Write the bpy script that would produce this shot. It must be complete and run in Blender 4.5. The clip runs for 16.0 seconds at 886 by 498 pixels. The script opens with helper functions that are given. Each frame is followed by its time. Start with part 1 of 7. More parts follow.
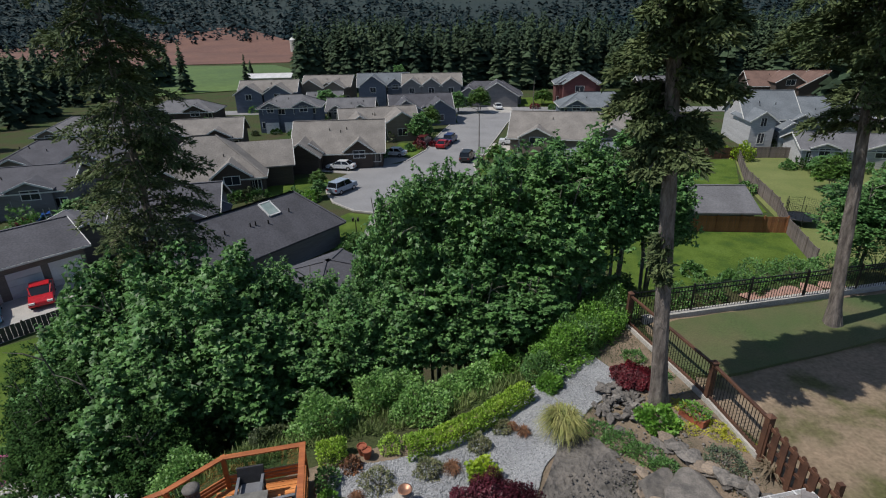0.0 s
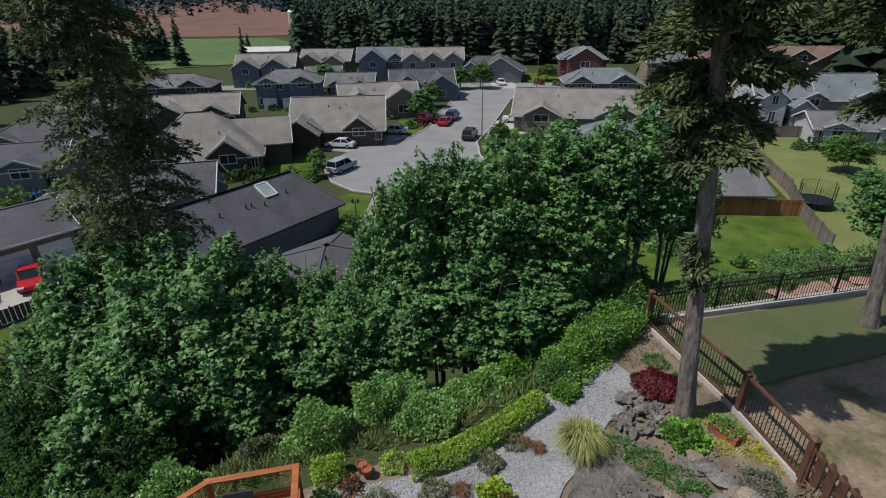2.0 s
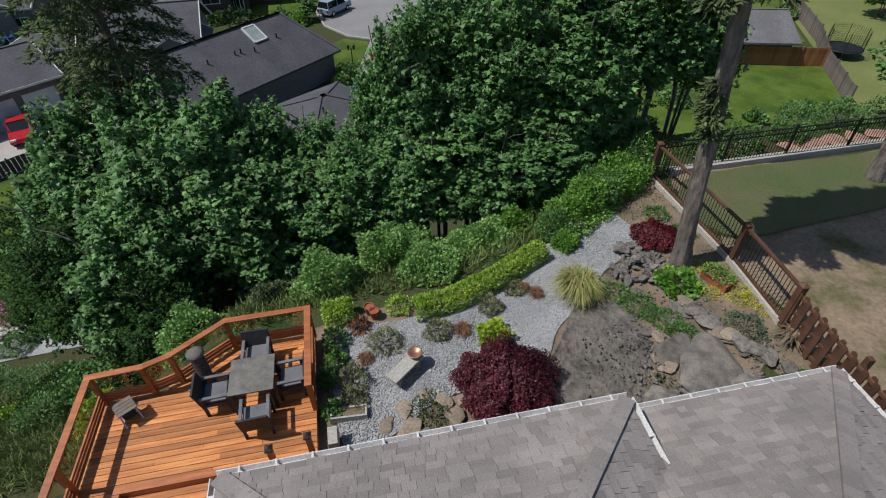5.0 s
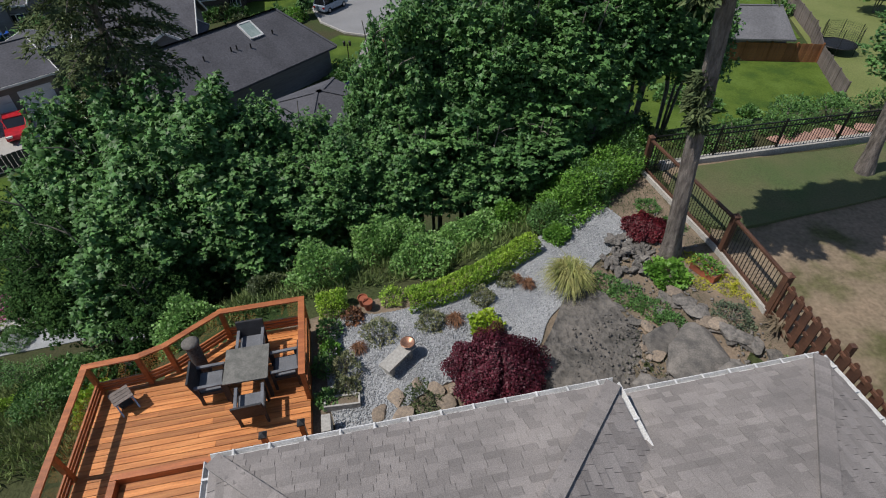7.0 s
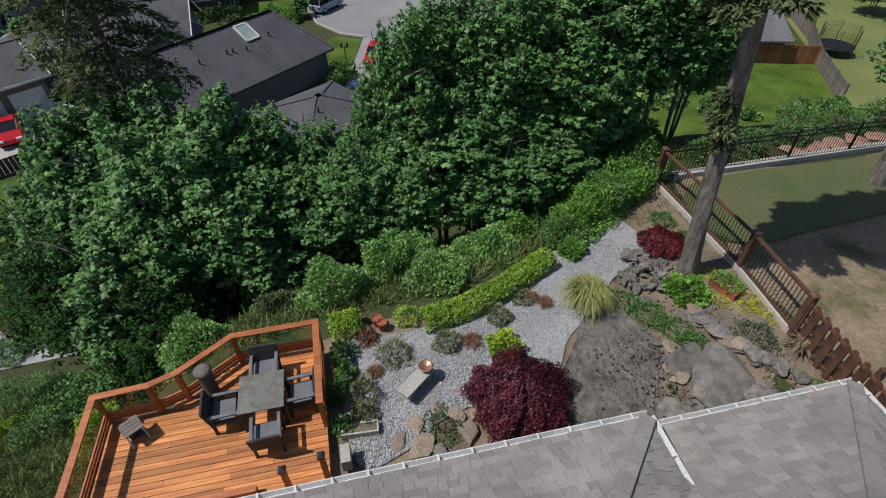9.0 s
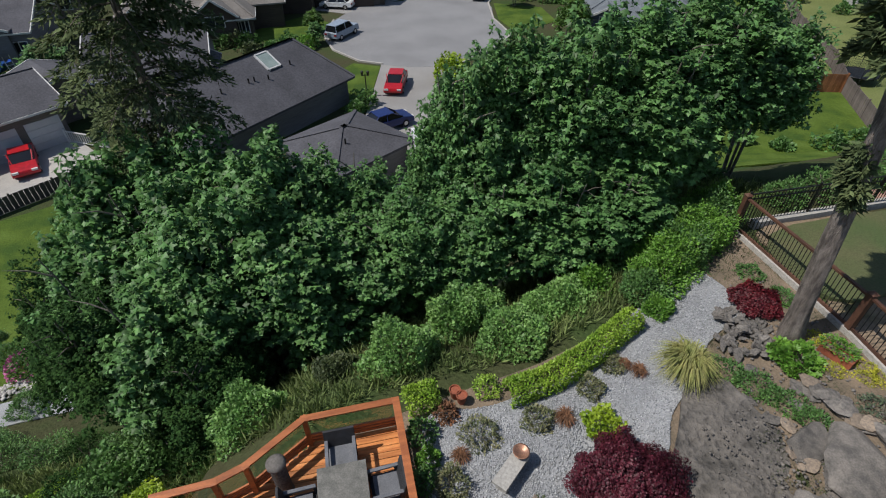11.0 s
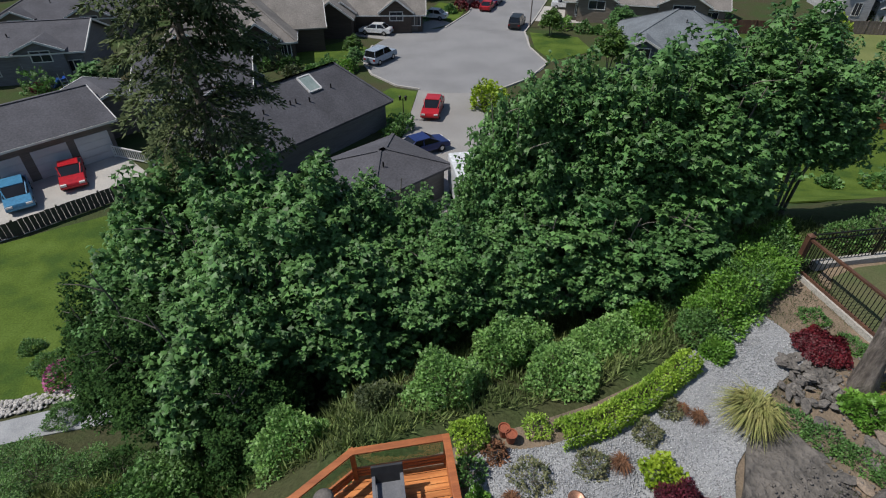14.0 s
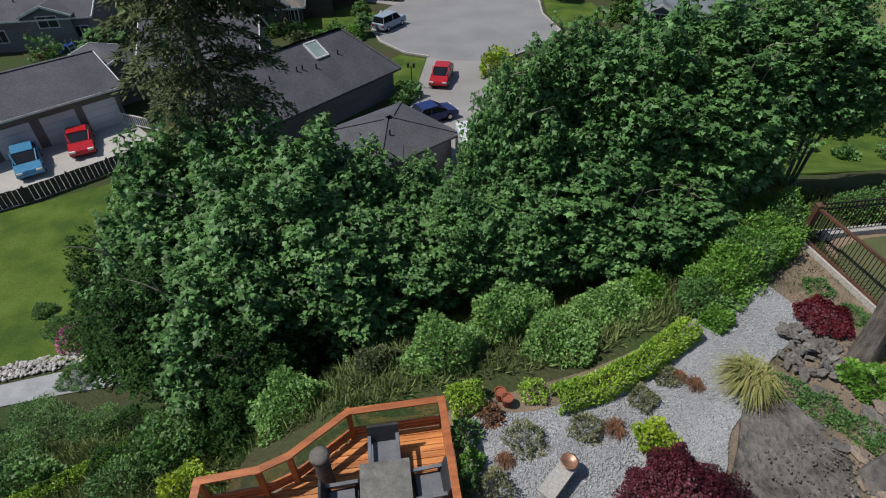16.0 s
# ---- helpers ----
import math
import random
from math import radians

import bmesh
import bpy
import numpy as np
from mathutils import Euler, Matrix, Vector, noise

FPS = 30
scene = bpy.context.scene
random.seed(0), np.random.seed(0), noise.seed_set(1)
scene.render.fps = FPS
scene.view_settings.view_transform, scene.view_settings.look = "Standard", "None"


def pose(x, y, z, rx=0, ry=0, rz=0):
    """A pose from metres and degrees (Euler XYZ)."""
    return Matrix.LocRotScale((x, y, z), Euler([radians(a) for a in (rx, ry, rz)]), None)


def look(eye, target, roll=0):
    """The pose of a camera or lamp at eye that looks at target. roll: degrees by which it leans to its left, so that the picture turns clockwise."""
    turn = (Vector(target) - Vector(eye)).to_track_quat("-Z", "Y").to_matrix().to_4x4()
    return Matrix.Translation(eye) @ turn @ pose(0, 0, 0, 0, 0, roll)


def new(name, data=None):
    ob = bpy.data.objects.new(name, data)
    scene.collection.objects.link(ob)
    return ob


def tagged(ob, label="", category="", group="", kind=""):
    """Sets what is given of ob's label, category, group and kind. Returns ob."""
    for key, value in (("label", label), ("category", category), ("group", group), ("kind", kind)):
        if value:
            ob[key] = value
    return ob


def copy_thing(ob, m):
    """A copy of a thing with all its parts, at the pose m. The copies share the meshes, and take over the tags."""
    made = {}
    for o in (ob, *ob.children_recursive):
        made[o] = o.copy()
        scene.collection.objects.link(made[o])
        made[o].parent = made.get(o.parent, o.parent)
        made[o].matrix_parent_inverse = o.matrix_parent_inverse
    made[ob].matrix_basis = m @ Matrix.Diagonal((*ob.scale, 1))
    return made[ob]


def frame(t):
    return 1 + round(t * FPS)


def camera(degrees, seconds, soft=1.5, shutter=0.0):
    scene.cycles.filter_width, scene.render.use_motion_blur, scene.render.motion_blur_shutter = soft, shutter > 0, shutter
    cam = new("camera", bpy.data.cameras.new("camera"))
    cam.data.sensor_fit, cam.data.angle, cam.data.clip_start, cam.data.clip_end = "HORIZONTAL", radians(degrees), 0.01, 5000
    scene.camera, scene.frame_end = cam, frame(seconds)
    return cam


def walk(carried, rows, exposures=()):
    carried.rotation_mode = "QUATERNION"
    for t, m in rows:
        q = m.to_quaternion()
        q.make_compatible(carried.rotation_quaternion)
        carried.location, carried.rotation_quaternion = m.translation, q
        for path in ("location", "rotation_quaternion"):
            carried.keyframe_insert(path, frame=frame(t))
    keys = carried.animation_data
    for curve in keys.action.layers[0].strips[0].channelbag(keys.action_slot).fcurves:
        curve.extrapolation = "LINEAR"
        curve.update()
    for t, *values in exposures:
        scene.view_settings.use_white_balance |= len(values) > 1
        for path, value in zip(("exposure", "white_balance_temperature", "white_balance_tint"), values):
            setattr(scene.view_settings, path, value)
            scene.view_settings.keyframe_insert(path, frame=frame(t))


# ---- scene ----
cam = camera(80.2, 16.0, soft=1.1)
PATH = [
    (0, (0.283, -0.109, 10.632), (0.262, 1.73, 9.845), -1.1),
    (0.5, (0.36, 0.488, 10.608), (0.338, 2.327, 9.821), -1.0),
    (1, (0.364, 1.08, 10.612), (0.342, 2.918, 9.825), -1.0),
    (1.5, (0.241, 1.364, 10.61), (0.218, 3.175, 9.76), -0.9),
    (2, (0.076, 1.469, 10.57), (0.053, 3.271, 9.703), -0.9),
    (2.5, (-0.06, 1.531, 10.517), (-0.083, 3.315, 9.613), -0.9),
    (3, (-0.158, 1.482, 10.424), (-0.181, 3.204, 9.408), -0.8),
    (3.5, (-0.191, 1.509, 10.339), (-0.217, 3.105, 9.133), -0.9),
    (4, (-0.153, 1.538, 10.341), (-0.178, 3.062, 9.047), -0.9),
    (6.5, (0.147, 1.419, 10.34), (0.113, 2.918, 9.016), -0.8),
    (7, (0.142, 1.296, 10.345), (0.121, 2.794, 9.021), -0.8),
    (7.5, (0.132, 1.222, 10.381), (0.125, 2.719, 9.055), -0.8),
    (8, (0.084, 1.263, 10.449), (0.088, 2.759, 9.121), -0.7),
    (8.5, (-0.101, 1.486, 10.516), (-0.095, 2.98, 9.186), -0.6),
    (9, (-0.454, 1.907, 10.528), (-0.447, 3.4, 9.196), -0.4),
    (9.2, (-0.68, 2.136, 10.541), (-0.665, 3.623, 9.204), -0.1),
    (11.5, (-2.718, 3.676, 10.492), (-2.705, 5.261, 9.271), -0.3),
    (12, (-2.834, 3.7, 10.51), (-2.82, 5.331, 9.353), -0.3),
    (12.5, (-2.982, 3.77, 10.562), (-2.971, 5.41, 9.417), -0.2),
    (13, (-3.133, 3.85, 10.56), (-3.174, 5.494, 9.422), -0.0),
    (13.5, (-3.201, 3.862, 10.549), (-3.264, 5.505, 9.411), -0.1),
    (14, (-3.197, 3.867, 10.462), (-3.271, 5.459, 9.254), 0.0),
    (14.5, (-3.169, 3.861, 10.433), (-3.258, 5.451, 9.223), -0.0),
    (15, (-3.083, 3.789, 10.373), (-3.181, 5.33, 9.102), -0.2),
    (15.5, (-2.975, 3.79, 10.327), (-3.076, 5.271, 8.987), -0.3),
    (16, (-2.919, 3.818, 10.306), (-3.029, 5.342, 9.015), -0.4),
]
walk(cam, [(t, look(eye, target, roll)) for t, eye, target, roll in PATH])

# where the large trees stand: x, y, height of the top, crown radius, turn
MAPLES = [(-12.79, 17.5, 3.19, 2.4, 0), (-11.23, 17.6, 3.68, 2.6, 67), (-8.99, 17.6, 3.63, 2.8, 134), (-7.37, 17.6, 2.8, 2.2, 201), (-5.98, 18, 2.86, 1.9, 268), (-4.58, 18.4, 1.92, 1.8, 335), (-12.35, 15.6, 2.36, 2.3, 42), (-9.85, 15.6, 3.07, 2.5, 109),
          (-7.5, 15.6, 2.51, 2.4, 176), (-5.46, 16, 1.42, 2, 243), (-12.19, 13.9, 1.16, 1.9, 310), (-9.91, 13.7, 1.91, 2.1, 17), (-8.99, 12.6, 0.46, 1.5, 218), (-2.17, 18.2, 4.42, 1.3, 352), (-1.41, 18.6, 6.1, 1.9, 59), (-0.34, 19.2, 6.19, 2, 126),
          (0.89, 19, 6.04, 2.3, 193), (2.06, 19.2, 6.52, 2.4, 260), (3.76, 19.4, 6.19, 2.5, 327), (5.91, 21, 6.89, 2.4, 34), (8, 22, 6.65, 2.3, 101), (9.66, 22.6, 5.64, 1.7, 168), (-0.94, 17.3, 2.85, 1.9, 235), (1.02, 17.4, 2.85, 2, 302),
          (2.78, 17.6, 2.78, 2, 9), (-2.21, 17, 2.04, 1.7, 76), (-3.53, 16.8, 1.73, 1.6, 143), (-15.13, 16, 0.22, 1.7, 210), (-14.08, 14.6, -0.55, 1.6, 277), (19.6, 22.6, 4.6, 2, 70)]
# small-leaved trees in the dark leaf colour, which includes painted shade
DARK_TREES = (10, 12, 27, 28)
HIGH_TREES = (17, 18, 19, 20, 21, 22, 23, 24, 25, 26)
FIRS = [("fir_tree", 6.35, 12.25, 24.0, 5, 0.27, 1.75, (-0.085, 0.05), "tall fir with a bare lower trunk in the rock garden", dict(branches=230, trunk_r=0.20, density=420, tufts=8)),
        ("fir_tree", 14.0, 16.2, 24.0, 6, 0.30, 3.0, (-0.07, 0.08), "tall dark fir standing on the dry lawn", dict(branches=170, trunk_r=0.19, density=420)),
        ("fir_tree", -11.85, 20.0, 27.0, 8, 0.34, 3.3, (0.0, 0.0), "tall thin fir rising out of the bluff's maples", dict(branches=140, trunk_r=0.19, density=250))]

# ---- light ----
SUN_EL, SUN_AZ = radians(58), radians(260)
world = bpy.data.worlds.new("sky")
scene.world = world
world.use_nodes = True
wn = world.node_tree
sky = wn.nodes.new("ShaderNodeTexSky")
sky.sky_type, sky.sun_disc, sky.sun_elevation, sky.sun_rotation = "NISHITA", False, SUN_EL, SUN_AZ
sky.air_density, sky.dust_density = 1.0, 0.6
wn.links.new(sky.outputs[0], wn.nodes["Background"].inputs[0])
wn.nodes["Background"].inputs[1].default_value = 0.09
sun = new("sun", bpy.data.lights.new("sun", "SUN"))
sun.data.energy, sun.data.angle, sun.data.color = 4.0, radians(0.55), (1.0, 0.95, 0.88)
SUN_DIR = Vector((0.985 * math.cos(SUN_EL), 0.17 * math.cos(SUN_EL), -math.sin(SUN_EL)))
sun.matrix_world = Matrix.Translation((0, 0, 60)) @ SUN_DIR.to_track_quat("-Z", "Y").to_matrix().to_4x4()

# ---- materials ----
MATS = {}


def mat(name, a, b=None, scale=3.0, rough=0.8, bump=0.3, metal=0.0, fine=40.0, vary=0.0, leaf=0.0, stretch=(1, 1, 1), depth=0.02, island=False, c=None):
    """A rough surface of two colours at two scales of noise, with relief. vary: brightness change from object to object or leaf to leaf."""
    if name in MATS:
        return MATS[name]
    m = bpy.data.materials.new(name)
    m.use_nodes = True
    nt = m.node_tree
    n, l = nt.nodes, nt.links
    bs = n["Principled BSDF"]
    tc = n.new("ShaderNodeTexCoord")
    mp = n.new("ShaderNodeMapping")
    mp.inputs["Scale"].default_value = stretch
    l.new(tc.outputs["Object"], mp.inputs[0])
    big, small = n.new("ShaderNodeTexNoise"), n.new("ShaderNodeTexNoise")
    for node, s in ((big, scale), (small, fine)):
        node.inputs["Scale"].default_value, node.inputs["Detail"].default_value = s, 5
        l.new(mp.outputs[0], node.inputs["Vector"])
    ramp = n.new("ShaderNodeValToRGB")
    b = b or tuple(v * 0.7 for v in a)
    ramp.color_ramp.elements[0].position, ramp.color_ramp.elements[1].position = 0.34, 0.66
    ramp.color_ramp.elements[0].color, ramp.color_ramp.elements[1].color = (*b, 1), (*a, 1)
    if c:
        e = ramp.color_ramp.elements.new(0.5)
        e.color = (*c, 1)
    l.new(big.outputs["Fac"], ramp.inputs[0])
    mr = n.new("ShaderNodeMapRange")
    mr.inputs["To Min"].default_value, mr.inputs["To Max"].default_value = 0.6, 1.4
    mr.inputs["From Min"].default_value, mr.inputs["From Max"].default_value = 0.25, 0.75
    l.new(small.outputs["Fac"], mr.inputs[0])
    mul = n.new("ShaderNodeMix")
    mul.data_type, mul.blend_type, mul.inputs[0].default_value = "RGBA", "MULTIPLY", 0.7
    l.new(ramp.outputs[0], mul.inputs[6])
    l.new(mr.outputs[0], mul.inputs[7])
    out = mul.outputs[2]
    if vary:
        hv = n.new("ShaderNodeHueSaturation")
        rm = n.new("ShaderNodeMapRange")
        rm.inputs["To Min"].default_value, rm.inputs["To Max"].default_value = 1 - vary, 1 + vary
        if island:
            src = n.new("ShaderNodeNewGeometry").outputs["Random Per Island"]
        else:
            src = n.new("ShaderNodeObjectInfo").outputs["Random"]
        l.new(src, rm.inputs[0])
        l.new(rm.outputs[0], hv.inputs["Value"])
        l.new(out, hv.inputs["Color"])
        out = hv.outputs[0]
    l.new(out, bs.inputs["Base Color"])
    bs.inputs["Roughness"].default_value, bs.inputs["Metallic"].default_value = rough, metal
    if bump:
        bp = n.new("ShaderNodeBump")
        bp.inputs["Strength"].default_value, bp.inputs["Distance"].default_value = bump, depth
        l.new(small.outputs["Fac"], bp.inputs["Height"])
        l.new(bp.outputs[0], bs.inputs["Normal"])
    if leaf:
        tr, mx = n.new("ShaderNodeBsdfTranslucent"), n.new("ShaderNodeMixShader")
        l.new(out, tr.inputs[0])
        mx.inputs[0].default_value = leaf
        l.new(bs.outputs[0], mx.inputs[1])
        l.new(tr.outputs[0], mx.inputs[2])
        l.new(mx.outputs[0], n["Material Output"].inputs[0])
    MATS[name] = m
    return m


def glass(name, tint=(0.85, 0.92, 0.9)):
    if name in MATS:
        return MATS[name]
    m = bpy.data.materials.new(name)
    m.use_nodes = True
    n, l = m.node_tree.nodes, m.node_tree.links
    tb, gb, mx = n.new("ShaderNodeBsdfTransparent"), n.new("ShaderNodeBsdfGlossy"), n.new("ShaderNodeMixShader")
    tb.inputs[0].default_value, gb.inputs["Roughness"].default_value = (*tint, 1), 0.02
    mx.inputs[0].default_value = 0.07
    l.new(tb.outputs[0], mx.inputs[1]), l.new(gb.outputs[0], mx.inputs[2])
    l.new(mx.outputs[0], n["Material Output"].inputs[0])
    MATS[name] = m
    return m


GRASS = mat("lawn grass", (0.094, 0.145, 0.028), (0.046, 0.086, 0.017), 0.5, 0.9, 0.7, fine=10, depth=0.05, c=(0.076, 0.12, 0.02))
FIELD = mat("rough ground", (0.045, 0.075, 0.024), (0.066, 0.06, 0.034), 0.22, 0.95, 0.7, fine=9, depth=0.1)
DRY = mat("dry lawn", (0.25, 0.19, 0.135), (0.10, 0.10, 0.045), 0.8, 0.95, 0.6, fine=9, c=(0.21, 0.165, 0.115), depth=0.05)
GRAVEL = mat("grey gravel", (0.37, 0.38, 0.395), (0.28, 0.29, 0.305), 1.2, 0.9, 1.0, fine=38, depth=0.03)
PEBBLE = mat("pebble", (0.46, 0.47, 0.485), (0.22, 0.23, 0.245), 30, 0.85, 0.2, vary=0.35, island=True)
BEDROCK = mat("bare bedrock", (0.15, 0.136, 0.122), (0.055, 0.052, 0.047), 1.5, 0.9, 1.0, fine=6, depth=0.16, c=(0.125, 0.115, 0.105))
SOIL = mat("garden soil", (0.24, 0.18, 0.13), (0.12, 0.10, 0.07), 1.1, 0.95, 0.8, fine=22, depth=0.04)
STONE = mat("field stone", (0.20, 0.182, 0.165), (0.095, 0.09, 0.085), 3, 0.9, 0.6, fine=25, vary=0.25)
TANSTONE = mat("tan stone", (0.31, 0.245, 0.185), (0.19, 0.155, 0.125), 4, 0.9, 0.5, fine=25, vary=0.2)
ROAD = mat("worn asphalt", (0.24, 0.24, 0.245), (0.195, 0.195, 0.20), 0.25, 0.9, 0.4, fine=30, c=(0.22, 0.22, 0.225))
DRIVE = mat("grey drive", (0.28, 0.272, 0.262), (0.23, 0.222, 0.215), 0.3, 0.9, 0.3, fine=20)
CONC = mat("pale concrete", (0.42, 0.40, 0.37), (0.33, 0.32, 0.30), 0.5, 0.9, 0.3, fine=18)
CEDAR = mat("oiled cedar", (0.60, 0.25, 0.08), (0.36, 0.12, 0.032), 1.6, 0.55, 0.25, fine=30, vary=0.3, stretch=(0.6, 9, 9), c=(0.50, 0.185, 0.052))
CEDARRAIL = mat("red stained cedar", (0.43, 0.14, 0.045), (0.27, 0.08, 0.026), 2.0, 0.5, 0.2, fine=30, vary=0.15, stretch=(0.6, 5, 5))
BROWNWOOD = mat("brown stained wood", (0.12, 0.055, 0.032), (0.065, 0.03, 0.02), 1.5, 0.65, 0.3, fine=30, vary=0.18)
ORANGEWOOD = mat("orange cedar fence", (0.36, 0.15, 0.06), (0.22, 0.09, 0.04), 1.0, 0.8, 0.3, fine=14, vary=0.15)
GREYWOOD = mat("weathered fence wood", (0.20, 0.165, 0.15), (0.12, 0.10, 0.09), 1.0, 0.9, 0.3, fine=14, vary=0.15)
IRON = mat("black iron", (0.012, 0.012, 0.013), (0.006, 0.006, 0.006), 3, 0.5, 0.1)
ANTH = mat("anthracite wicker", (0.035, 0.037, 0.042), (0.018, 0.019, 0.022), 6, 0.7, 0.6, fine=80)
CUSH = mat("grey cushion", (0.16, 0.167, 0.185), (0.12, 0.126, 0.14), 4, 0.95, 0.3, fine=60)
TABLETOP = mat("slate table top", (0.17, 0.165, 0.15), (0.10, 0.10, 0.09), 5, 0.6, 0.2, fine=40)
SHINGLE = mat("taupe shingle", (0.275, 0.25, 0.24), (0.20, 0.183, 0.178), 0.8, 0.95, 0.5, fine=60, vary=0.17)
SHINGLEI = mat("taupe shingle field", (0.275, 0.25, 0.24), (0.20, 0.183, 0.178), 0.8, 0.95, 0.5, fine=60, vary=0.17, island=True)
WHITEMETAL = mat("white gutter paint", (0.62, 0.62, 0.62), (0.5, 0.5, 0.5), 2, 0.5, 0.1)
BARK = mat("fir bark", (0.25, 0.215, 0.19), (0.09, 0.075, 0.066), 3.0, 0.95, 1.0, fine=14, depth=0.06, stretch=(3, 3, 0.8))
THINBARK = mat("grey bark", (0.20, 0.18, 0.15), (0.10, 0.09, 0.075), 5, 0.9, 0.6, fine=25)
MAPLE = mat("maple leaves", (0.13, 0.26, 0.078), (0.06, 0.15, 0.046), 0.45, 0.5, 0.0, vary=0.55, leaf=0.25, island=True)
MAPLE2 = mat("young maple leaves", (0.10, 0.19, 0.03), (0.05, 0.12, 0.02), 0.45, 0.5, 0.0, vary=0.4, leaf=0.3, island=True)
FIRLEAF = mat("fir needles", (0.12, 0.15, 0.065), (0.055, 0.082, 0.036), 0.5, 0.7, 0.0, vary=0.45, leaf=0.1, island=True)
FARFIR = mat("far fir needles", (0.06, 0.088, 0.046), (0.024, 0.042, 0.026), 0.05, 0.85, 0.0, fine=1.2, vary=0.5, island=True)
# far firs: the blue of the distant haze is mixed into the needle colour
HAZEFIR = mat("fir needles with haze in colour", (0.020, 0.038, 0.044), (0.010, 0.022, 0.026), 0.01, 0.9, 0.0, fine=0.3, vary=0.4, island=True)
HEDGE = mat("box hedge leaves", (0.36, 0.52, 0.065), (0.20, 0.35, 0.042), 1.5, 0.5, 0.0, vary=0.4, leaf=0.3, island=True)
SHRUB = mat("shrub leaves", (0.13, 0.26, 0.065), (0.065, 0.155, 0.04), 0.9, 0.55, 0.0, vary=0.45, leaf=0.25, island=True)
FRESH = mat("fresh shrub leaves", (0.25, 0.43, 0.12), (0.13, 0.27, 0.07), 1.2, 0.5, 0.0, vary=0.45, leaf=0.3, island=True)
# dark small-leaved foliage, deepened further by shade put into the colour
DARKLEAF = mat("dark leaves with shade in colour", (0.048, 0.105, 0.026), (0.022, 0.058, 0.016), 0.9, 0.8, 0.0, vary=0.45, leaf=0.15, island=True)
OLIVE = mat("olive shrub leaves", (0.10, 0.13, 0.05), (0.05, 0.075, 0.03), 1.5, 0.6, 0.0, vary=0.4, leaf=0.2, island=True)
LIME = mat("lime leaves", (0.32, 0.42, 0.03), (0.18, 0.30, 0.02), 2, 0.5, 0.0, vary=0.35, leaf=0.3, island=True)
BRIGHT = mat("bright green leaves", (0.18, 0.36, 0.05), (0.09, 0.22, 0.03), 2, 0.5, 0.0, vary=0.35, leaf=0.3, island=True)
MAROON = mat("maroon maple leaves", (0.125, 0.018, 0.034), (0.06, 0.009, 0.02), 2, 0.55, 0.0, vary=0.5, leaf=0.2, island=True)
CRIMSON = mat("crimson leaves", (0.16, 0.012, 0.02), (0.07, 0.006, 0.012), 2, 0.55, 0.0, vary=0.5, leaf=0.2, island=True)
RUST = mat("rust foliage", (0.26, 0.12, 0.06), (0.13, 0.07, 0.04), 3, 0.8, 0.0, vary=0.4, leaf=0.2, island=True)
STRAW = mat("pale grass blades", (0.38, 0.36, 0.14), (0.20, 0.24, 0.07), 3, 0.7, 0.0, vary=0.35, leaf=0.25, island=True)
VARIEG = mat("variegated leaves", (0.26, 0.25, 0.13), (0.09, 0.12, 0.05), 4, 0.6, 0.0, vary=0.5, leaf=0.2, island=True)
for m_ in (FIRLEAF, FARFIR, HAZEFIR, GRASS, FIELD, DRY, DARKLEAF):
    m_.node_tree.nodes["Principled BSDF"].inputs["Specular IOR Level"].default_value = 0.1
MAPLE.node_tree.nodes["Principled BSDF"].inputs["Specular IOR Level"].default_value = 0.35
PINK = mat("pink blossom", (0.55, 0.16, 0.34), (0.35, 0.08, 0.2), 3, 0.7, 0.0, vary=0.3, island=True)
SEDUM = mat("yellow sedum", (0.45, 0.42, 0.03), (0.25, 0.28, 0.02), 3, 0.7, 0.3, vary=0.3, island=True)
TERRA = mat("terracotta", (0.34, 0.10, 0.05), (0.22, 0.065, 0.035), 4, 0.8, 0.2)
PANE = mat("dark window glass", (0.03, 0.035, 0.045), (0.02, 0.024, 0.03), 0.5, 0.08, 0.0)
TRIMW = mat("white trim paint", (0.62, 0.62, 0.60), (0.52, 0.52, 0.5), 2, 0.6, 0.1)
CARGLASS = mat("car glass", (0.012, 0.014, 0.018), (0.008, 0.009, 0.012), 1, 0.06, 0.0)
TYRE = mat("tyre rubber", (0.015, 0.015, 0.016), (0.01, 0.01, 0.01), 8, 0.9, 0.2)
CHROME = mat("bright alloy", (0.6, 0.6, 0.62), (0.5, 0.5, 0.52), 8, 0.3, 0.0, metal=0.9)
BRICKEARTH = mat("ploughed earth", (0.17, 0.085, 0.06), (0.12, 0.06, 0.045), 0.02, 0.95, 0.4, fine=0.4)


def paint(name, c):
    return mat(name, c, tuple(v * 0.85 for v in c), 1.5, 0.28, 0.0, fine=6)


def siding(name, c):
    return mat(name, c, tuple(v * 0.8 for v in c), 0.4, 0.85, 0.5, fine=6, stretch=(0.2, 0.2, 3), depth=0.03)


def roofing(name, c):
    return mat(name, c, tuple(v * 0.72 for v in c), 0.5, 0.95, 0.6, fine=7, depth=0.05)


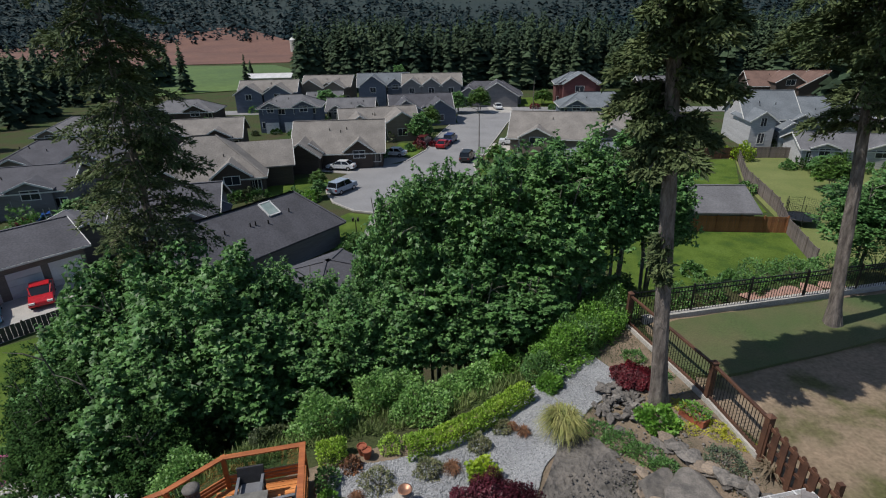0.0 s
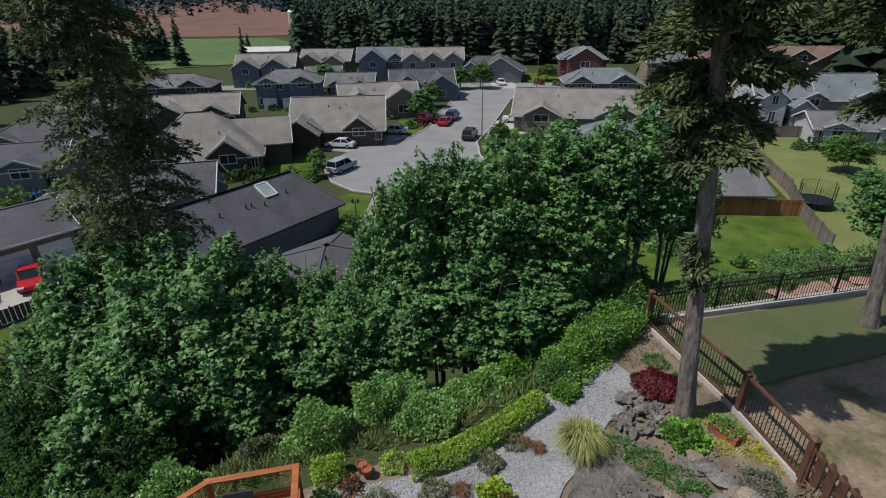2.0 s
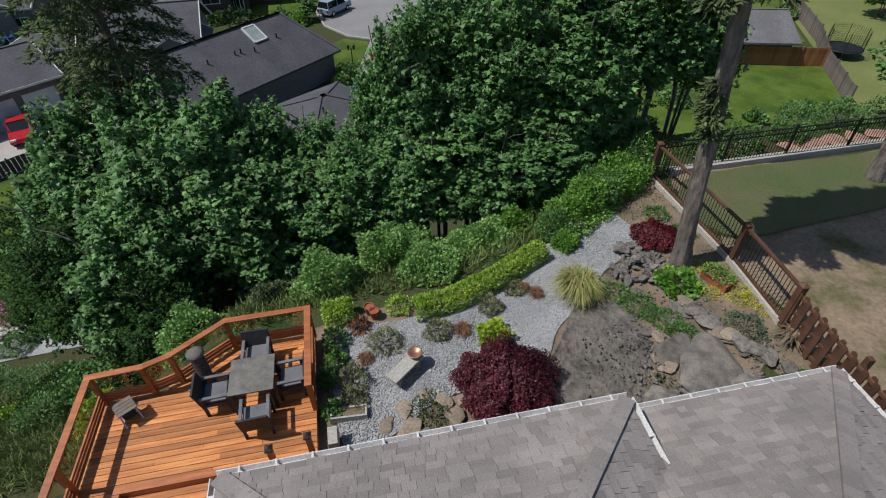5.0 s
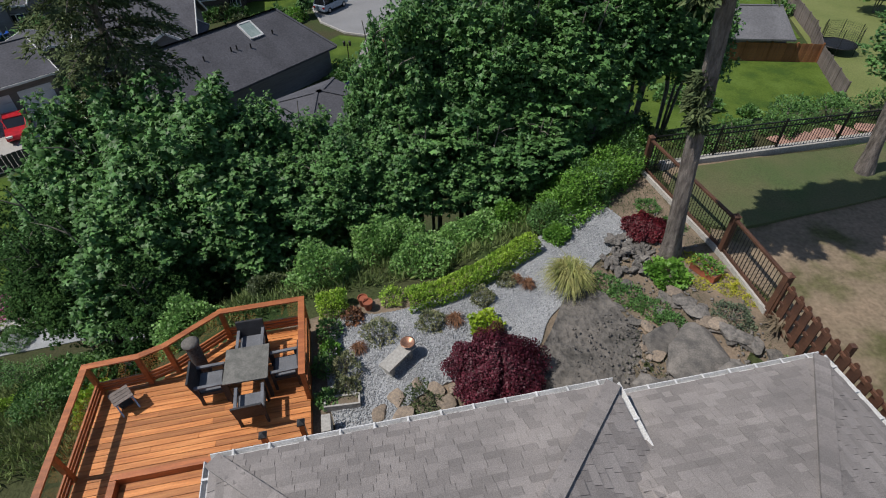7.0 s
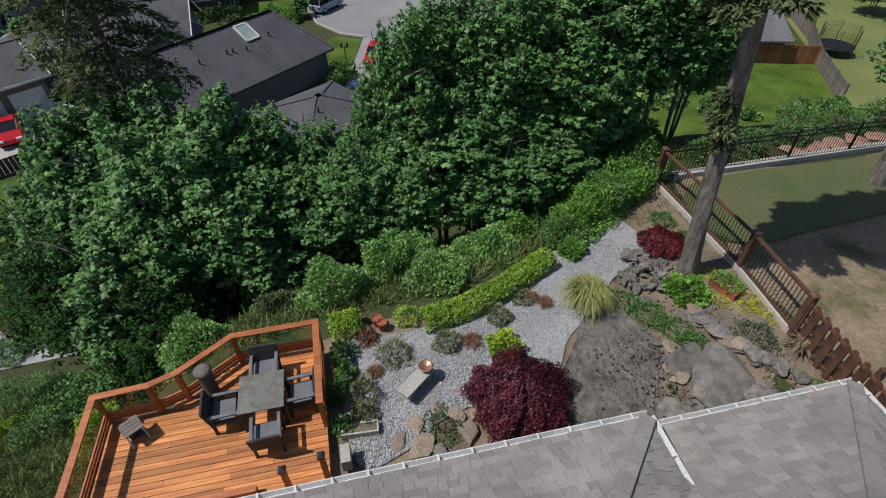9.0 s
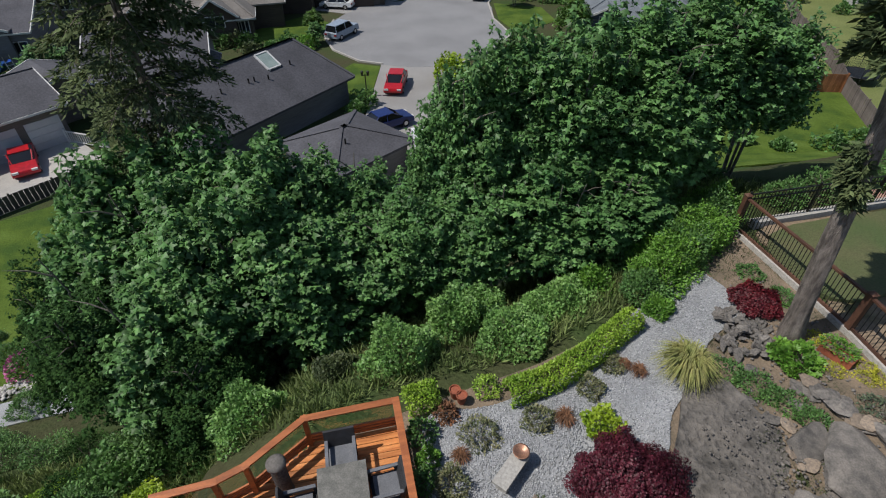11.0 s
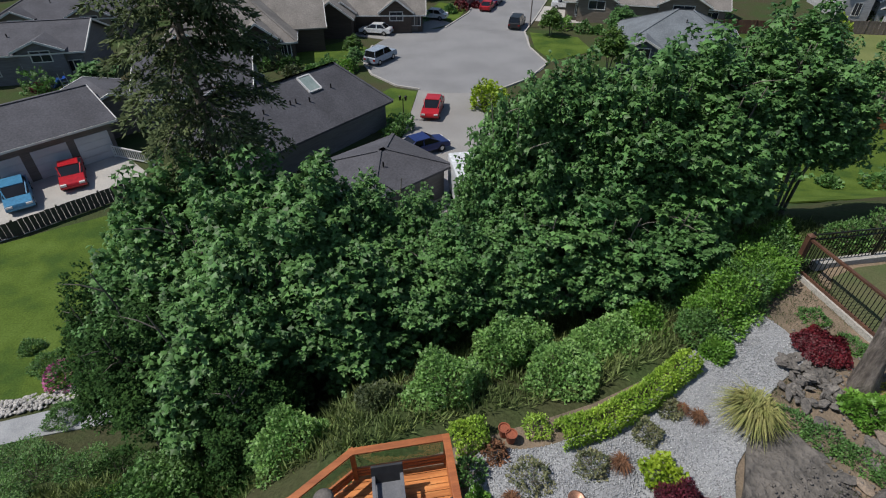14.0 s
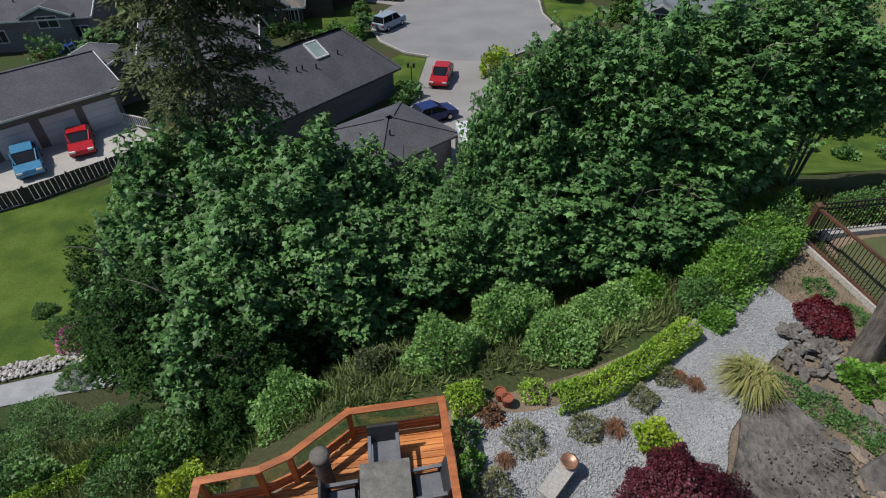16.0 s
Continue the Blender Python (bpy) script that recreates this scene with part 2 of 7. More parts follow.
# ---- building helpers ----
class Geo:
    """Vertices and faces gathered before they become one mesh."""

    def __init__(self):
        self.v, self.f = [], []

    def add(self, verts, faces):
        k = len(self.v)
        self.v += [tuple(p) for p in verts]
        self.f += [tuple(i + k for i in q) for q in faces]
        return self

    def lathe(self, prof, n=20):
        """A turned shape from (radius, height) pairs."""
        k = len(self.v)
        for r, z in prof:
            self.v += [(r * math.cos(2 * math.pi * j / n), r * math.sin(2 * math.pi * j / n), z) for j in range(n)]
        for i in range(len(prof) - 1):
            self.f += [(k + i * n + j, k + i * n + (j + 1) % n, k + (i + 1) * n + (j + 1) % n, k + (i + 1) * n + j) for j in range(n)]
        self.f += [tuple(k + j for j in reversed(range(n))), tuple(k + (len(prof) - 1) * n + j for j in range(n))]
        return self

    def box(self, x0, y0, z0, x1, y1, z1, m=None):
        p = [(x, y, z) for z in (z0, z1) for x, y in ((x0, y0), (x1, y0), (x1, y1), (x0, y1))]
        if m is not None:
            p = [m @ Vector(q) for q in p]
        return self.add(p, [(3, 2, 1, 0), (4, 5, 6, 7), (0, 1, 5, 4), (1, 2, 6, 5), (2, 3, 7, 6), (3, 0, 4, 7)])

    def bar(self, a, b, w, h):
        """A squared bar from a to b (centres), w wide and h high."""
        a, b = Vector(a), Vector(b)
        d = b - a
        side = d.cross(Vector((0, 0, 1)))
        side = side.normalized() if side.length > 1e-4 else Vector((1, 0, 0))
        up = side.cross(d).normalized()
        p = [e + side * sx * w / 2 + up * sz * h / 2 for e in (a, b) for sx, sz in ((-1, -1), (1, -1), (1, 1), (-1, 1))]
        return self.add(p, [(0, 1, 2, 3), (7, 6, 5, 4), (4, 5, 1, 0), (5, 6, 2, 1), (6, 7, 3, 2), (7, 4, 0, 3)])

    def tube(self, pts, radii, n=8, cap=True):
        rings = []
        k = len(self.v)
        for i, p in enumerate(pts):
            p = Vector(p)
            d = Vector(pts[min(i + 1, len(pts) - 1)]) - Vector(pts[max(i - 1, 0)])
            d = d.normalized() if d.length > 1e-6 else Vector((0, 0, 1))
            s = d.orthogonal().normalized() if abs(d.z) < 0.95 else (Vector((1, 0, 0)) - d * d.x).normalized()
            u = d.cross(s)
            self.v += [tuple(p + (s * math.cos(a) + u * math.sin(a)) * radii[i]) for a in (2 * math.pi * j / n for j in range(n))]
        for i in range(len(pts) - 1):
            for j in range(n):
                a, b = k + i * n + j, k + i * n + (j + 1) % n
                self.f.append((a, b, b + n, a + n))
        if cap:
            self.f += [tuple(k + j for j in reversed(range(n))), tuple(k + (len(pts) - 1) * n + j for j in range(n))]
        return self


def mesh_of(name, geo, material, smooth=False):
    me = bpy.data.meshes.new(name)
    if isinstance(geo, Geo):
        me.from_pydata(geo.v, [], geo.f)
    else:
        v, f = geo
        me.vertices.add(len(v))
        me.vertices.foreach_set("co", np.asarray(v, dtype=np.float32).ravel())
        n = f.shape[1]
        me.loops.add(f.size)
        me.loops.foreach_set("vertex_index", f.astype(np.int32).ravel())
        me.polygons.add(len(f))
        me.polygons.foreach_set("loop_start", np.arange(0, f.size, n, dtype=np.int32))
    me.materials.append(material)
    me.update(calc_edges=True)
    if smooth:
        me.polygons.foreach_set("use_smooth", [True] * len(me.polygons))
    return me


def part(name, geo, material, parent=None, label="", smooth=False, bevel=0.0):
    me = geo if isinstance(geo, bpy.types.Mesh) else mesh_of(name, geo, material, smooth)
    ob = new(name, me)
    if bevel:
        bm = bmesh.new()
        bm.from_mesh(me)
        bmesh.ops.bevel(bm, geom=bm.edges[:], offset=bevel, segments=2, affect="EDGES", profile=0.6)
        bm.to_mesh(me)
        bm.free()
    if parent is not None:
        ob.parent = parent
    if label:
        tagged(ob, label)
    return ob


def thing(name, x, y, z, rz=0, label="", category="", group="", kind=""):
    ob = new(name)
    ob.empty_display_size = 0.2
    ob.matrix_basis = pose(x, y, z, 0, 0, rz)
    return tagged(ob, label, category, group, kind)


def box_part(name, dims, material, parent, label="", bevel=0.0):
    return part(name, Geo().box(*dims), material, parent, label, bevel=bevel)


# ---- the lie of the land ----
def terrace(x):
    return np.interp(x, [-12, -9, -8, -6, 3, 5.5, 8, 20], [-2.2, -2.2, -1.3, -0.3, 0.0, 0.2, 0.35, 0.4])


def edge_y(x):
    return np.interp(x, [-80, -30, -14, -9, -8, -4, 0, 2.5, 5, 7, 18, 40, 90], [-4, 2, 6.0, 7.3, 9.0, 11.0, 12.0, 13.4, 15.4, 17.6, 20.2, 23, 26])


def land(x, y):
    """Height of the ground: the garden terrace, the bluff below it, the plain and the far hills."""
    s = (y - edge_y(x)) / np.interp(x, [-30, -14, 0, 8, 20], [12, 11.5, 14, 17, 17])
    k = np.clip(s, 0, 1)
    k = k * k * (3 - 2 * k) * 0.6 + k * 0.4
    zz = terrace(x) * (1 - k) - 9.0 * k
    r = np.clip((y - 650) / 1500, 0, 1)
    zz = zz + 300 * r * r * (3 - 2 * r) * (1 + 0.25 * np.sin(x * 0.0031 + 1) + 0.12 * np.sin(x * 0.011 + y * 0.004))
    return zz

# ---- ground ----
def spread(fine, far, ratio):
    out = [fine[-1]]
    step = fine[1] - fine[0]
    while out[-1] < far:
        step *= ratio
        out.append(out[-1] + step)
    return out[1:]


def ground_sheet():
    fx = list(np.arange(-36, 36.01, 0.6))
    rx = spread(fx, 2600, 1.13)
    xs = np.array([-v for v in reversed(rx)] + fx + rx)
    fy = list(np.arange(-6, 44.01, 0.6))
    ys = np.array([-v - 6 + 44 for v in reversed(spread(fy, 700, 1.25))] + fy + spread(fy, 3200, 1.09))
    X, Y = np.meshgrid(xs, ys)
    Z = land(X, Y)
    rough = np.where((Y > edge_y(X) + 0.5) & (Z > -8.6) & (Y < 40), 1.0, 0.0)
    Z = Z + rough * 0.12 * np.sin(X * 2.1 + Y) * np.sin(Y * 1.7)
    v = np.stack([X.ravel(), Y.ravel(), Z.ravel()], 1)
    w = len(xs)
    i = (np.arange(len(ys) - 1)[:, None] * w + np.arange(w - 1)[None, :]).ravel()
    f = np.stack([i, i + 1, i + w + 1, i + w], 1)
    ob = part("ground", (v, f), FIELD, smooth=True)
    return tagged(ob, "rough grassy ground falling from the garden to the plain", "ground", kind="structure")


ground_sheet()


def inside(poly, x, y):
    n, r = len(poly), np.zeros(np.shape(x), bool)
    for k in range(n):
        (x0, y0), (x1, y1) = poly[k], poly[(k + 1) % n]
        c = ((y0 > y) != (y1 > y)) & (x < (x1 - x0) * (y - y0) / (y1 - y0 + 1e-12) + x0)
        r ^= c
    return r


def sheet(name, poly, material, lift, label, category, step=0.0, wave=0.0, thick=0.12):
    """A patch of surface that follows the land a little above it. Its edge is a real small step."""
    if sum(poly[i - 1][0] * poly[i][1] - poly[i][0] * poly[i - 1][1] for i in range(len(poly))) < 0:
        poly = poly[::-1]
    bm = bmesh.new()
    vs = [bm.verts.new((x, y, 0)) for x, y in poly]
    bm.faces.new(vs)
    if step:
        x0, x1 = min(p[0] for p in poly), max(p[0] for p in poly)
        y0, y1 = min(p[1] for p in poly), max(p[1] for p in poly)
        for a0, a1, nrm in ((x0, x1, (1, 0, 0)), (y0, y1, (0, 1, 0))):
            for c in np.arange(a0 + step, a1, step):
                bmesh.ops.bisect_plane(bm, geom=bm.verts[:] + bm.edges[:] + bm.faces[:], plane_co=tuple(v * c for v in nrm), plane_no=nrm)
    bmesh.ops.triangulate(bm, faces=bm.faces[:])
    for v in bm.verts:
        v.co.z = float(land(v.co.x, v.co.y)) + lift + wave * noise.noise((v.co.x * 0.9, v.co.y * 0.9, 1.3))
    ex = bmesh.ops.extrude_face_region(bm, geom=bm.faces[:])
    for v in ex["geom"]:
        if isinstance(v, bmesh.types.BMVert):
            v.co.z -= thick
    bmesh.ops.recalc_face_normals(bm, faces=bm.faces[:])
    me = bpy.data.meshes.new(name)
    bm.to_mesh(me)
    bm.free()
    me.materials.append(material)
    return tagged(new(name, me), label, category, kind="structure")


def smooth_ring(pts, n=4):
    """A closed Catmull-Rom outline through the given corners."""
    out, k = [], len(pts)
    for i in range(k):
        p = [Vector((*pts[(i + j) % k], 0)) for j in (-1, 0, 1, 2)]
        for t in (j / n for j in range(n)):
            q = 0.5 * ((2 * p[1]) + (p[2] - p[0]) * t + (2 * p[0] - 5 * p[1] + 4 * p[2] - p[3]) * t * t + (3 * p[1] - p[0] - 3 * p[2] + p[3]) * t ** 3)
            out.append((q.x, q.y))
    return out


# the garden's surfaces
sheet("garden_soil", [(-8, 3), (9, 3), (8.4, 8), (8.0, 10), (7.7, 12.3), (6.8, 16.5), (4.6, 14.6), (2.2, 13.0), (0, 11.8), (-3.2, 10.6), (-8, 8.5)], SOIL, 0.03, "brown planting soil of the rock garden", "soil", 0.8, 0.05)
sheet("gravel_bed", smooth_ring([(-2.9, 10.2), (-1.3, 10.6), (0.6, 11.4), (2.2, 12.8), (3.4, 14.0), (4.8, 15.0), (5.6, 13.4), (4.3, 12.2), (3.6, 11.2), (2.7, 10.2), (2.3, 9.3), (1.4, 8.8), (-0.3, 8.2), (-1.2, 7.4), (-2.3, 7.2)]), GRAVEL, 0.07, "bed of pale grey crushed gravel", "gravel", 0.7, 0.03)
sheet("bedrock", smooth_ring([(2.7, 9.8), (3.3, 11.0), (4.1, 11.3), (4.5, 10.3), (5.3, 9.2), (6.6, 8.7), (6.6, 7.2), (5.0, 6.4), (3.2, 6.2), (2.3, 7.2), (2.0, 8.4)]), BEDROCK, 0.10, "rough dark grey bedrock with lichen", "rock", 0.28, 0.2, 0.3)
sheet("dry_lawn", smooth_ring([(8.2, 3), (30, 3), (30, 20.8), (24.2, 19.4), (18, 18.9), (13.0, 17.5), (10.2, 17.3), (7.4, 16.4), (8.1, 14.4), (7.7, 12.3), (8.4, 10.6), (8.1, 8.2), (8.5, 5.6)]), DRY, 0.05, "patchy dry lawn with bare earth", "lawn", 1.5, 0.05)
# worn strip whose green is also darkened to stand for the firs' shadow
sheet("lawn_strip", smooth_ring([(8.0, 13.4), (11, 14.0), (15, 15.2), (19, 16.4), (18.8, 18.4), (13, 17.5), (7.7, 16.2)]), mat("worn lawn darkened for shade", (0.065, 0.095, 0.03), (0.10, 0.10, 0.045), 0.6, 0.9, 0.6, fine=20), 0.15, "worn green lawn beside the iron fence, tree shade in its colour", "lawn", 1.0, 0.04)
sheet("lawn_below_deck", [(-40, -2), (-9.6, -2), (-9.4, 6.2), (-12, 6.6), (-40, 3)], GRASS, 0.05, "mown lawn beside the deck", "lawn", 2.0, 0.02)
# the plain's lawns, street and drives
sheet("lawn_lower", smooth_ring([(-17.5, 19.2), (-22, 17.5), (-40, 15), (-60, 20), (-47, 21.5), (-35, 26.5), (-27.5, 31.6), (-21, 35), (-15, 30)]), GRASS, 0.10, "mown lawn at the foot of the bluff", "lawn", 1.0, 0.02)
sheet("lawn_neighbour", [(13, 34), (24, 31.5), (31, 35), (31.5, 40.5), (33.6, 48.2), (23.6, 49.2), (15, 50)], GRASS, 0.16, "mown lawn inside the cedar fence", "lawn", 2.0, 0.0)
sheet("lawn_pale", [(32, 40), (60, 36), (66, 70), (52, 79), (44, 79), (38.5, 66), (34.2, 49)], mat("pale lawn", (0.17, 0.19, 0.06), (0.12, 0.15, 0.04), 0.2, 0.9, 0.5, fine=12), 0.05, "pale dry lawn behind the houses", "lawn", 4.0)
sheet("turning_circle", smooth_ring([(-7.6, 56), (-10.5, 57.2), (-13.5, 60.5), (-15.3, 65), (-15, 71), (-12, 76.5), (-6.5, 79.5), (-1, 80), (4.2, 78), (4.5, 71), (5.8, 65), (3.2, 60), (0, 56.6), (-3.8, 55.4)], 3), ROAD, 0.06, "worn grey asphalt turning circle", "street")
sheet("street", [(-7.0, 79.2), (-3.2, 88), (-1.5, 100), (1.2, 113), (3.0, 126.5), (17.5, 126.9), (13, 113), (9.5, 98), (6.5, 86), (4.2, 77.8)], ROAD, 0.065, "worn grey asphalt street", "street")
sheet("cross_street", [(-80, 131), (-20, 130), (3, 126), (17.5, 126.6), (40, 126), (90, 121), (90, 128), (40, 134), (8, 136.5), (-20, 137), (-80, 138)], ROAD, 0.07, "grey asphalt street before the far houses", "street")
sheet("drive_red_car", [(-8.1, 57), (-8.6, 43), (-7.2, 33), (-0.5, 32), (-0.8, 44), (-2.2, 56)], DRIVE, 0.05, "pale concrete driveway", "driveway")
sheet("drive_west", [(-13.8, 73.6), (-18.5, 75.5), (-18.0, 82), (-9.5, 86.5), (-5.5, 82)], DRIVE, 0.05, "pale concrete driveway", "driveway")
sheet("drive_garages", [(-27.2, 38), (-26.2, 35.4), (-31, 29.8), (-52, 12), (-60, 18), (-34.4, 37.2), (-31.0, 41.2)], CONC, 0.05, "pale concrete forecourt before the garages", "driveway")
sheet("drive_far", [(10.6, 137), (16.4, 137), (16.4, 127), (10.8, 127)], CONC, 0.08, "pale concrete driveway", "driveway")
sheet("drive_east", [(6.2, 84), (8.5, 93), (15.5, 91), (13, 83)], CONC, 0.05, "pale concrete driveway", "driveway")
for nm, poly in (("verge_west", [(-20, 62), (-16.0, 64.5), (-15.6, 70), (-18.5, 73.5), (-25, 66)]), ("verge_bend", [(-8.6, 45), (-8.2, 55.6), (-11, 56.6), (-13, 53), (-11, 46)]), ("verge_island", [(-10, 86.6), (-5, 83.5), (-3.4, 92), (-8, 95)]), ("verge_east", [(5.0, 78), (11, 76), (12, 70), (6.5, 66), (5.0, 71)]), ("verge_corner", [(18, 129), (18, 112), (32, 112), (40, 125)]), ("verge_far", [(17, 137.5), (17, 152), (30, 156), (28, 137)])):
    sheet(nm, poly, GRASS, 0.035, "mown grass verge beside the street", "lawn")
sheet("lawn_back", [(23.8, 54), (35.2, 54.5), (38.0, 66), (43.8, 78.6), (30, 78.3), (26, 70)], GRASS, 0.045, "mown lawn of the back lot", "lawn", 4.0)
sheet("ploughed_field", [(-93, 330), (-80, 420), (-330, 900), (-560, 640), (-210, 320)], BRICKEARTH, 0.3, "bare reddish ploughed field", "field")
sheet("green_field", [(-95, 170), (-60, 190), (-62, 250), (-95, 310), (-300, 310), (-330, 180)], mat("pasture", (0.09, 0.15, 0.035), (0.055, 0.10, 0.03), 0.02, 0.95, 0.4, fine=0.5), 0.25, "green pasture beyond the houses", "field")


def kerb(name, pts, w=0.18, h=0.15):
    g = Geo()
    for a, b in zip(pts, pts[1:]):
        za, zb = float(land(*a)) + 0.06, float(land(*b)) + 0.06
        g.bar((*a, za), (*b, zb), w, h * 1.4)
    return tagged(part(name, g, CONC), "pale concrete kerb along the street", "kerb", kind="structure")


kerb("kerb_west", [(-8.0, 56.2), (-10.5, 57.1), (-13.6, 60.4), (-15.4, 65), (-15.1, 70.9)])
kerb("kerb_north", [(-6.4, 79.7), (-3.3, 88), (-1.6, 100), (1.1, 113), (2.8, 124)])
kerb("kerb_east", [(-2.0, 55.8), (0.1, 56.5), (3.3, 59.9), (5.9, 65), (4.4, 71), (4.3, 78), (6.6, 86), (9.6, 98), (13.1, 113), (17.2, 126)])
kerb("kerb_lawn", [(7.4, 16.75), (18, 19.0), (26, 20.4)], 0.25, 0.3)

# ---- plants ----
RNG = np.random.default_rng(7)


def unit(n, rng=RNG):
    d = rng.normal(size=(n, 3))
    return d / np.linalg.norm(d, axis=1, keepdims=True)


def leaves(points, dirs, size, rng, lobes=True, fold=0.25, wide=0.3):
    """Leaves at points, pointing along dirs: a folded blade, with two side lobes."""
    n = len(points)
    d = dirs / np.linalg.norm(dirs, axis=1, keepdims=True)
    r = unit(n, rng)
    r[:, 2] *= 0.35
    s = np.cross(d, r)
    up = np.array([0, 0, 1.0])
    s2 = np.cross(d, np.broadcast_to(up, d.shape))
    s = s * 0.85 + s2
    s /= np.linalg.norm(s, axis=1, keepdims=True) + 1e-9
    u = np.cross(s, d)
    z = (np.asarray(size) * np.ones(n))[:, None]
    tip, mid = points + d * z, points + d * z * 0.45
    if lobes:
        v = np.stack([points, mid + s * z * 0.62 + d * z * 0.12 - u * z * fold, tip, mid - s * z * 0.62 + d * z * 0.12 - u * z * fold, mid + s * z * 0.22 + d * z * 0.18, mid - s * z * 0.22 + d * z * 0.18], 1)
        f = np.array([[0, 1, 4], [0, 4, 2], [0, 2, 5], [0, 5, 3]])
    else:
        v = np.stack([points, mid + s * z * wide - u * z * fold * 0.6, tip, mid - s * z * wide - u * z * fold * 0.6], 1)
        f = np.array([[0, 1, 2], [0, 2, 3]])
    k = v.shape[1]
    return v.reshape(-1, 3), (np.arange(n)[:, None, None] * k + f[None]).reshape(-1, 3)


def merge(*meshes):
    vs, fs, k = [], [], 0
    for v, f in meshes:
        vs.append(v), fs.append(f + k)
        k += len(v)
    return np.concatenate(vs), np.concatenate(fs)


def maple_crown(seed, height, radius, tufts=1000, per=16, leaf=0.215, shoot=1.0, low=0.3):
    """Upright plumes of drooping leaf whorls, ragged at the top, with dark gaps between them."""
    rng = np.random.default_rng(seed)
    plumes = []
    for k in range(28):
        a, q = rng.uniform(0, 2 * math.pi), math.sqrt(rng.uniform(0, 1))
        top = height * max(low + 0.22, (1.0 - 0.34 * q ** 3) * rng.uniform(0.74, 1.0))
        size = rng.uniform(0.22, 0.36) * radius
        reach = max(0.0, radius * q - size * 0.5)
        plumes.append((reach * math.cos(a), reach * math.sin(a), top, max(height * low, top - rng.uniform(0.18, 0.4) * height), size))
    for k in range(6):
        a, z = k * math.pi / 3 + rng.uniform(-0.4, 0.4), low + rng.uniform(0.1, 0.4)
        plumes.append((radius * 0.7 * math.cos(a), radius * 0.7 * math.sin(a), height * (z + 0.1), height * z, radius * 0.3))
    L = np.array(plumes)
    weight = (L[:, 2] - L[:, 3]) * L[:, 4]
    P = L[rng.choice(len(L), tufts, p=weight / weight.sum())]
    h = rng.uniform(0, 1, tufts) ** 0.85
    wide = np.sqrt(np.clip(1.0 - (h * 1.75 - 0.75) ** 2, 0.05, 1))
    a = rng.uniform(0, 2 * math.pi, tufts)
    d = rng.uniform(0.62, 1.05, tufts) ** 0.6 * wide * P[:, 4] * (1 + 0.22 * np.sin(a * 3 + h * 11))
    c = np.stack([P[:, 0] + d * np.cos(a), P[:, 1] + d * np.sin(a), P[:, 3] + (P[:, 2] - P[:, 3]) * h], 1)
    # leading shoots stand clear of the crown
    lead = []
    for x, y, top, bottom, size in plumes[:28]:
        for j in range(rng.integers(1, 7)):
            lead.append((x + rng.normal() * 0.06, y + rng.normal() * 0.06, top + j * 0.2))
    c = np.concatenate([c, np.array(lead)])
    n = len(c)
    out = np.concatenate([np.stack([np.cos(a), np.sin(a), 0 * a], 1), np.zeros((len(lead), 3))])
    axis = out * 0.7 + np.array([0, 0, 0.8]) + rng.normal(size=(n, 3)) * 0.3
    axis /= np.linalg.norm(axis, axis=1, keepdims=True)
    length = rng.uniform(0.2, 0.6, n) * shoot
    s = rng.uniform(0, 1, (n, per))
    t = rng.uniform(0, 2 * math.pi, (n, per))
    rad = np.stack([np.cos(t), np.sin(t), 0 * t], 2)
    pts = (c[:, None] + axis[:, None] * (s * length[:, None])[..., None] + rad * (0.14 * (1.15 - s)[..., None] * shoot)).reshape(-1, 3)
    dr = rad + np.array([0, 0, 1.0]) * rng.uniform(-1.5, 0.1, (n, per, 1)) + axis[:, None] * 0.2
    size = leaf * rng.uniform(0.6, 1.25, (n, per)) * (1.15 - 0.5 * s)
    return leaves(pts, dr.reshape(-1, 3), size.ravel(), rng)


def maple_wood(seed, height, radius):
    rng = np.random.default_rng(seed + 99)
    g = Geo()
    for k in range(4):
        a = rng.uniform(0, 2 * math.pi)
        q = rng.uniform(0.25, 0.7) * radius
        p = [(0.15 * math.cos(a), 0.15 * math.sin(a), -0.8), (q * 0.25 * math.cos(a), q * 0.25 * math.sin(a), height * 0.3), (q * 0.7 * math.cos(a), q * 0.7 * math.sin(a), height * 0.62), (q * math.cos(a), q * math.sin(a), height * 0.92)]
        r0 = rng.uniform(0.06, 0.11)
        g.tube(p, [r0, r0 * 0.8, r0 * 0.5, 0.015], 7)
        for j in range(5):
            t = rng.uniform(0.35, 0.9)
            b = Vector(p[1]).lerp(Vector(p[3]), t)
            a2 = rng.uniform(0, 2 * math.pi)
            e = b + Vector((math.cos(a2), math.sin(a2), 0.6)) * rng.uniform(0.5, 1.1)
            g.tube([b, b.lerp(e, 0.5) + Vector((0, 0, 0.1)), e], [0.03, 0.02, 0.006], 5, False)
    return g


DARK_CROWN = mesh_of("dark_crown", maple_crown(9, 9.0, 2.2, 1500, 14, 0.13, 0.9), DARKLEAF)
HIGH_CROWNS = [mesh_of("high_crown", maple_crown(q, 9.0, 2.2, 1000, 16, 0.215, 1.0, 0.42), MAPLE) for q in (12, 13)]
MAPLE_KINDS = [(mesh_of("maple_crown", maple_crown(q, 9.0, 2.2), MAPLE), mesh_of("maple_trunk", maple_wood(q, 9.0, 2.2), THINBARK)) for q in (1, 2, 3, 4, 5)]


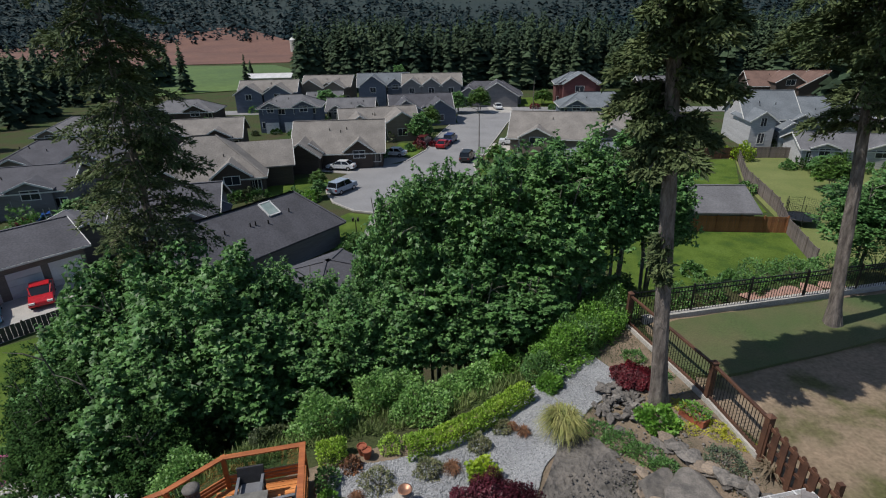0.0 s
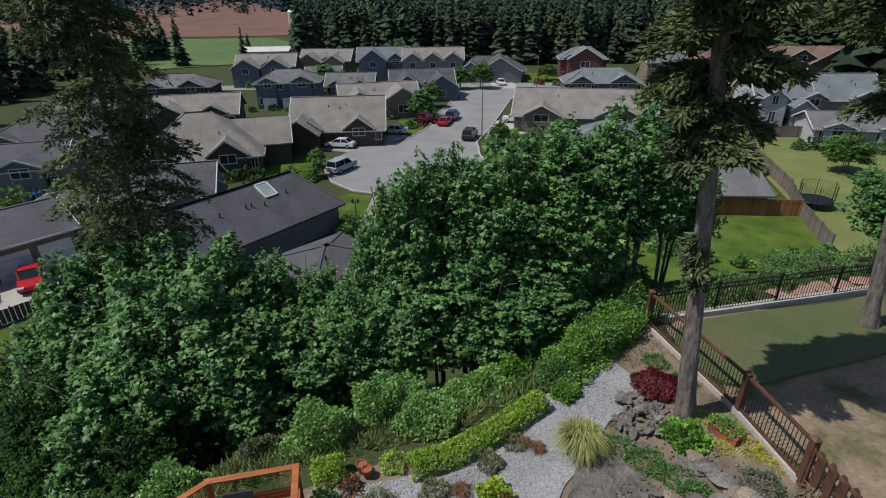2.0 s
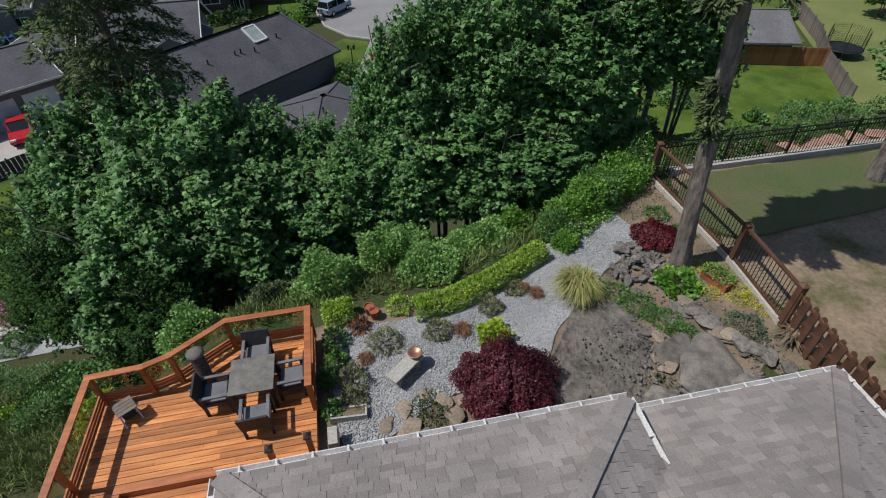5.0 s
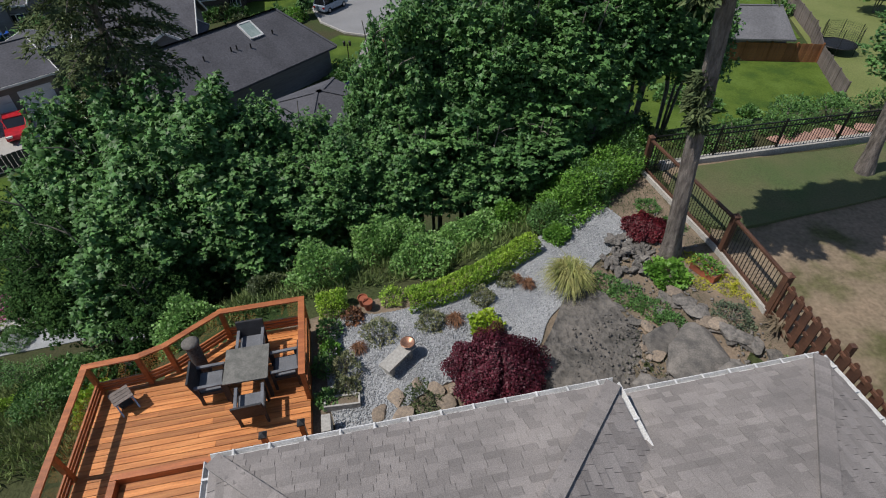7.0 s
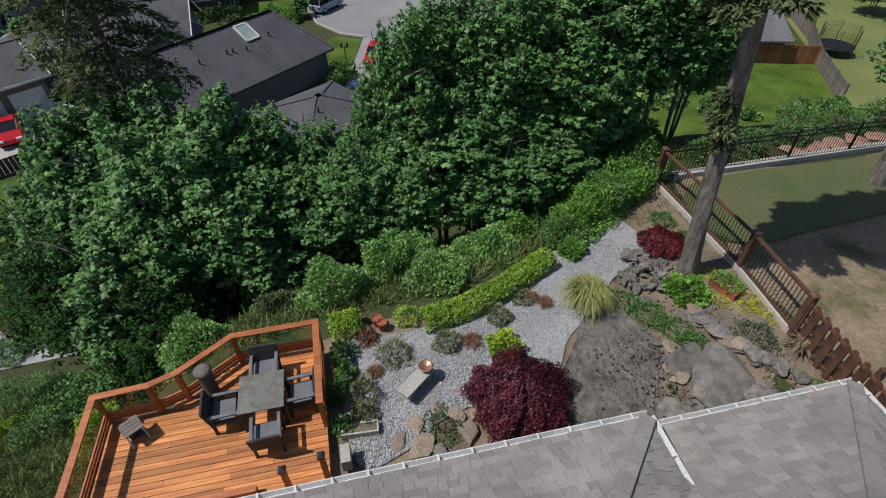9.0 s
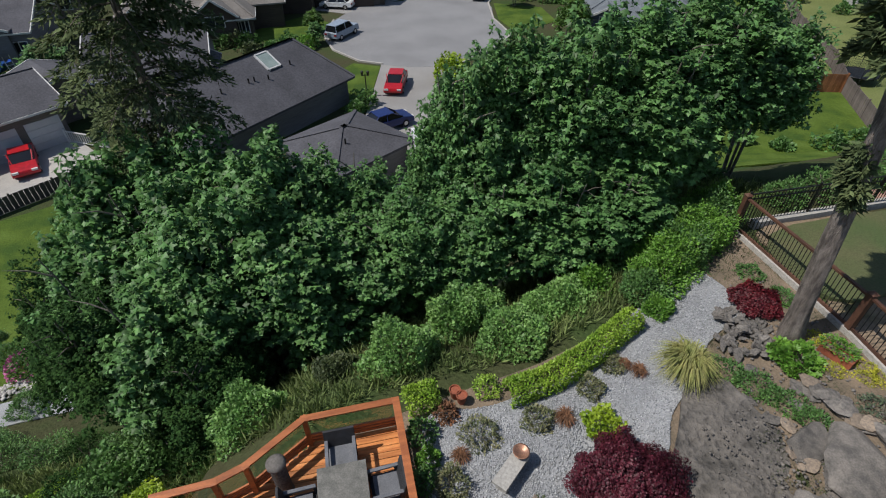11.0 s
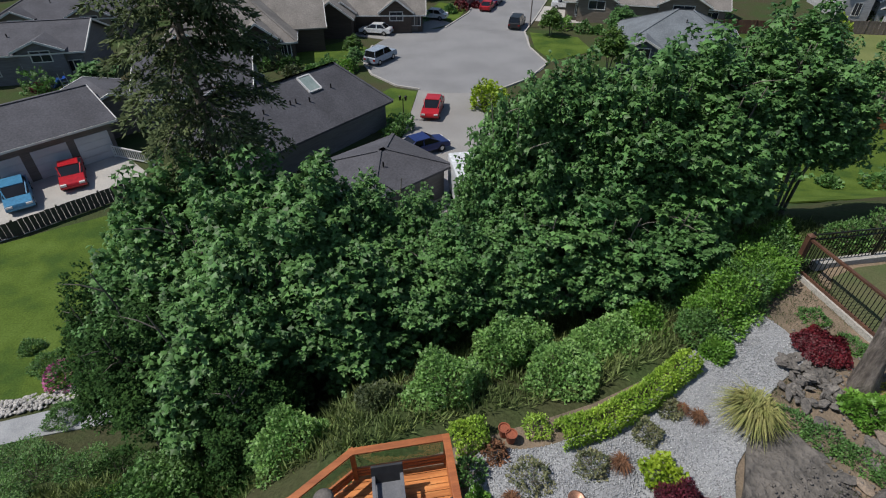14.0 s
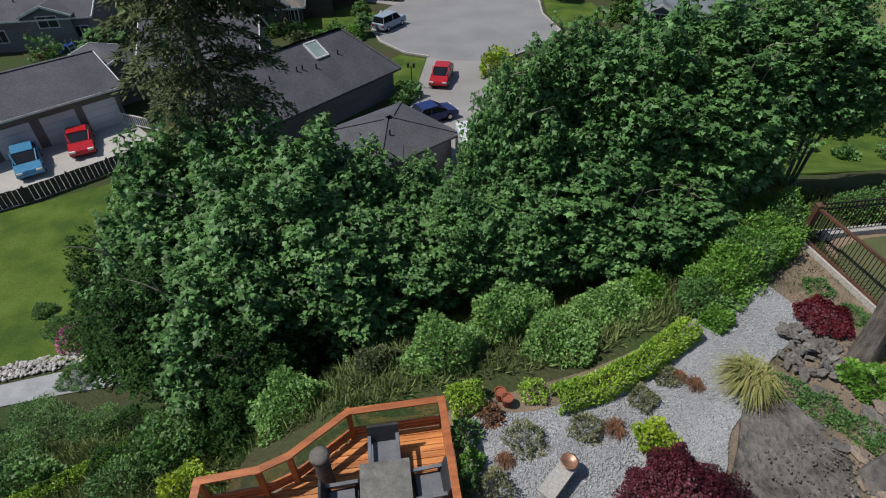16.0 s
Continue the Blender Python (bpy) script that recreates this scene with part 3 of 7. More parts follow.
def maple(k, x, y, top, r, rz, label="leafy green maple with many stems on the bluff"):
    base = float(land(x, y)) - 0.1
    t = thing("maple_tree", x, y, base, rz, label, "tree", "maples on the bluff")
    t.scale = (r / 2.2, r / 2.2, (top - base) / 9.3)
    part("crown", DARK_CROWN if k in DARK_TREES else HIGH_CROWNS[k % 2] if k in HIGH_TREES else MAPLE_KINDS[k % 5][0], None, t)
    part("trunk", MAPLE_KINDS[k % 5][1], None, t)


for k, (x, y, top, r, rz) in enumerate(MAPLES):
    maple(k, x, y, top, r, rz, *(("dark small-leaved tree at the edge of the maples",) if k in DARK_TREES else ()))


def fir(name, x, y, height, seed, low, rmax, lean=(0, 0), branches=120, trunk_r=0.27, label="", density=170, bare=0.0, tufts=0):
    """A tall fir: tapered trunk with bark ridges, drooping limbs with needle sprays."""
    rng = np.random.default_rng(seed)
    base = float(land(x, y)) - 0.1
    t = thing(name, x, y, base, 0, label, "tree", "tall firs")
    g = Geo()
    n, m = 18, 26
    for i in range(m + 1):
        q = i / m
        r = trunk_r * (1 - q) ** 0.75 + 0.02 + 0.12 * math.exp(-q * height / 0.5)
        for j in range(n):
            a = 2 * math.pi * j / n
            rr = r * (1 + 0.09 * math.sin(j * 5.3 + i * 0.9) + 0.05 * rng.normal())
            g.v.append((lean[0] * q * height + rr * math.cos(a), lean[1] * q * height + rr * math.sin(a), q * height))
    for i in range(m):
        for j in range(n):
            a, b = i * n + j, i * n + (j + 1) % n
            g.f.append((a, b, b + n, a + n))
    part("trunk", g, BARK, t)
    wood = Geo()
    P, D = [], []
    for k in range(branches):
        q = low + (0.98 - low) * (k / branches) ** 0.9
        if k < tufts:
            q = low - 0.09 + 0.006 * k
        hz = q * height
        reach = rmax * (0.35 + 0.65 * (1 - (q - low) / (1 - low))) * rng.uniform(0.5, 1.12)
        if k < branches * bare or k < tufts:
            reach *= 0.42
        reach *= min(1.0, 0.5 + max(0.0, q - low) * 4)
        a = rng.uniform(0, 2 * math.pi)
        o = np.array([lean[0] * hz, lean[1] * hz, hz])
        out = np.array([math.cos(a), math.sin(a), 0])
        droop = rng.uniform(0.12, 0.4)
        pts = [o + out * reach * s + np.array([0, 0, reach * (0.22 * s - (droop + 0.2) * s * s)]) for s in (0, 0.33, 0.66, 1.0)]
        wood.tube(pts, [0.045, 0.03, 0.018, 0.006], 5, False)
        side = np.array([-out[1], out[0], 0])
        cnt = int(density * reach / rmax) + 25
        s = rng.uniform(0.12, 1.0, cnt) ** 0.8
        w = (rng.uniform(-1, 1, cnt)) * 0.42 * reach * (1 - 0.55 * s) * np.minimum(1, s * 3)
        c = o + out * (reach * s)[:, None] + side * w[:, None]
        c[:, 2] += reach * (0.22 * s - (droop + 0.2) * s * s) - np.abs(w) * 0.35 + rng.normal(size=cnt) * 0.05
        dr = out * 0.7 + side * np.sign(w)[:, None] * rng.uniform(0.2, 1.1, cnt)[:, None] + rng.normal(size=(cnt, 3)) * 0.25
        dr[:, 2] -= rng.uniform(0.0, 0.7, cnt)
        P.append(c), D.append(dr)
    P, D = np.concatenate(P), np.concatenate(D)
    sz = rng.uniform(0.13, 0.32, len(P))
    a = leaves(P, D, sz, rng, False, 0.1, 0.17)
    D2 = D + rng.normal(size=D.shape) * 0.6
    b = leaves(P + rng.normal(size=P.shape) * 0.06, D2, sz * 0.8, rng, False, 0.1, 0.17)
    part("crown", merge(a, b), FIRLEAF, t)
    tagged(part("branchwork", wood, BARK, t), kind="stuff")
    return t


for args in FIRS:
    fir(*args[:8], label=args[8], **args[9])


def shrub(name, x, y, r, h, material, seed, n=900, leaf=0.09, label="", z=None, sx=1.0, rz=0, category="shrub", lobes=False, flat=0.15):
    rng = np.random.default_rng(seed)
    base = float(land(x, y)) + 0.03 if z is None else z
    t = thing(name, x, y, base, rz, label, category)
    d = unit(n, rng)
    d[:, 2] = np.abs(d[:, 2])
    lump = 1 + 0.22 * np.sin(d[:, 0] * 5 + seed) * np.cos(d[:, 1] * 4 + seed * 2) + 0.1 * np.sin(d[:, 2] * 9 + seed)
    p = d * (rng.uniform(0.6, 1.05, n) ** 0.5 * lump)[:, None] * np.array([r * sx, r, h * 0.92])
    p[:, 2] += flat * h * rng.uniform(0, 1, n)
    dr = d + rng.normal(size=(n, 3)) * 0.7
    part("foliage", leaves(p, dr, leaf * rng.uniform(0.6, 1.3, n), rng, lobes), material, t)
    g = Geo()
    for k in range(6):
        a = rng.uniform(0, 2 * math.pi)
        g.tube([(0, 0, -0.06), (r * sx * 0.3 * math.cos(a), r * 0.3 * math.sin(a), h * 0.4), (r * sx * 0.6 * math.cos(a), r * 0.6 * math.sin(a), h * 0.75)], [0.025, 0.018, 0.005], 5)
    if h > 0.2:
        part("stemwork", g, THINBARK, t)
    return t


def blades(name, x, y, r, h, material, seed, n=420, label="", wide=0.02, z=None):
    """A tussock of arching blades."""
    rng = np.random.default_rng(seed)
    base = float(land(x, y)) + 0.03 if z is None else z
    t = thing(name, x, y, base, 0, label, "grass")
    a, reach = rng.uniform(0, 2 * math.pi, n), r * rng.uniform(0.25, 1.1, n)
    o = np.stack([np.cos(a), np.sin(a), 0 * a], 1)
    sd = np.stack([-np.sin(a), np.cos(a), 0 * a], 1) * wide
    p0 = o * 0.12 * r * rng.uniform(0, 1, (n, 1))
    top = h * rng.uniform(0.7, 1.15, n)
    z0 = np.array([0, 0, 1.0])
    p1 = p0 + o * (reach * 0.45)[:, None] + z0 * (top * 0.9)[:, None]
    p2 = p0 + o * reach[:, None] + z0 * (top * rng.uniform(0.15, 0.75, n))[:, None]
    v = np.stack([p0 - sd, p0 + sd, p1 + sd, p1 - sd, p2], 1).reshape(-1, 3)
    f = (np.arange(n)[:, None, None] * 5 + np.array([[0, 1, 2], [0, 2, 3], [3, 2, 4]])[None]).reshape(-1, 3)
    part("tuft", (v, f), material, t)
    return t


def hedge(name, pts, w, h, material, seed, per=1500, leaf=0.06, label=""):
    """A clipped hedge along a line, with a rounded, uneven top."""
    rng = np.random.default_rng(seed)
    P, D = [], []
    for a, b in zip(pts, pts[1:]):
        a, b = np.array(a), np.array(b)
        ln = np.linalg.norm(b - a)
        n = int(per * ln)
        s = rng.uniform(0, 1, n)
        c = a + (b - a) * s[:, None]
        nr = np.array([-(b - a)[1], (b - a)[0]]) / ln
        th = rng.uniform(-0.2, math.pi + 0.2, n)
        k = rng.uniform(0.8, 1.04, n)
        ca, sa = np.cos(th), np.sin(th)
        px = np.sign(ca) * np.abs(ca) ** 0.6 * w / 2 * k
        pz = np.maximum(0.02, np.sign(sa) * np.abs(sa) ** 0.55) * h * k * (1 + 0.06 * np.sin(s * ln * 5) + 0.05 * np.sin(s * ln * 13))
        xy = c + nr * px[:, None]
        P.append(np.stack([xy[:, 0], xy[:, 1], land(xy[:, 0], xy[:, 1]) * 0.25 + 0.75 * land(c[:, 0], c[:, 1]) + pz], 1))
        D.append(np.stack([nr[0] * ca, nr[1] * ca, sa], 1) + rng.normal(size=(n, 3)) * 0.6)
    P, D = np.concatenate(P), np.concatenate(D)
    t = thing(name, 0, 0, 0, 0, label, "hedge")
    part("foliage", leaves(P, D, leaf * rng.uniform(0.6, 1.3, len(P)), rng, False), material, t)
    for a, b in zip(pts, pts[1:]):
        for s in (0.2, 0.7):
            x, y = a[0] + (b[0] - a[0]) * s, a[1] + (b[1] - a[1]) * s
            z0 = float(land(x, y))
            part("stem", Geo().tube([(x, y, z0 - 0.05), (x + 0.03, y, z0 + h * 0.7)], [0.025, 0.012], 6), THINBARK, t)
    return t

# ---- the deck ----
DECK_Z = 0.12
deck = thing("deck", -3.4, 10.0, DECK_Z, 12, "orange oiled cedar deck with a timber and glass railing", "deck")
DX0, DX1 = -4.6, 0.0


PLANK_W = 0.14
for k in range(52):
    y1 = -k * PLANK_W
    y0 = y1 - PLANK_W + 0.012
    ym = (y0 + y1) / 2
    xl = DX0
    if ym > -0.8:
        xl = -1.9 - 1.1 * (-ym) / 0.8
    elif ym > -1.06:
        xl = -4.5 if ym < -1.0 else -3.3
    xr = DX1 if ym > -4.55 else -1.0
    cuts = [xl]
    c = xl + random.uniform(0.9, 3.2)
    while c < xr - 0.6:
        cuts.append(c)
        c += random.uniform(1.8, 3.6)
    cuts.append(xr)
    for a, b in zip(cuts, cuts[1:]):
        box_part("plank", (a + 0.003, y0, -0.035, b - 0.003, y1, random.uniform(-0.002, 0.002)), CEDAR, deck)
under = Geo()
for a, b in (((-4.6, -1.1), (-4.6, -7.2)), ((-3.5, -1.05), (-1.95, -0.08)), ((-1.9, -0.05), (0, -0.05)), ((-0.03, 0), (-0.03, -4.5)), ((-4.6, -1.1), (-3.5, -1.05))):
    under.bar((*a, -0.16), (*b, -0.16), 0.05, 0.24)
part("rim_joist", under, CEDARRAIL, deck)
for px, py in ((-4.5, -1.2), (-4.5, -3.5), (-4.5, -6.0), (-2.9, -0.95), (-1.9, -0.15)):
    box_part("deck_post", (px - 0.07, py - 0.07, -2.4, px + 0.07, py + 0.07, -0.05), CEDARRAIL, deck)

RAIL = [(-4.6, -7.0), (-4.6, -5.2), (-4.6, -3.1), (-4.58, -1.06), (-3.55, -1.0), (-3.0, -0.8), (-1.9, -0.02), (-0.02, 0.0), (-0.02, -2.15)]
H = 0.93
for k, (x, y) in enumerate(RAIL):
    g = Geo().box(x - 0.05, y - 0.05, -0.1, x + 0.05, y + 0.05, H)
    part("rail_post", g, CEDARRAIL, deck)
for k, (a, b) in enumerate(zip(RAIL, RAIL[1:])):
    a3, b3 = Vector((*a, H + 0.024 + 0.004 * (k % 2))), Vector((*b, H + 0.024 + 0.004 * (k % 2)))
    e = (b3 - a3).normalized() * 0.07
    part("handrail", Geo().bar(a3 - e, b3 + e, 0.15, 0.042), CEDARRAIL, deck, bevel=0.008)
    d = Vector((0, 0, 1))
    for hz in (0.08, 0.19, 0.30):
        part("rail_slat", Geo().bar(a3 - d * (H - hz), b3 - d * (H - hz), 0.04, 0.07), CEDARRAIL, deck)
    m = Geo().bar(a3.lerp(b3, 0.06) - d * 0.32, a3.lerp(b3, 0.94) - d * 0.32, 0.008, 0.5)
    p = part("rail_pane", m, glass("railing glass"), deck)
    p.visible_shadow = False
for px, py in ((-0.78, -3.42), (-0.06, -3.3)):
    box_part("stair_post", (px - 0.05, py - 0.05, 0, px + 0.05, py + 0.05, 0.85), CEDARRAIL, deck)
    g = Geo().box(px - 0.075, py - 0.075, 0.85, px + 0.075, py + 0.075, 0.89)
    g.add([(px - 0.07, py - 0.07, 0.89), (px + 0.07, py - 0.07, 0.89), (px + 0.07, py + 0.07, 0.89), (px - 0.07, py + 0.07, 0.89), (px, py, 0.96)], [(0, 1, 4), (1, 2, 4), (2, 3, 4), (3, 0, 4)])
    part("post_cap", g, ANTH, deck, "dark metal post cap")
# low framed step beside the house wall
for k in range(7):
    box_part("plank", (-3.66, -3.55 - k * 0.15, 0.02, -1.5, -3.41 - k * 0.15, 0.05), CEDAR, deck)
for dims in ((-3.8, -3.4, 0.004, -1.4, -3.27, 0.24), (-3.8, -4.5, 0.004, -3.67, -3.41, 0.24)):
    box_part("step_frame", dims, CEDARRAIL, deck)

DM = pose(-3.4, 10.0, DECK_Z, 0, 0, 12)


def at_deck(x, y, z=0.0, rz=0.0):
    return DM @ pose(x, y, z, 0, 0, rz)


# ---- the dining set ----
def dining_table():
    t = thing("dining_table", 0, 0, 0, 0, "square slate-topped patio table on a dark frame", "table")
    box_part("tabletop", (-0.47, -0.47, 0.70, 0.47, 0.47, 0.735), TABLETOP, t, bevel=0.006)
    g = Geo()
    for s in (-1, 1):
        g.box(-0.42, s * 0.40 - 0.02, 0.63, 0.42, s * 0.40 + 0.02, 0.70)
        g.box(s * 0.40 - 0.02, -0.38, 0.63, s * 0.40 + 0.02, 0.38, 0.70)
    part("apron", g, ANTH, t)
    for sx in (-1, 1):
        for sy in (-1, 1):
            box_part("leg", (sx * 0.42 - 0.035, sy * 0.42 - 0.035, 0, sx * 0.42 + 0.035, sy * 0.42 + 0.035, 0.70), ANTH, t)
    return t


def patio_chair():
    t = thing("patio_chair", 0, 0, 0, 0, "dark wicker patio armchair with a grey seat cushion", "chair", "chairs round the patio table")
    w = 0.31
    box_part("seat", (-w + 0.05, -0.28, 0.30, w - 0.05, 0.28, 0.38), ANTH, t)
    box_part("cushion", (-w + 0.06, -0.26, 0.384, w - 0.06, 0.22, 0.46), CUSH, t, bevel=0.02)
    g = Geo()
    g.add([(-w, -0.28, 0.30), (w, -0.28, 0.30), (w, -0.22, 0.30), (-w, -0.22, 0.30), (-w, -0.40, 0.86), (w, -0.40, 0.86), (w, -0.35, 0.86), (-w, -0.35, 0.86)], [(3, 2, 1, 0), (4, 5, 6, 7), (0, 1, 5, 4), (1, 2, 6, 5), (2, 3, 7, 6), (3, 0, 4, 7)])
    part("backrest", g, ANTH, t, bevel=0.01)
    for s in (-1, 1):
        x0, x1 = sorted((s * w, s * (w - 0.07)))
        box_part("armrest", (x0, -0.30, 0.60, x1, 0.30, 0.645), CUSH, t, bevel=0.008)
        for y in (-0.25, 0.27):
            box_part("leg", (x0 + 0.01, y - 0.03, 0, x1 - 0.01, y + 0.03, 0.60), ANTH, t)
        box_part("side_panel", (x0 + 0.025, -0.22, 0.32, x1 - 0.025, 0.24, 0.42), ANTH, t)
    return t


TX, TY = -1.25, -1.5
table = dining_table()
table.matrix_basis = at_deck(TX, TY)
chair = patio_chair()
chair.matrix_basis = at_deck(TX + 0.0, TY + 0.78, 0, 180)
for dx, dy, rz in ((0.08, -0.82, 2), (-0.80, -0.08, -88), (0.78, 0.0, 93)):
    copy_thing(chair, at_deck(TX + dx, TY + dy, 0, rz))


def patio_heater(m):
    t = thing("fire_column", 0, 0, 0, 0, "dark stone pillar with a pale domed cap", "pillar")
    g = Geo().tube([(0, 0, 0), (0, 0, 0.05), (0, 0, 0.95), (0, 0, 1.0)], [0.17, 0.15, 0.15, 0.16], 20)
    part("column", g, mat("dark pebbled stone", (0.10, 0.10, 0.10), (0.03, 0.03, 0.03), 22, 0.8, 0.9, fine=60), t)
    g = Geo().lathe([(0.19, 1.0), (0.19, 1.05), (0.12, 1.1), (0.03, 1.12)])
    part("cap", g, STONE, t, smooth=True)
    t.matrix_basis = m


patio_heater(at_deck(-2.42, -0.92))


def folding_stool(m):
    t = thing("side_table", 0, 0, 0, 0, "small folding wooden side table with a dark tray beneath", "table")
    for k in range(4):
        box_part("slat", (-0.2, -0.2 + k * 0.1, 0.42, 0.2, -0.11 + k * 0.1, 0.44), GREYWOOD, t)
    for sx in (-1, 1):
        part("leg", Geo().bar((sx * 0.17, -0.2, 0.0), (sx * 0.17, 0.2, 0.42), 0.03, 0.03), CHROME, t)
        part("leg", Geo().bar((sx * 0.14, 0.2, 0.0), (sx * 0.14, -0.2, 0.42), 0.03, 0.03), CHROME, t)
    box_part("tray", (-0.13, -0.13, 0.14, 0.13, 0.13, 0.17), IRON, t)
    t.matrix_basis = m


folding_stool(at_deck(-3.95, -1.55, 0, 35))

# ---- the house below the camera ----
own = thing("house", -3.4, 10.0, 0, 12, "low house with a taupe shingle hip roof and white gutters", "house")
own_m = pose(-3.4, 10.0, 0, 0, 0, 12)
SL = 0.42


def hip_faces(x0, x1, y0, y1, z, s, inset=None):
    """The four slopes of a hip roof: each as corner list (eave a, eave b, top b, top a)."""
    h = min(x1 - x0, y1 - y0) / 2
    zr = z + h * s
    if x1 - x0 >= y1 - y0:
        e = h if inset is None else inset
        a, b = (x0 + e, (y0 + y1) / 2, zr), (x1 - e, (y0 + y1) / 2, zr)
    else:
        a, b = ((x0 + x1) / 2, y0 + h, zr), ((x0 + x1) / 2, y1 - h, zr)
    c = [(x0, y0, z), (x1, y0, z), (x1, y1, z), (x0, y1, z)]
    if x1 - x0 >= y1 - y0:
        return [(c[0], c[1], b, a), (c[1], c[2], b, b), (c[2], c[3], a, b), (c[3], c[0], a, a)]
    return [(c[0], c[1], a, a), (c[1], c[2], b, a), (c[2], c[3], b, b), (c[3], c[0], a, b)]


def own_roof(x0, x1, y0, y1, z, name, front):
    roof = part(name, Geo(), SHINGLE, own)
    g = Geo()
    for q in hip_faces(x0, x1, y0, y1, z, SL):
        p = [Vector(v) for v in q]
        if (p[2] - p[3]).length < 1e-5:
            p = p[:3]
        k = len(p)
        g.add([v for v in p] + [v - Vector((0, 0, 0.12)) for v in p], [tuple(range(k)), tuple(reversed(range(k, 2 * k)))] + [(i, i + k, (i + 1) % k + k, (i + 1) % k) for i in range(k)])
    roof.data.from_pydata(g.v, [], g.f)
    roof.data.update()
    return roof


roof_a = own_roof(-1.1, 5.5, -13.5, -4.7, 2.6, "roof", True)
roof_b = own_roof(3.2, 9.92, -14.5, -4.65, 2.05, "roof", True)
roof_c = own_roof(-3.6, 1.0, -12.0, -6.6, 1.75, "roof", True)
walls = Geo()
walls.box(-0.6, -13, -0.6, 4.8, -5.2, 2.5).box(4.8, -14, -0.6, 9.2, -5.25, 2.05).box(-3.2, -11.6, -0.6, -0.6, -7.0, 1.7)
part("wall", walls, siding("warm grey siding", (0.30, 0.27, 0.24)), own)


def gutter(a, b):
    g = Geo()
    a, b = Vector(a), Vector(b)
    d = (b - a).normalized()
    s = Vector((d.y, -d.x, 0))
    prof = [(0.0, 0.0), (0.09, 0.0), (0.13, 0.09), (0.115, 0.09), (0.08, 0.015), (0.0, 0.015)]
    n = len(prof)
    pts = [e + s * u + Vector((0, 0, w - 0.1)) for e in (a, b) for u, w in prof]
    g.add(pts, [(i, (i + 1) % n, (i + 1) % n + n, i + n) for i in range(n)] + [tuple(reversed(range(n))), tuple(range(n, 2 * n))])
    ob = part("gutter", g, WHITEMETAL, own)
    ln = (b - a).length
    for k in range(int(ln / 0.55)):
        c = a + d * (0.3 + k * 0.55)
        part("gutter_strap", Geo().bar(c, c + s * 0.13, 0.035, 0.012), WHITEMETAL, ob)


E1, E2 = 2.6, 2.05
gutter((5.55, -4.7, E1), (-1.15, -4.7, E1))
gutter((5.5, -6.25, E1), (5.5, -4.68, E1))
gutter((-1.1, -4.68, E1), (-1.1, -7.5, E1))
gutter((9.97, -4.65, E2), (5.72, -4.65, E2))
gutter((9.92, -14, E2), (9.92, -4.62, E2))
gutter((-1.2, -6.6, 1.75), (-3.6, -6.6, 1.75))

# ---- fences ----
FENCE = [(6.8, 16.6), (7.28, 14.5), (7.77, 12.33), (8.06, 10.07)]
fence = thing("railing_fence", 0, 0, 0, 0, "brown timber fence with black iron balusters on a low wall", "fence")
for k, (x, y) in enumerate(FENCE):
    if k == 1:
        continue
    z0 = float(land(x, y))
    box = Geo().box(-0.08, -0.08, -0.3, 0.08, 0.08, 1.38)
    box.add([(-0.1, -0.1, 1.38), (0.1, -0.1, 1.38), (0.1, 0.1, 1.38), (-0.1, 0.1, 1.38), (0, 0, 1.46)], [(0, 1, 4), (1, 2, 4), (2, 3, 4), (3, 0, 4), (3, 2, 1, 0)])
    p = part("post", box, BROWNWOOD, fence)
    p.matrix_basis = pose(x, y, z0, 0, 0, 7)
for a, b in ((FENCE[0], FENCE[2]), (FENCE[2], FENCE[3])):
    za, zb = float(land(*a)), float(land(*b))
    A, B = Vector((*a, za)), Vector((*b, zb))
    for hz, w, h in ((1.27, 0.09, 0.06), (0.22, 0.06, 0.09)):
        part("rail", Geo().bar(A + Vector((0, 0, hz)), B + Vector((0, 0, hz)), w, h), BROWNWOOD, fence)
    n = int((B - A).length / 0.115)
    bal = mesh_of("baluster", Geo().tube([(0, 0, 0.22), (0, 0, 1.26)], [0.011, 0.011], 6), IRON)
    for k in range(1, n):
        o = part("baluster", bal, None, fence)
        o.location = A.lerp(B, k / n)
    wall = Geo().bar(A + Vector((0, 0, -0.07)), B + Vector((0, 0, -0.07)), 0.2, 0.5)
    part("low_wall", wall, CONC, fence)

screen = thing("board_fence", 0, 0, 0, 0, "brown overlapping board fence along the lot line", "fence")
A, B = Vector((8.06, 10.07, 0.32)), Vector((8.75, 3.0, 0.32))
n = 46
bd = mesh_of("board", Geo().add([(-0.07, q, z) for q in (-0.012, 0.012) for z in (0.05,)] + [(0.07, q, 0.05) for q in (-0.012, 0.012)] + [(x, q, z) for x, z in ((-0.07, 1.2), (-0.035, 1.25), (0.035, 1.25), (0.07, 1.2)) for q in (-0.012, 0.012)], [(0, 1, 3, 2), (0, 2, 10, 8, 6, 4), (1, 5, 7, 9, 11, 3), (4, 6, 7, 5), (6, 8, 9, 7), (8, 10, 11, 9), (0, 4, 5, 1), (2, 3, 11, 10)]), BROWNWOOD)
ang = math.degrees(math.atan2(B.y - A.y, B.x - A.x))
for k in range(n):
    o = part("board", bd, None, screen)
    c = A.lerp(B, (k + 0.5) / n)
    s = 0.04 if k % 2 else -0.04
    o.matrix_basis = pose(c.x + s, c.y, c.z, random.uniform(-0.6, 0.6), 0, ang)
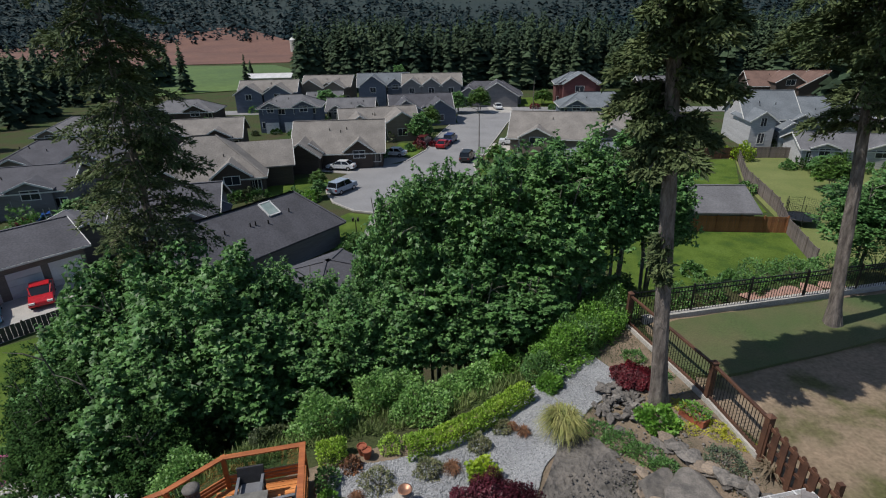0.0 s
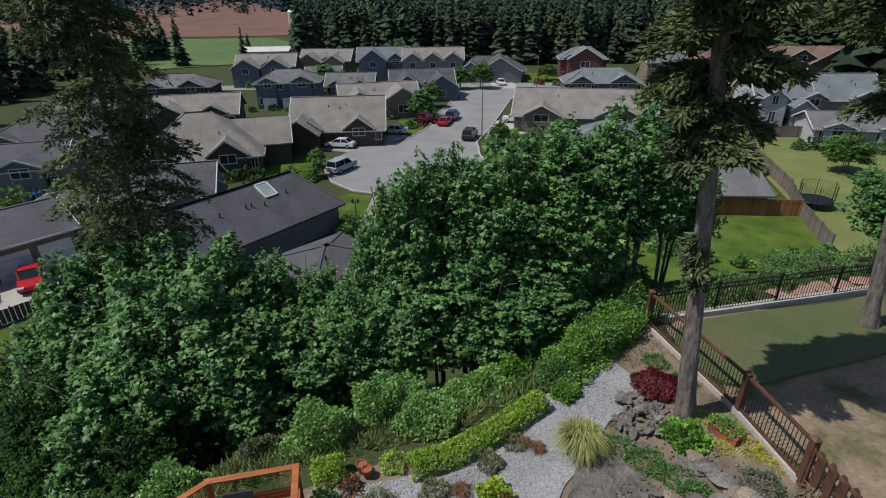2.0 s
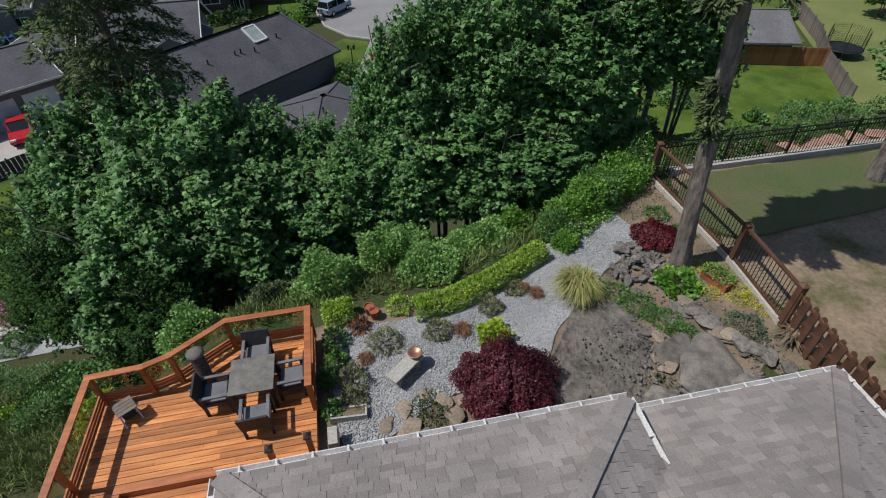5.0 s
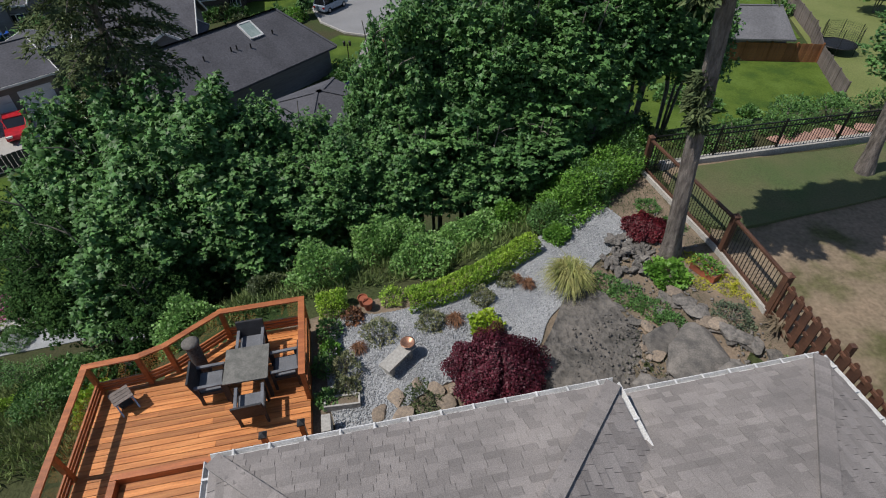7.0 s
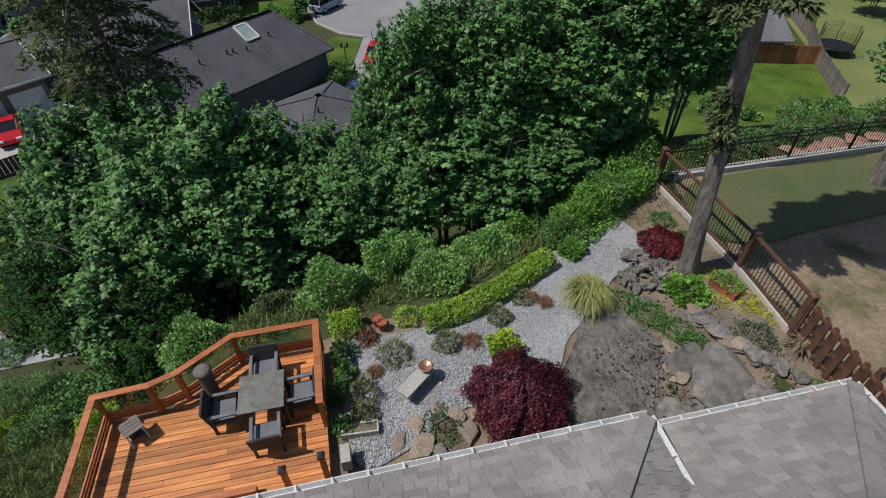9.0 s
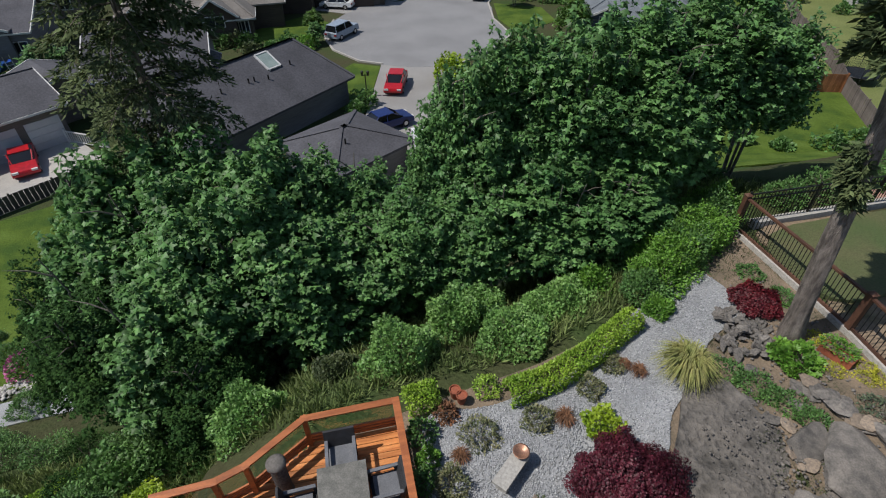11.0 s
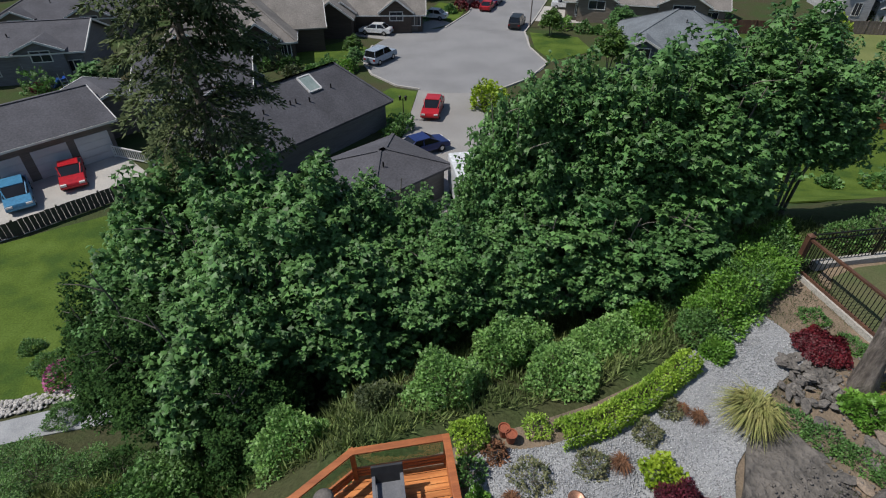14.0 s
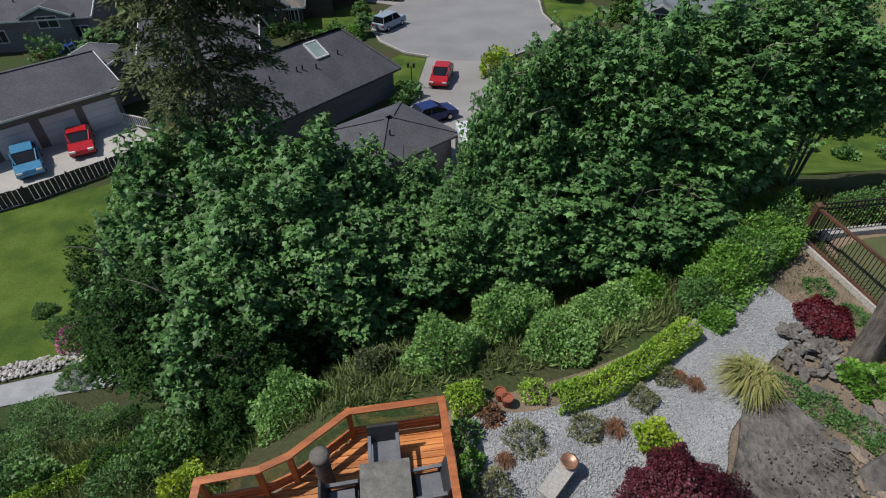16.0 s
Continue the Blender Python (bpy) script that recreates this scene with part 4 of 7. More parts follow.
for hz in (0.2, 0.65, 1.12):
    part("rail", Geo().bar(A + Vector((0, 0, hz)), B + Vector((0, 0, hz)), 0.05, 0.08), BROWNWOOD, screen)
for k in range(1, 4):
    c = A.lerp(B, k / 3.5)
    part("post", Geo().box(c.x + 0.06, c.y - 0.06, c.z - 0.2, c.x + 0.18, c.y + 0.06, c.z + 1.38), BROWNWOOD, screen)

iron = thing("iron_fence", 0, 0, 0, 0, "black iron picket fence on a concrete kerb", "fence")
A, B = Vector((6.95, 16.72, float(land(6.95, 16.7)))), Vector((26, 20.5, 0.4))
pk = mesh_of("picket", Geo().tube([(0, 0, 0.1), (0, 0, 1.3)], [0.012, 0.012], 5), IRON)
n = 165
for k in range(n):
    o = part("picket", pk, None, iron)
    o.location = A.lerp(B, (k + 0.5) / n)
for k in range(9):
    c = A.lerp(B, k / 8)
    part("post", Geo().box(c.x - 0.03, c.y - 0.03, c.z - 0.1, c.x + 0.03, c.y + 0.03, c.z + 1.4), IRON, iron)
for hz in (0.18, 1.12, 1.3):
    part("rail", Geo().bar(A + Vector((0, 0, hz)), B + Vector((0, 0, hz)), 0.035, 0.035), IRON, iron)

# ---- houses on the plain ----
def slab_roof(faces, thick=0.16):
    g = Geo()
    for q in faces:
        p = [Vector(v) for v in q]
        p = [v for i, v in enumerate(p) if (v - p[i - 1]).length > 1e-4]
        k = len(p)
        g.add([v for v in p] + [v - Vector((0, 0, thick)) for v in p], [tuple(range(k)), tuple(reversed(range(k, 2 * k)))] + [(i, i + k, (i + 1) % k + k, (i + 1) % k) for i in range(k)])
    return g


def gable_faces(x0, x1, y0, y1, z, s):
    """Two slopes with the ridge along x."""
    ym, zr = (y0 + y1) / 2, z + (y1 - y0) / 2 * s
    return [((x0, y0, z), (x1, y0, z), (x1, ym, zr), (x0, ym, zr)), ((x1, y1, z), (x0, y1, z), (x0, ym, zr), (x1, ym, zr))]


def window(parent, x, y, z, w, h, face):
    """A framed window on a wall. face: 's' (-y), 'n' (+y), 'e' (+x), 'w' (-x)."""
    d = 0.06
    def place(u0, w0, u1, w1, d0, d1):
        g = Geo()
        if face in "sn":
            s = -1 if face == "s" else 1
            g.box(x + u0, min(y + s * d0, y + s * d1), z + w0, x + u1, max(y + s * d0, y + s * d1), z + w1)
        else:
            s = -1 if face == "w" else 1
            g.box(min(x + s * d0, x + s * d1), y + u0, z + w0, max(x + s * d0, x + s * d1), y + u1, z + w1)
        return g
    g = Geo()
    t = 0.09
    for u0, w0, u1, w1 in ((-w / 2 - t, -t, -w / 2, h + t), (w / 2, -t, w / 2 + t, h + t), (-w / 2, h, w / 2, h + t), (-w / 2, -t, w / 2, 0), (-0.025, 0, 0.025, h)):
        q = place(u0, w0, u1, w1, -0.05, d)
        g.add(q.v, q.f)
    fr = part("window", g, TRIMW, parent)
    part("pane", place(-w / 2, 0, w / 2, h, -0.05, 0.02), PANE, fr)


def garage_door(parent, x, y, z, w, h, face, material):
    d = part("garage_door", Geo(), material, parent)
    g = Geo()
    n = 4
    for k in range(n):
        a, b = h * k / n, h * (k + 1) / n - 0.02
        if face in "sn":
            s = -1 if face == "s" else 1
            g.box(x - w / 2, min(y - 0.02 * s, y + 0.05 * s), z + a, x + w / 2, max(y - 0.02 * s, y + 0.05 * s), z + b)
        else:
            s = -1 if face == "w" else 1
            g.box(min(x - 0.02 * s, x + 0.05 * s), y - w / 2, z + a, max(x - 0.02 * s, x + 0.05 * s), y + w / 2, z + b)
    d.data.from_pydata(g.v, [], g.f)
    d.data.update()


def gable_wall(x0, x1, y0, y1, z, s, inset=0.0):
    """Triangles of wall that close a gable roof with its ridge along x."""
    g = Geo()
    ym, zr = (y0 + y1) / 2, z + (y1 - y0) / 2 * s
    for x in (x0, x1):
        g.add([(x - 0.1, y0, z), (x - 0.1, y1, z), (x - 0.1, ym, zr - 0.1), (x + 0.1, y0, z), (x + 0.1, y1, z), (x + 0.1, ym, zr - 0.1)], [(0, 1, 2), (5, 4, 3), (0, 3, 4, 1), (1, 4, 5, 2), (2, 5, 3, 0)])
    return g


def rotate_geo(g, x, y, rz):
    m = pose(x, y, 0, 0, 0, rz)
    g.v = [tuple(m @ Vector(v)) for v in g.v]
    return g


HOUSE_FRONTS = []


def house(x, y, rz, w, d, eave, slope, kind, wall, roof, label, wings=(), windows=(), garages=(), chimney=None, z=-9.0, over=0.5, vents=3, seed=0, trim=True):
    """A house with its ridge along its own x. wings: gabled wings (x, y of the centre, width, depth, eave, turn)."""
    if y > 60:
        slope, eave, wings = slope * 1.22, eave - 0.45, [(a, b, c, e, f - 0.45, r) for a, b, c, e, f, r in wings]
    if y > 100:
        windows = [(a, b * 0.86 if abs(b + d / 2) < 0.6 else b - 0.5, c, e, f, g) for a, b, c, e, f, g in windows]
        wings, d, eave = [(a, b - 0.5, c, e * 1.3, f, r) for a, b, c, e, f, r in wings], d * 0.86, eave - 0.2
    t = thing("house", x, y, z, rz, label, "house", "houses on the plain")
    rng = random.Random(seed)
    if y > 55 and y < 200 and w > 9:
        HOUSE_FRONTS.append((x, y, rz, w, d))
        wings, windows = list(wings), list(windows)
        for gx, gw in ((-0.30, 0.24), (0.24, 0.30)) if len(wings) < 2 else ((0.04, 0.16),):
            wings.append((gx * w, -d * 0.30, d * 0.5, gw * w, eave + 0.25, 90))
            windows.append((gx * w, -d * 0.55, eave - 0.9, gw * w * 0.42, 1.0, "s"))
        for gx in (-0.4, 0.42):
            windows.append((gx * w, -d / 2, 0.9, 1.5, 1.2, "s"))
    x0, x1, y0, y1 = -w / 2, w / 2, -d / 2, d / 2
    g = Geo().box(x0, y0, -0.3, x1, y1, eave)
    if kind == "gable":
        q = gable_wall(x0 + 0.1, x1 - 0.1, y0, y1, eave - 0.02, slope)
        g.add(q.v, q.f)
    part("wall", g, wall, t)
    o = over
    zz = eave - o * slope + 0.12
    faces = gable_faces(x0 - o, x1 + o, y0 - o, y1 + o, zz, slope) if kind == "gable" else hip_faces(x0 - o, x1 + o, y0 - o, y1 + o, zz, slope, 2.0 if kind == "dutch" else None)
    rf = part("roof", slab_roof(faces), roof, t)
    if trim:
        g = Geo()
        for a, b in (((x0 - o, y0 - o), (x1 + o, y0 - o)), ((x0 - o, y1 + o), (x1 + o, y1 + o))) + ((((x0 - o, y0 - o), (x0 - o, y1 + o)), ((x1 + o, y0 - o), (x1 + o, y1 + o))) if kind == "hip" else ()):
            g.bar((*a, zz - 0.1), (*b, zz - 0.1), 0.1, 0.16)
        if kind == "gable":
            zr = zz + (d / 2 + o) * slope
            for xx in (x0 - o - 0.02, x1 + o + 0.02):
                for yy in (y0 - o, y1 + o):
                    g.bar((xx, yy, zz - 0.08), (xx, 0, zr - 0.08), 0.08, 0.2)
        for i in range(0, len(g.v), 8):
            one = Geo()
            one.v, one.f = g.v[i:i + 8], g.f[:6]
            part("fascia", one, TRIMW, t)
    ridge = Geo()
    hh = min(w, d) / 2 + o
    zr = zz + (d / 2 + o if kind == "gable" else hh) * slope + 0.02
    if kind == "gable":
        ridge.bar((x0 - o, 0, zr), (x1 + o, 0, zr), 0.28, 0.05)
    else:
        for q in faces[:1] + faces[2:3]:
            ridge.bar(Vector(q[3]) + Vector((0, 0, 0.02)), Vector(q[2]) + Vector((0, 0, 0.02)), 0.28, 0.05) if (Vector(q[3]) - Vector(q[2])).length > 0.1 else None
            ridge.bar(Vector(q[0]) + Vector((0, 0, 0.02)), Vector(q[3]) + Vector((0, 0, 0.02)), 0.26, 0.05)
            ridge.bar(Vector(q[1]) + Vector((0, 0, 0.02)), Vector(q[2]) + Vector((0, 0, 0.02)), 0.26, 0.05)
    for i in range(0, len(ridge.v), 8):
        one = Geo()
        one.v, one.f = ridge.v[i:i + 8], ridge.f[:6]
        part("ridge_cap", one, roof, rf)
    for k in range(vents):
        vx, vy = rng.uniform(x0 * 0.6, x1 * 0.6), -d * rng.uniform(0.15, 0.3)
        vz = zz + (vy - y0 + o) * slope
        part("roof_vent", Geo().tube([(vx, vy, vz - 0.1), (vx, vy, vz + 0.35)], [0.06, 0.06], 8), IRON, rf)
    for wx, wy, ww, wd, we, wr in wings:
        wg = Geo().box(-ww / 2, -wd / 2, -0.3, ww / 2, wd / 2, we)
        q = gable_wall(-ww / 2 + 0.1, ww / 2 - 0.1, -wd / 2, wd / 2, we - 0.02, slope)
        wg.add(q.v, q.f)
        part("wing_wall", rotate_geo(wg, wx, wy, wr), wall, t)
        wz = we - 0.4 * slope + 0.12
        part("wing_roof", rotate_geo(slab_roof(gable_faces(-ww / 2 - 0.4, ww / 2 + 0.4, -wd / 2 - 0.4, wd / 2 + 0.4, wz, slope)), wx, wy, wr), roof, t)
        zr2 = wz + (wd / 2 + 0.4) * slope
        for xx in (-ww / 2 - 0.42, ww / 2 + 0.42):
            for yy in (-wd / 2 - 0.4, wd / 2 + 0.4):
                part("barge_board", rotate_geo(Geo().bar((xx, yy, wz - 0.06), (xx, 0, zr2 - 0.06), 0.08, 0.2), wx, wy, wr), TRIMW, t)
    for args in windows:
        window(t, *args)
    for args in garages:
        garage_door(t, *args)
    if chimney:
        cx, cy, cz = chimney
        part("chimney", Geo().box(cx - 0.3, cy - 0.3, eave - 0.5, cx + 0.3, cy + 0.3, cz), STONE, t)
    return t


R_CHAR = roofing("charcoal shingles", (0.088, 0.088, 0.102))
R_GREY = roofing("grey shingles", (0.15, 0.15, 0.16))
R_TAUPE = roofing("taupe shingles", (0.23, 0.212, 0.195))
R_BROWN = roofing("brown shingles", (0.17, 0.105, 0.085))
R_BLUE = roofing("blue grey shingles", (0.16, 0.18, 0.20))
W_GREY = siding("grey siding", (0.17, 0.17, 0.18))
W_TAN = siding("tan siding", (0.21, 0.175, 0.14))
W_BROWN = siding("brown siding", (0.07, 0.052, 0.042))
W_BLUE = siding("blue siding", (0.10, 0.12, 0.165))
W_WHITE = siding("white siding", (0.42, 0.42, 0.43))
W_RED = siding("red siding", (0.13, 0.045, 0.045))
W_GREEN = siding("grey green siding", (0.22, 0.23, 0.20))
G_WHITE = mat("white garage door", (0.62, 0.62, 0.63), (0.52, 0.52, 0.54), 0.6, 0.6, 0.1)
G_DARK = mat("dark garage door", (0.10, 0.09, 0.085), (0.07, 0.065, 0.06), 0.6, 0.6, 0.1)


def row_windows(w, d, levels, face="s", n=3, ww=1.2):
    y = {"s": -d / 2, "n": d / 2}[face]
    return [(-w / 2 + w * (k + 0.5) / n, y, zl, ww, 1.1, face) for k in range(n) for zl in levels]


# the dark hip-roofed house below the bluff, with its lower wing
house(-18.0, 43.4, 55, 15.0, 8.6, 2.55, 0.58, "dutch", W_GREY, R_CHAR, "low house with a charcoal hip roof and a skylight", windows=[(7.5, 1.0, 0.8, 1.2, 1.1, "e")], vents=5, seed=11, trim=False)
house(-8.7, 35.4, 46, 6.0, 5.6, 2.6, 0.34, "hip", W_GREY, R_CHAR, "low garage wing with a charcoal hip roof", vents=1, seed=3, trim=False)
# long garage house
house(-41.8, 34.5, 50, 24, 8.5, 3.0, 0.32, "gable", siding("greige siding", (0.17, 0.15, 0.135)), R_CHAR, "long row of garages with a charcoal roof and white doors", garages=[(v, -4.25, 0, 2.35, 2.2, "s", G_WHITE) for v in (-4.6, -1.5, 1.6, 4.6, 7.6, 10.5)], vents=3, seed=4, wings=[(13.5, 1.5, 5, 5.0, 2.9, 90)])
house(-27.5, 50.5, 14, 9, 8.0, 3.0, 0.55, "gable", W_GREY, R_CHAR, "grey gabled house with a dark roof and white trim", wings=[(3.0, -3.4, 5, 4.5, 3.0, 90)], windows=[(3.0, -5.9, 1.0, 1.3, 1.2, "s"), (-2.5, -4.25, 1.0, 1.3, 1.1, "s")], seed=5)
house(-31.0, 67.5, 15, 14, 11, 3.2, 0.62, "hip", W_BROWN, R_TAUPE, "large dark-walled house with a taupe hip roof", wings=[(6.5, 1.8, 8, 6.5, 3.4, 0)], windows=row_windows(15, 11, (1.0,), n=4), vents=1, seed=6)
house(-16.2, 82.0, 4, 13, 10, 3.0, 0.6, "gable", W_BROWN, R_TAUPE, "brown house with a taupe gable roof and a stone porch", wings=[(-5.0, -5.2, 5, 5.0, 3.0, 90)], windows=row_windows(13, 9, (1.1,), n=4), seed=7, garages=[(4.6, -5.0, 0, 2.6, 2.1, "s", G_DARK)])
house(-42.5, 92.0, 12, 14, 9, 3.2, 0.45, "gable", W_BROWN, R_TAUPE, "brown low house with a brown gable roof", wings=[(-3, -3.0, 6, 6, 3.2, 90)], windows=row_windows(14, 9, (1.1,), n=3), seed=8)
house(-31.5, 111.0, 6, 12, 9, 5.6, 0.4, "hip", W_BLUE, R_GREY, "two-storey blue house with white trim and garages", windows=row_windows(12, 9, (3.6,), n=4), garages=[(-3.5, -4.5, 0, 2.6, 2.1, "s", G_WHITE), (0.2, -4.5, 0, 2.6, 2.1, "s", G_WHITE), (3.8, -4.5, 0, 2.6, 2.1, "s", G_WHITE)], seed=9)
# the row along the far street
house(-45.0, 141.0, 4, 14, 9, 5.4, 0.5, "gable", W_BLUE, R_TAUPE, "two-storey blue-grey house with gables", wings=[(-4, -3.5, 6, 5, 5.0, 90), (3, -3.5, 6, 5, 5.0, 90)], windows=row_windows(14, 9, (3.4, 0.9), n=4) + [(-4, -6.5, 3.2, 1.4, 1.2, "s"), (3, -6.5, 3.2, 1.4, 1.2, "s")], seed=10)
house(-32.0, 152.0, -4, 13, 9, 5.4, 0.5, "gable", W_TAN, R_TAUPE, "two-storey tan house with pale gables", wings=[(-3.5, -3.5, 6, 5, 5.0, 90), (3, -3.5, 6, 4, 5.0, 90)], windows=row_windows(13, 9, (3.4,), n=4), seed=11)
house(-30.0, 136.0, 10, 8, 7, 3.2, 0.55, "gable", W_WHITE, R_GREY, "small pale gabled house with white trim", wings=[(0, -2.5, 5, 5, 3.2, 90)], windows=[(0, -5.0, 1.2, 2.2, 1.2, "s")], seed=12)
house(-16.5, 148.0, 3, 13, 9, 5.6, 0.6, "gable", W_BLUE, R_BLUE, "two-storey blue-grey house with a steep gable", wings=[(-2.5, -3.5, 6, 5, 5.8, 90)], windows=row_windows(13, 9, (3.6, 0.9), n=4) + [(-2.5, -6.5, 3.6, 1.4, 1.2, "s")], seed=13)
house(-3.5, 147.0, 0, 15, 9, 5.6, 0.55, "gable", W_GREY, R_TAUPE, "two-storey grey house with white-trimmed gables", wings=[(-5, -3.5, 6, 4, 5.6, 90), (0, -3.5, 6, 4, 5.6, 90), (5, -3.5, 6, 4, 5.6, 90)], windows=[(v, -6.5, 3.4, 1.3, 1.2, "s") for v in (-5, 0, 5)] + row_windows(15, 9, (0.9,), n=4), seed=14)
house(-5.5, 119.0, 8, 13, 10, 3.4, 0.55, "gable", W_BLUE, R_CHAR, "dark blue-grey house with white-trimmed gables", wings=[(-3.5, -4.0, 6, 5.5, 3.4, 90), (3.5, -4.0, 6, 5, 3.4, 90)], windows=[(-3.5, -7.0, 1.0, 1.6, 1.2, "s"), (3.5, -7.0, 1.0, 1.4, 1.2, "s")], seed=15)
house(-13.0, 103.0, 14, 14, 10, 3.2, 0.5, "gable", W_TAN, R_TAUPE, "tan house with a taupe gable roof and white trim", wings=[(3.5, -3.5, 7, 6, 3.2, 90), (-4, -3.5, 6, 5, 3.2, 90)], windows=[(3.5, -7.0, 1.0, 1.6, 1.2, "s")], seed=16)
house(-21.0, 122.0, 0, 10, 8, 3.2, 0.5, "gable", W_GREY, R_GREY, "grey low house with a grey roof", windows=row_windows(10, 8, (1.0,), n=3), seed=17)
house(11.5, 146.0, -4, 17, 11, 3.2, 0.5, "hip", W_GREY, R_CHAR, "grey house with a dark hip roof and two white garage doors", wings=[(2.2, -5.0, 8, 8, 3.2, 90), (-5, -4.5, 6, 5, 3.2, 90)], garages=[(0.4, -9.0, 0, 2.7, 2.3, "s", G_WHITE), (4.0, -9.0, 0, 2.7, 2.3, "s", G_WHITE)], windows=[(-5, -7.5, 1.0, 1.6, 1.2, "s")], seed=18)
house(34.0, 142.0, -6, 11, 9, 6.0, 0.5, "hip", W_RED, R_BLUE, "two-storey red and blue house with white trim", wings=[(0, -4.0, 5, 6, 6.0, 90)], windows=row_windows(11, 9, (3.8, 0.9), n=3) + [(0, -6.5, 3.6, 2.0, 1.3, "s")], seed=19)
house(33.5, 121.0, -4, 16, 10, 3.4, 0.45, "hip", W_BLUE, R_BLUE, "low house with a blue-grey hip roof", windows=row_windows(16, 10, (1.0,), n=4), seed=20)
house(52.0, 136.0, 0, 9, 8, 5.6, 0.45, "gable", W_TAN, R_GREY, "tan two-storey house among the trees", windows=row_windows(9, 8, (3.4,), n=3), seed=21)
# east side
house(22.0, 88.5, -12, 21, 12, 3.2, 0.42, "gable", W_TAN, R_TAUPE, "wide tan house with a broad taupe roof", windows=[(-8.5, -6.0, 0.6, 0.9, 1.7, "s"), (-3, -6.0, 1.0, 1.6, 1.1, "s")], vents=3, seed=22)
house(20.5, 66.8, -14, 12.5, 11, 3.1, 0.42, "hip", W_BLUE, R_BLUE, "blue house with a grey hip roof", windows=row_windows(12, 11, (1.0,), n=4), vents=4, seed=23)
house(54.5, 93.0, -8, 8, 10, 5.0, 0.6, "gable", W_WHITE, R_BLUE, "tall white house with a blue-grey roof", wings=[(-2.4, -4.0, 8, 3.6, 5.0, 90), (2.2, -3.6, 8, 3.4, 3.4, 90)], windows=[(-2.4, -8.0, 0.9, 0.9, 1.6, "s"), (-2.4, -8.0, 3.6, 0.8, 1.3, "s"), (2.2, -7.6, 1.0, 0.9, 1.5, "s")], vents=3, seed=24)
house(63.0, 93.0, -6, 14, 12, 4.4, 0.42, "gable", W_GREEN, R_BLUE, "grey-green house with a blue-grey roof and skylights", windows=row_windows(14, 12, (1.0,), n=4), vents=4, seed=25)
house(58.0, 76.5, -14, 13, 8, 3.0, 0.3, "gable", W_WHITE, R_GREY, "low white house with a grey roof", windows=row_windows(13, 8, (1.0,), n=4, ww=1.4), seed=26)
house(78.0, 82.0, -14, 14, 10, 4.0, 0.4, "gable", W_GREEN, R_BLUE, "grey-green house with a blue-grey roof", windows=row_windows(14, 10, (1.0,), n=4), seed=27)
house(90.0, 146.0, -10, 20, 12, 4.2, 0.5, "gable", W_BROWN, R_BROWN, "large brown house with broad gables", wings=[(5, -5, 9, 8, 4.0, 90), (-2, -4.5, 8, 5, 5.2, 90)], windows=[(5, -9.5, 2.0, 2.0, 1.3, "s"), (-2, -8.5, 4.0, 2.0, 1.2, "s")], seed=28)
house(71.5, 150.0, -6, 12, 10, 3.6, 0.5, "hip", W_RED, R_BROWN, "red-brown house with a brown hip roof", wings=[(2, -4.5, 6, 5, 3.6, 90)], seed=29)
house(118.0, 150.0, -10, 14, 10, 3.6, 0.45, "hip", W_WHITE, R_TAUPE, "pale house among firs", seed=30)
# west side
house(-56.0, 76.0, 18, 15, 10, 3.2, 0.4, "hip", W_TAN, R_CHAR, "low house with a charcoal hip roof", seed=31, windows=row_windows(15, 10, (1.0,), n=4))
house(-51.0, 60.0, 16, 14, 9, 3.2, 0.4, "gable", W_GREY, R_CHAR, "low grey house with a charcoal roof", seed=32, windows=row_windows(14, 9, (1.0,), n=4))
house(-66.0, 98.0, 10, 14, 10, 3.2, 0.4, "hip", W_TAN, R_GREY, "low tan house with a grey roof", seed=33)
house(-60.0, 124.0, 6, 15, 10, 3.2, 0.4, "hip", W_BROWN, R_GREY, "low brown house with a grey roof", seed=34)
house(-75.0, 68.0, 14, 14, 9, 3.2, 0.4, "gable", W_GREY, R_CHAR, "low grey house with a dark roof", seed=35)
house(26.8, 53.0, -5, 7.6, 8.2, 2.3, 0.32, "gable", W_GREY, R_GREY, "garden shed with a grey shingle roof behind the fence", vents=1, seed=36, trim=False)
house(-64.0, 201.0, 4, 16, 9, 3.6, 0.25, "gable", W_WHITE, mat("white sheet metal", (0.6, 0.6, 0.6), (0.5, 0.5, 0.5), 0.5, 0.5, 0.1), "long white farm shed by the pasture", vents=0, seed=37, z=-9, trim=False)


def skylight(m):
    t = thing("skylight", 0, 0, 0, 0, "white-framed glazed skylight on the roof", "skylight")
    g = Geo()
    for a, b in (((-0.6, -0.8), (0.6, -0.8)), ((0.6, -0.8), (0.6, 0.8)), ((0.6, 0.8), (-0.6, 0.8)), ((-0.6, 0.8), (-0.6, -0.8))):
        g.bar((*a, 0.06), (*b, 0.06), 0.12, 0.14)
    part("frame", g, WHITEMETAL, t)
    part("pane", Geo().box(-0.55, -0.75, 0.02, 0.55, 0.75, 0.09), mat("pale skylight glass", (0.30, 0.36, 0.34), (0.22, 0.28, 0.27), 1, 0.1, 0.0), t)
    t.matrix_basis = m


skylight(pose(-18.0, 43.4, -9, 0, 0, 55) @ pose(2.4, -1.0, 2.55 + 0.12 + 0.58 * 3.3, math.degrees(math.atan(0.58)), 0, 0))

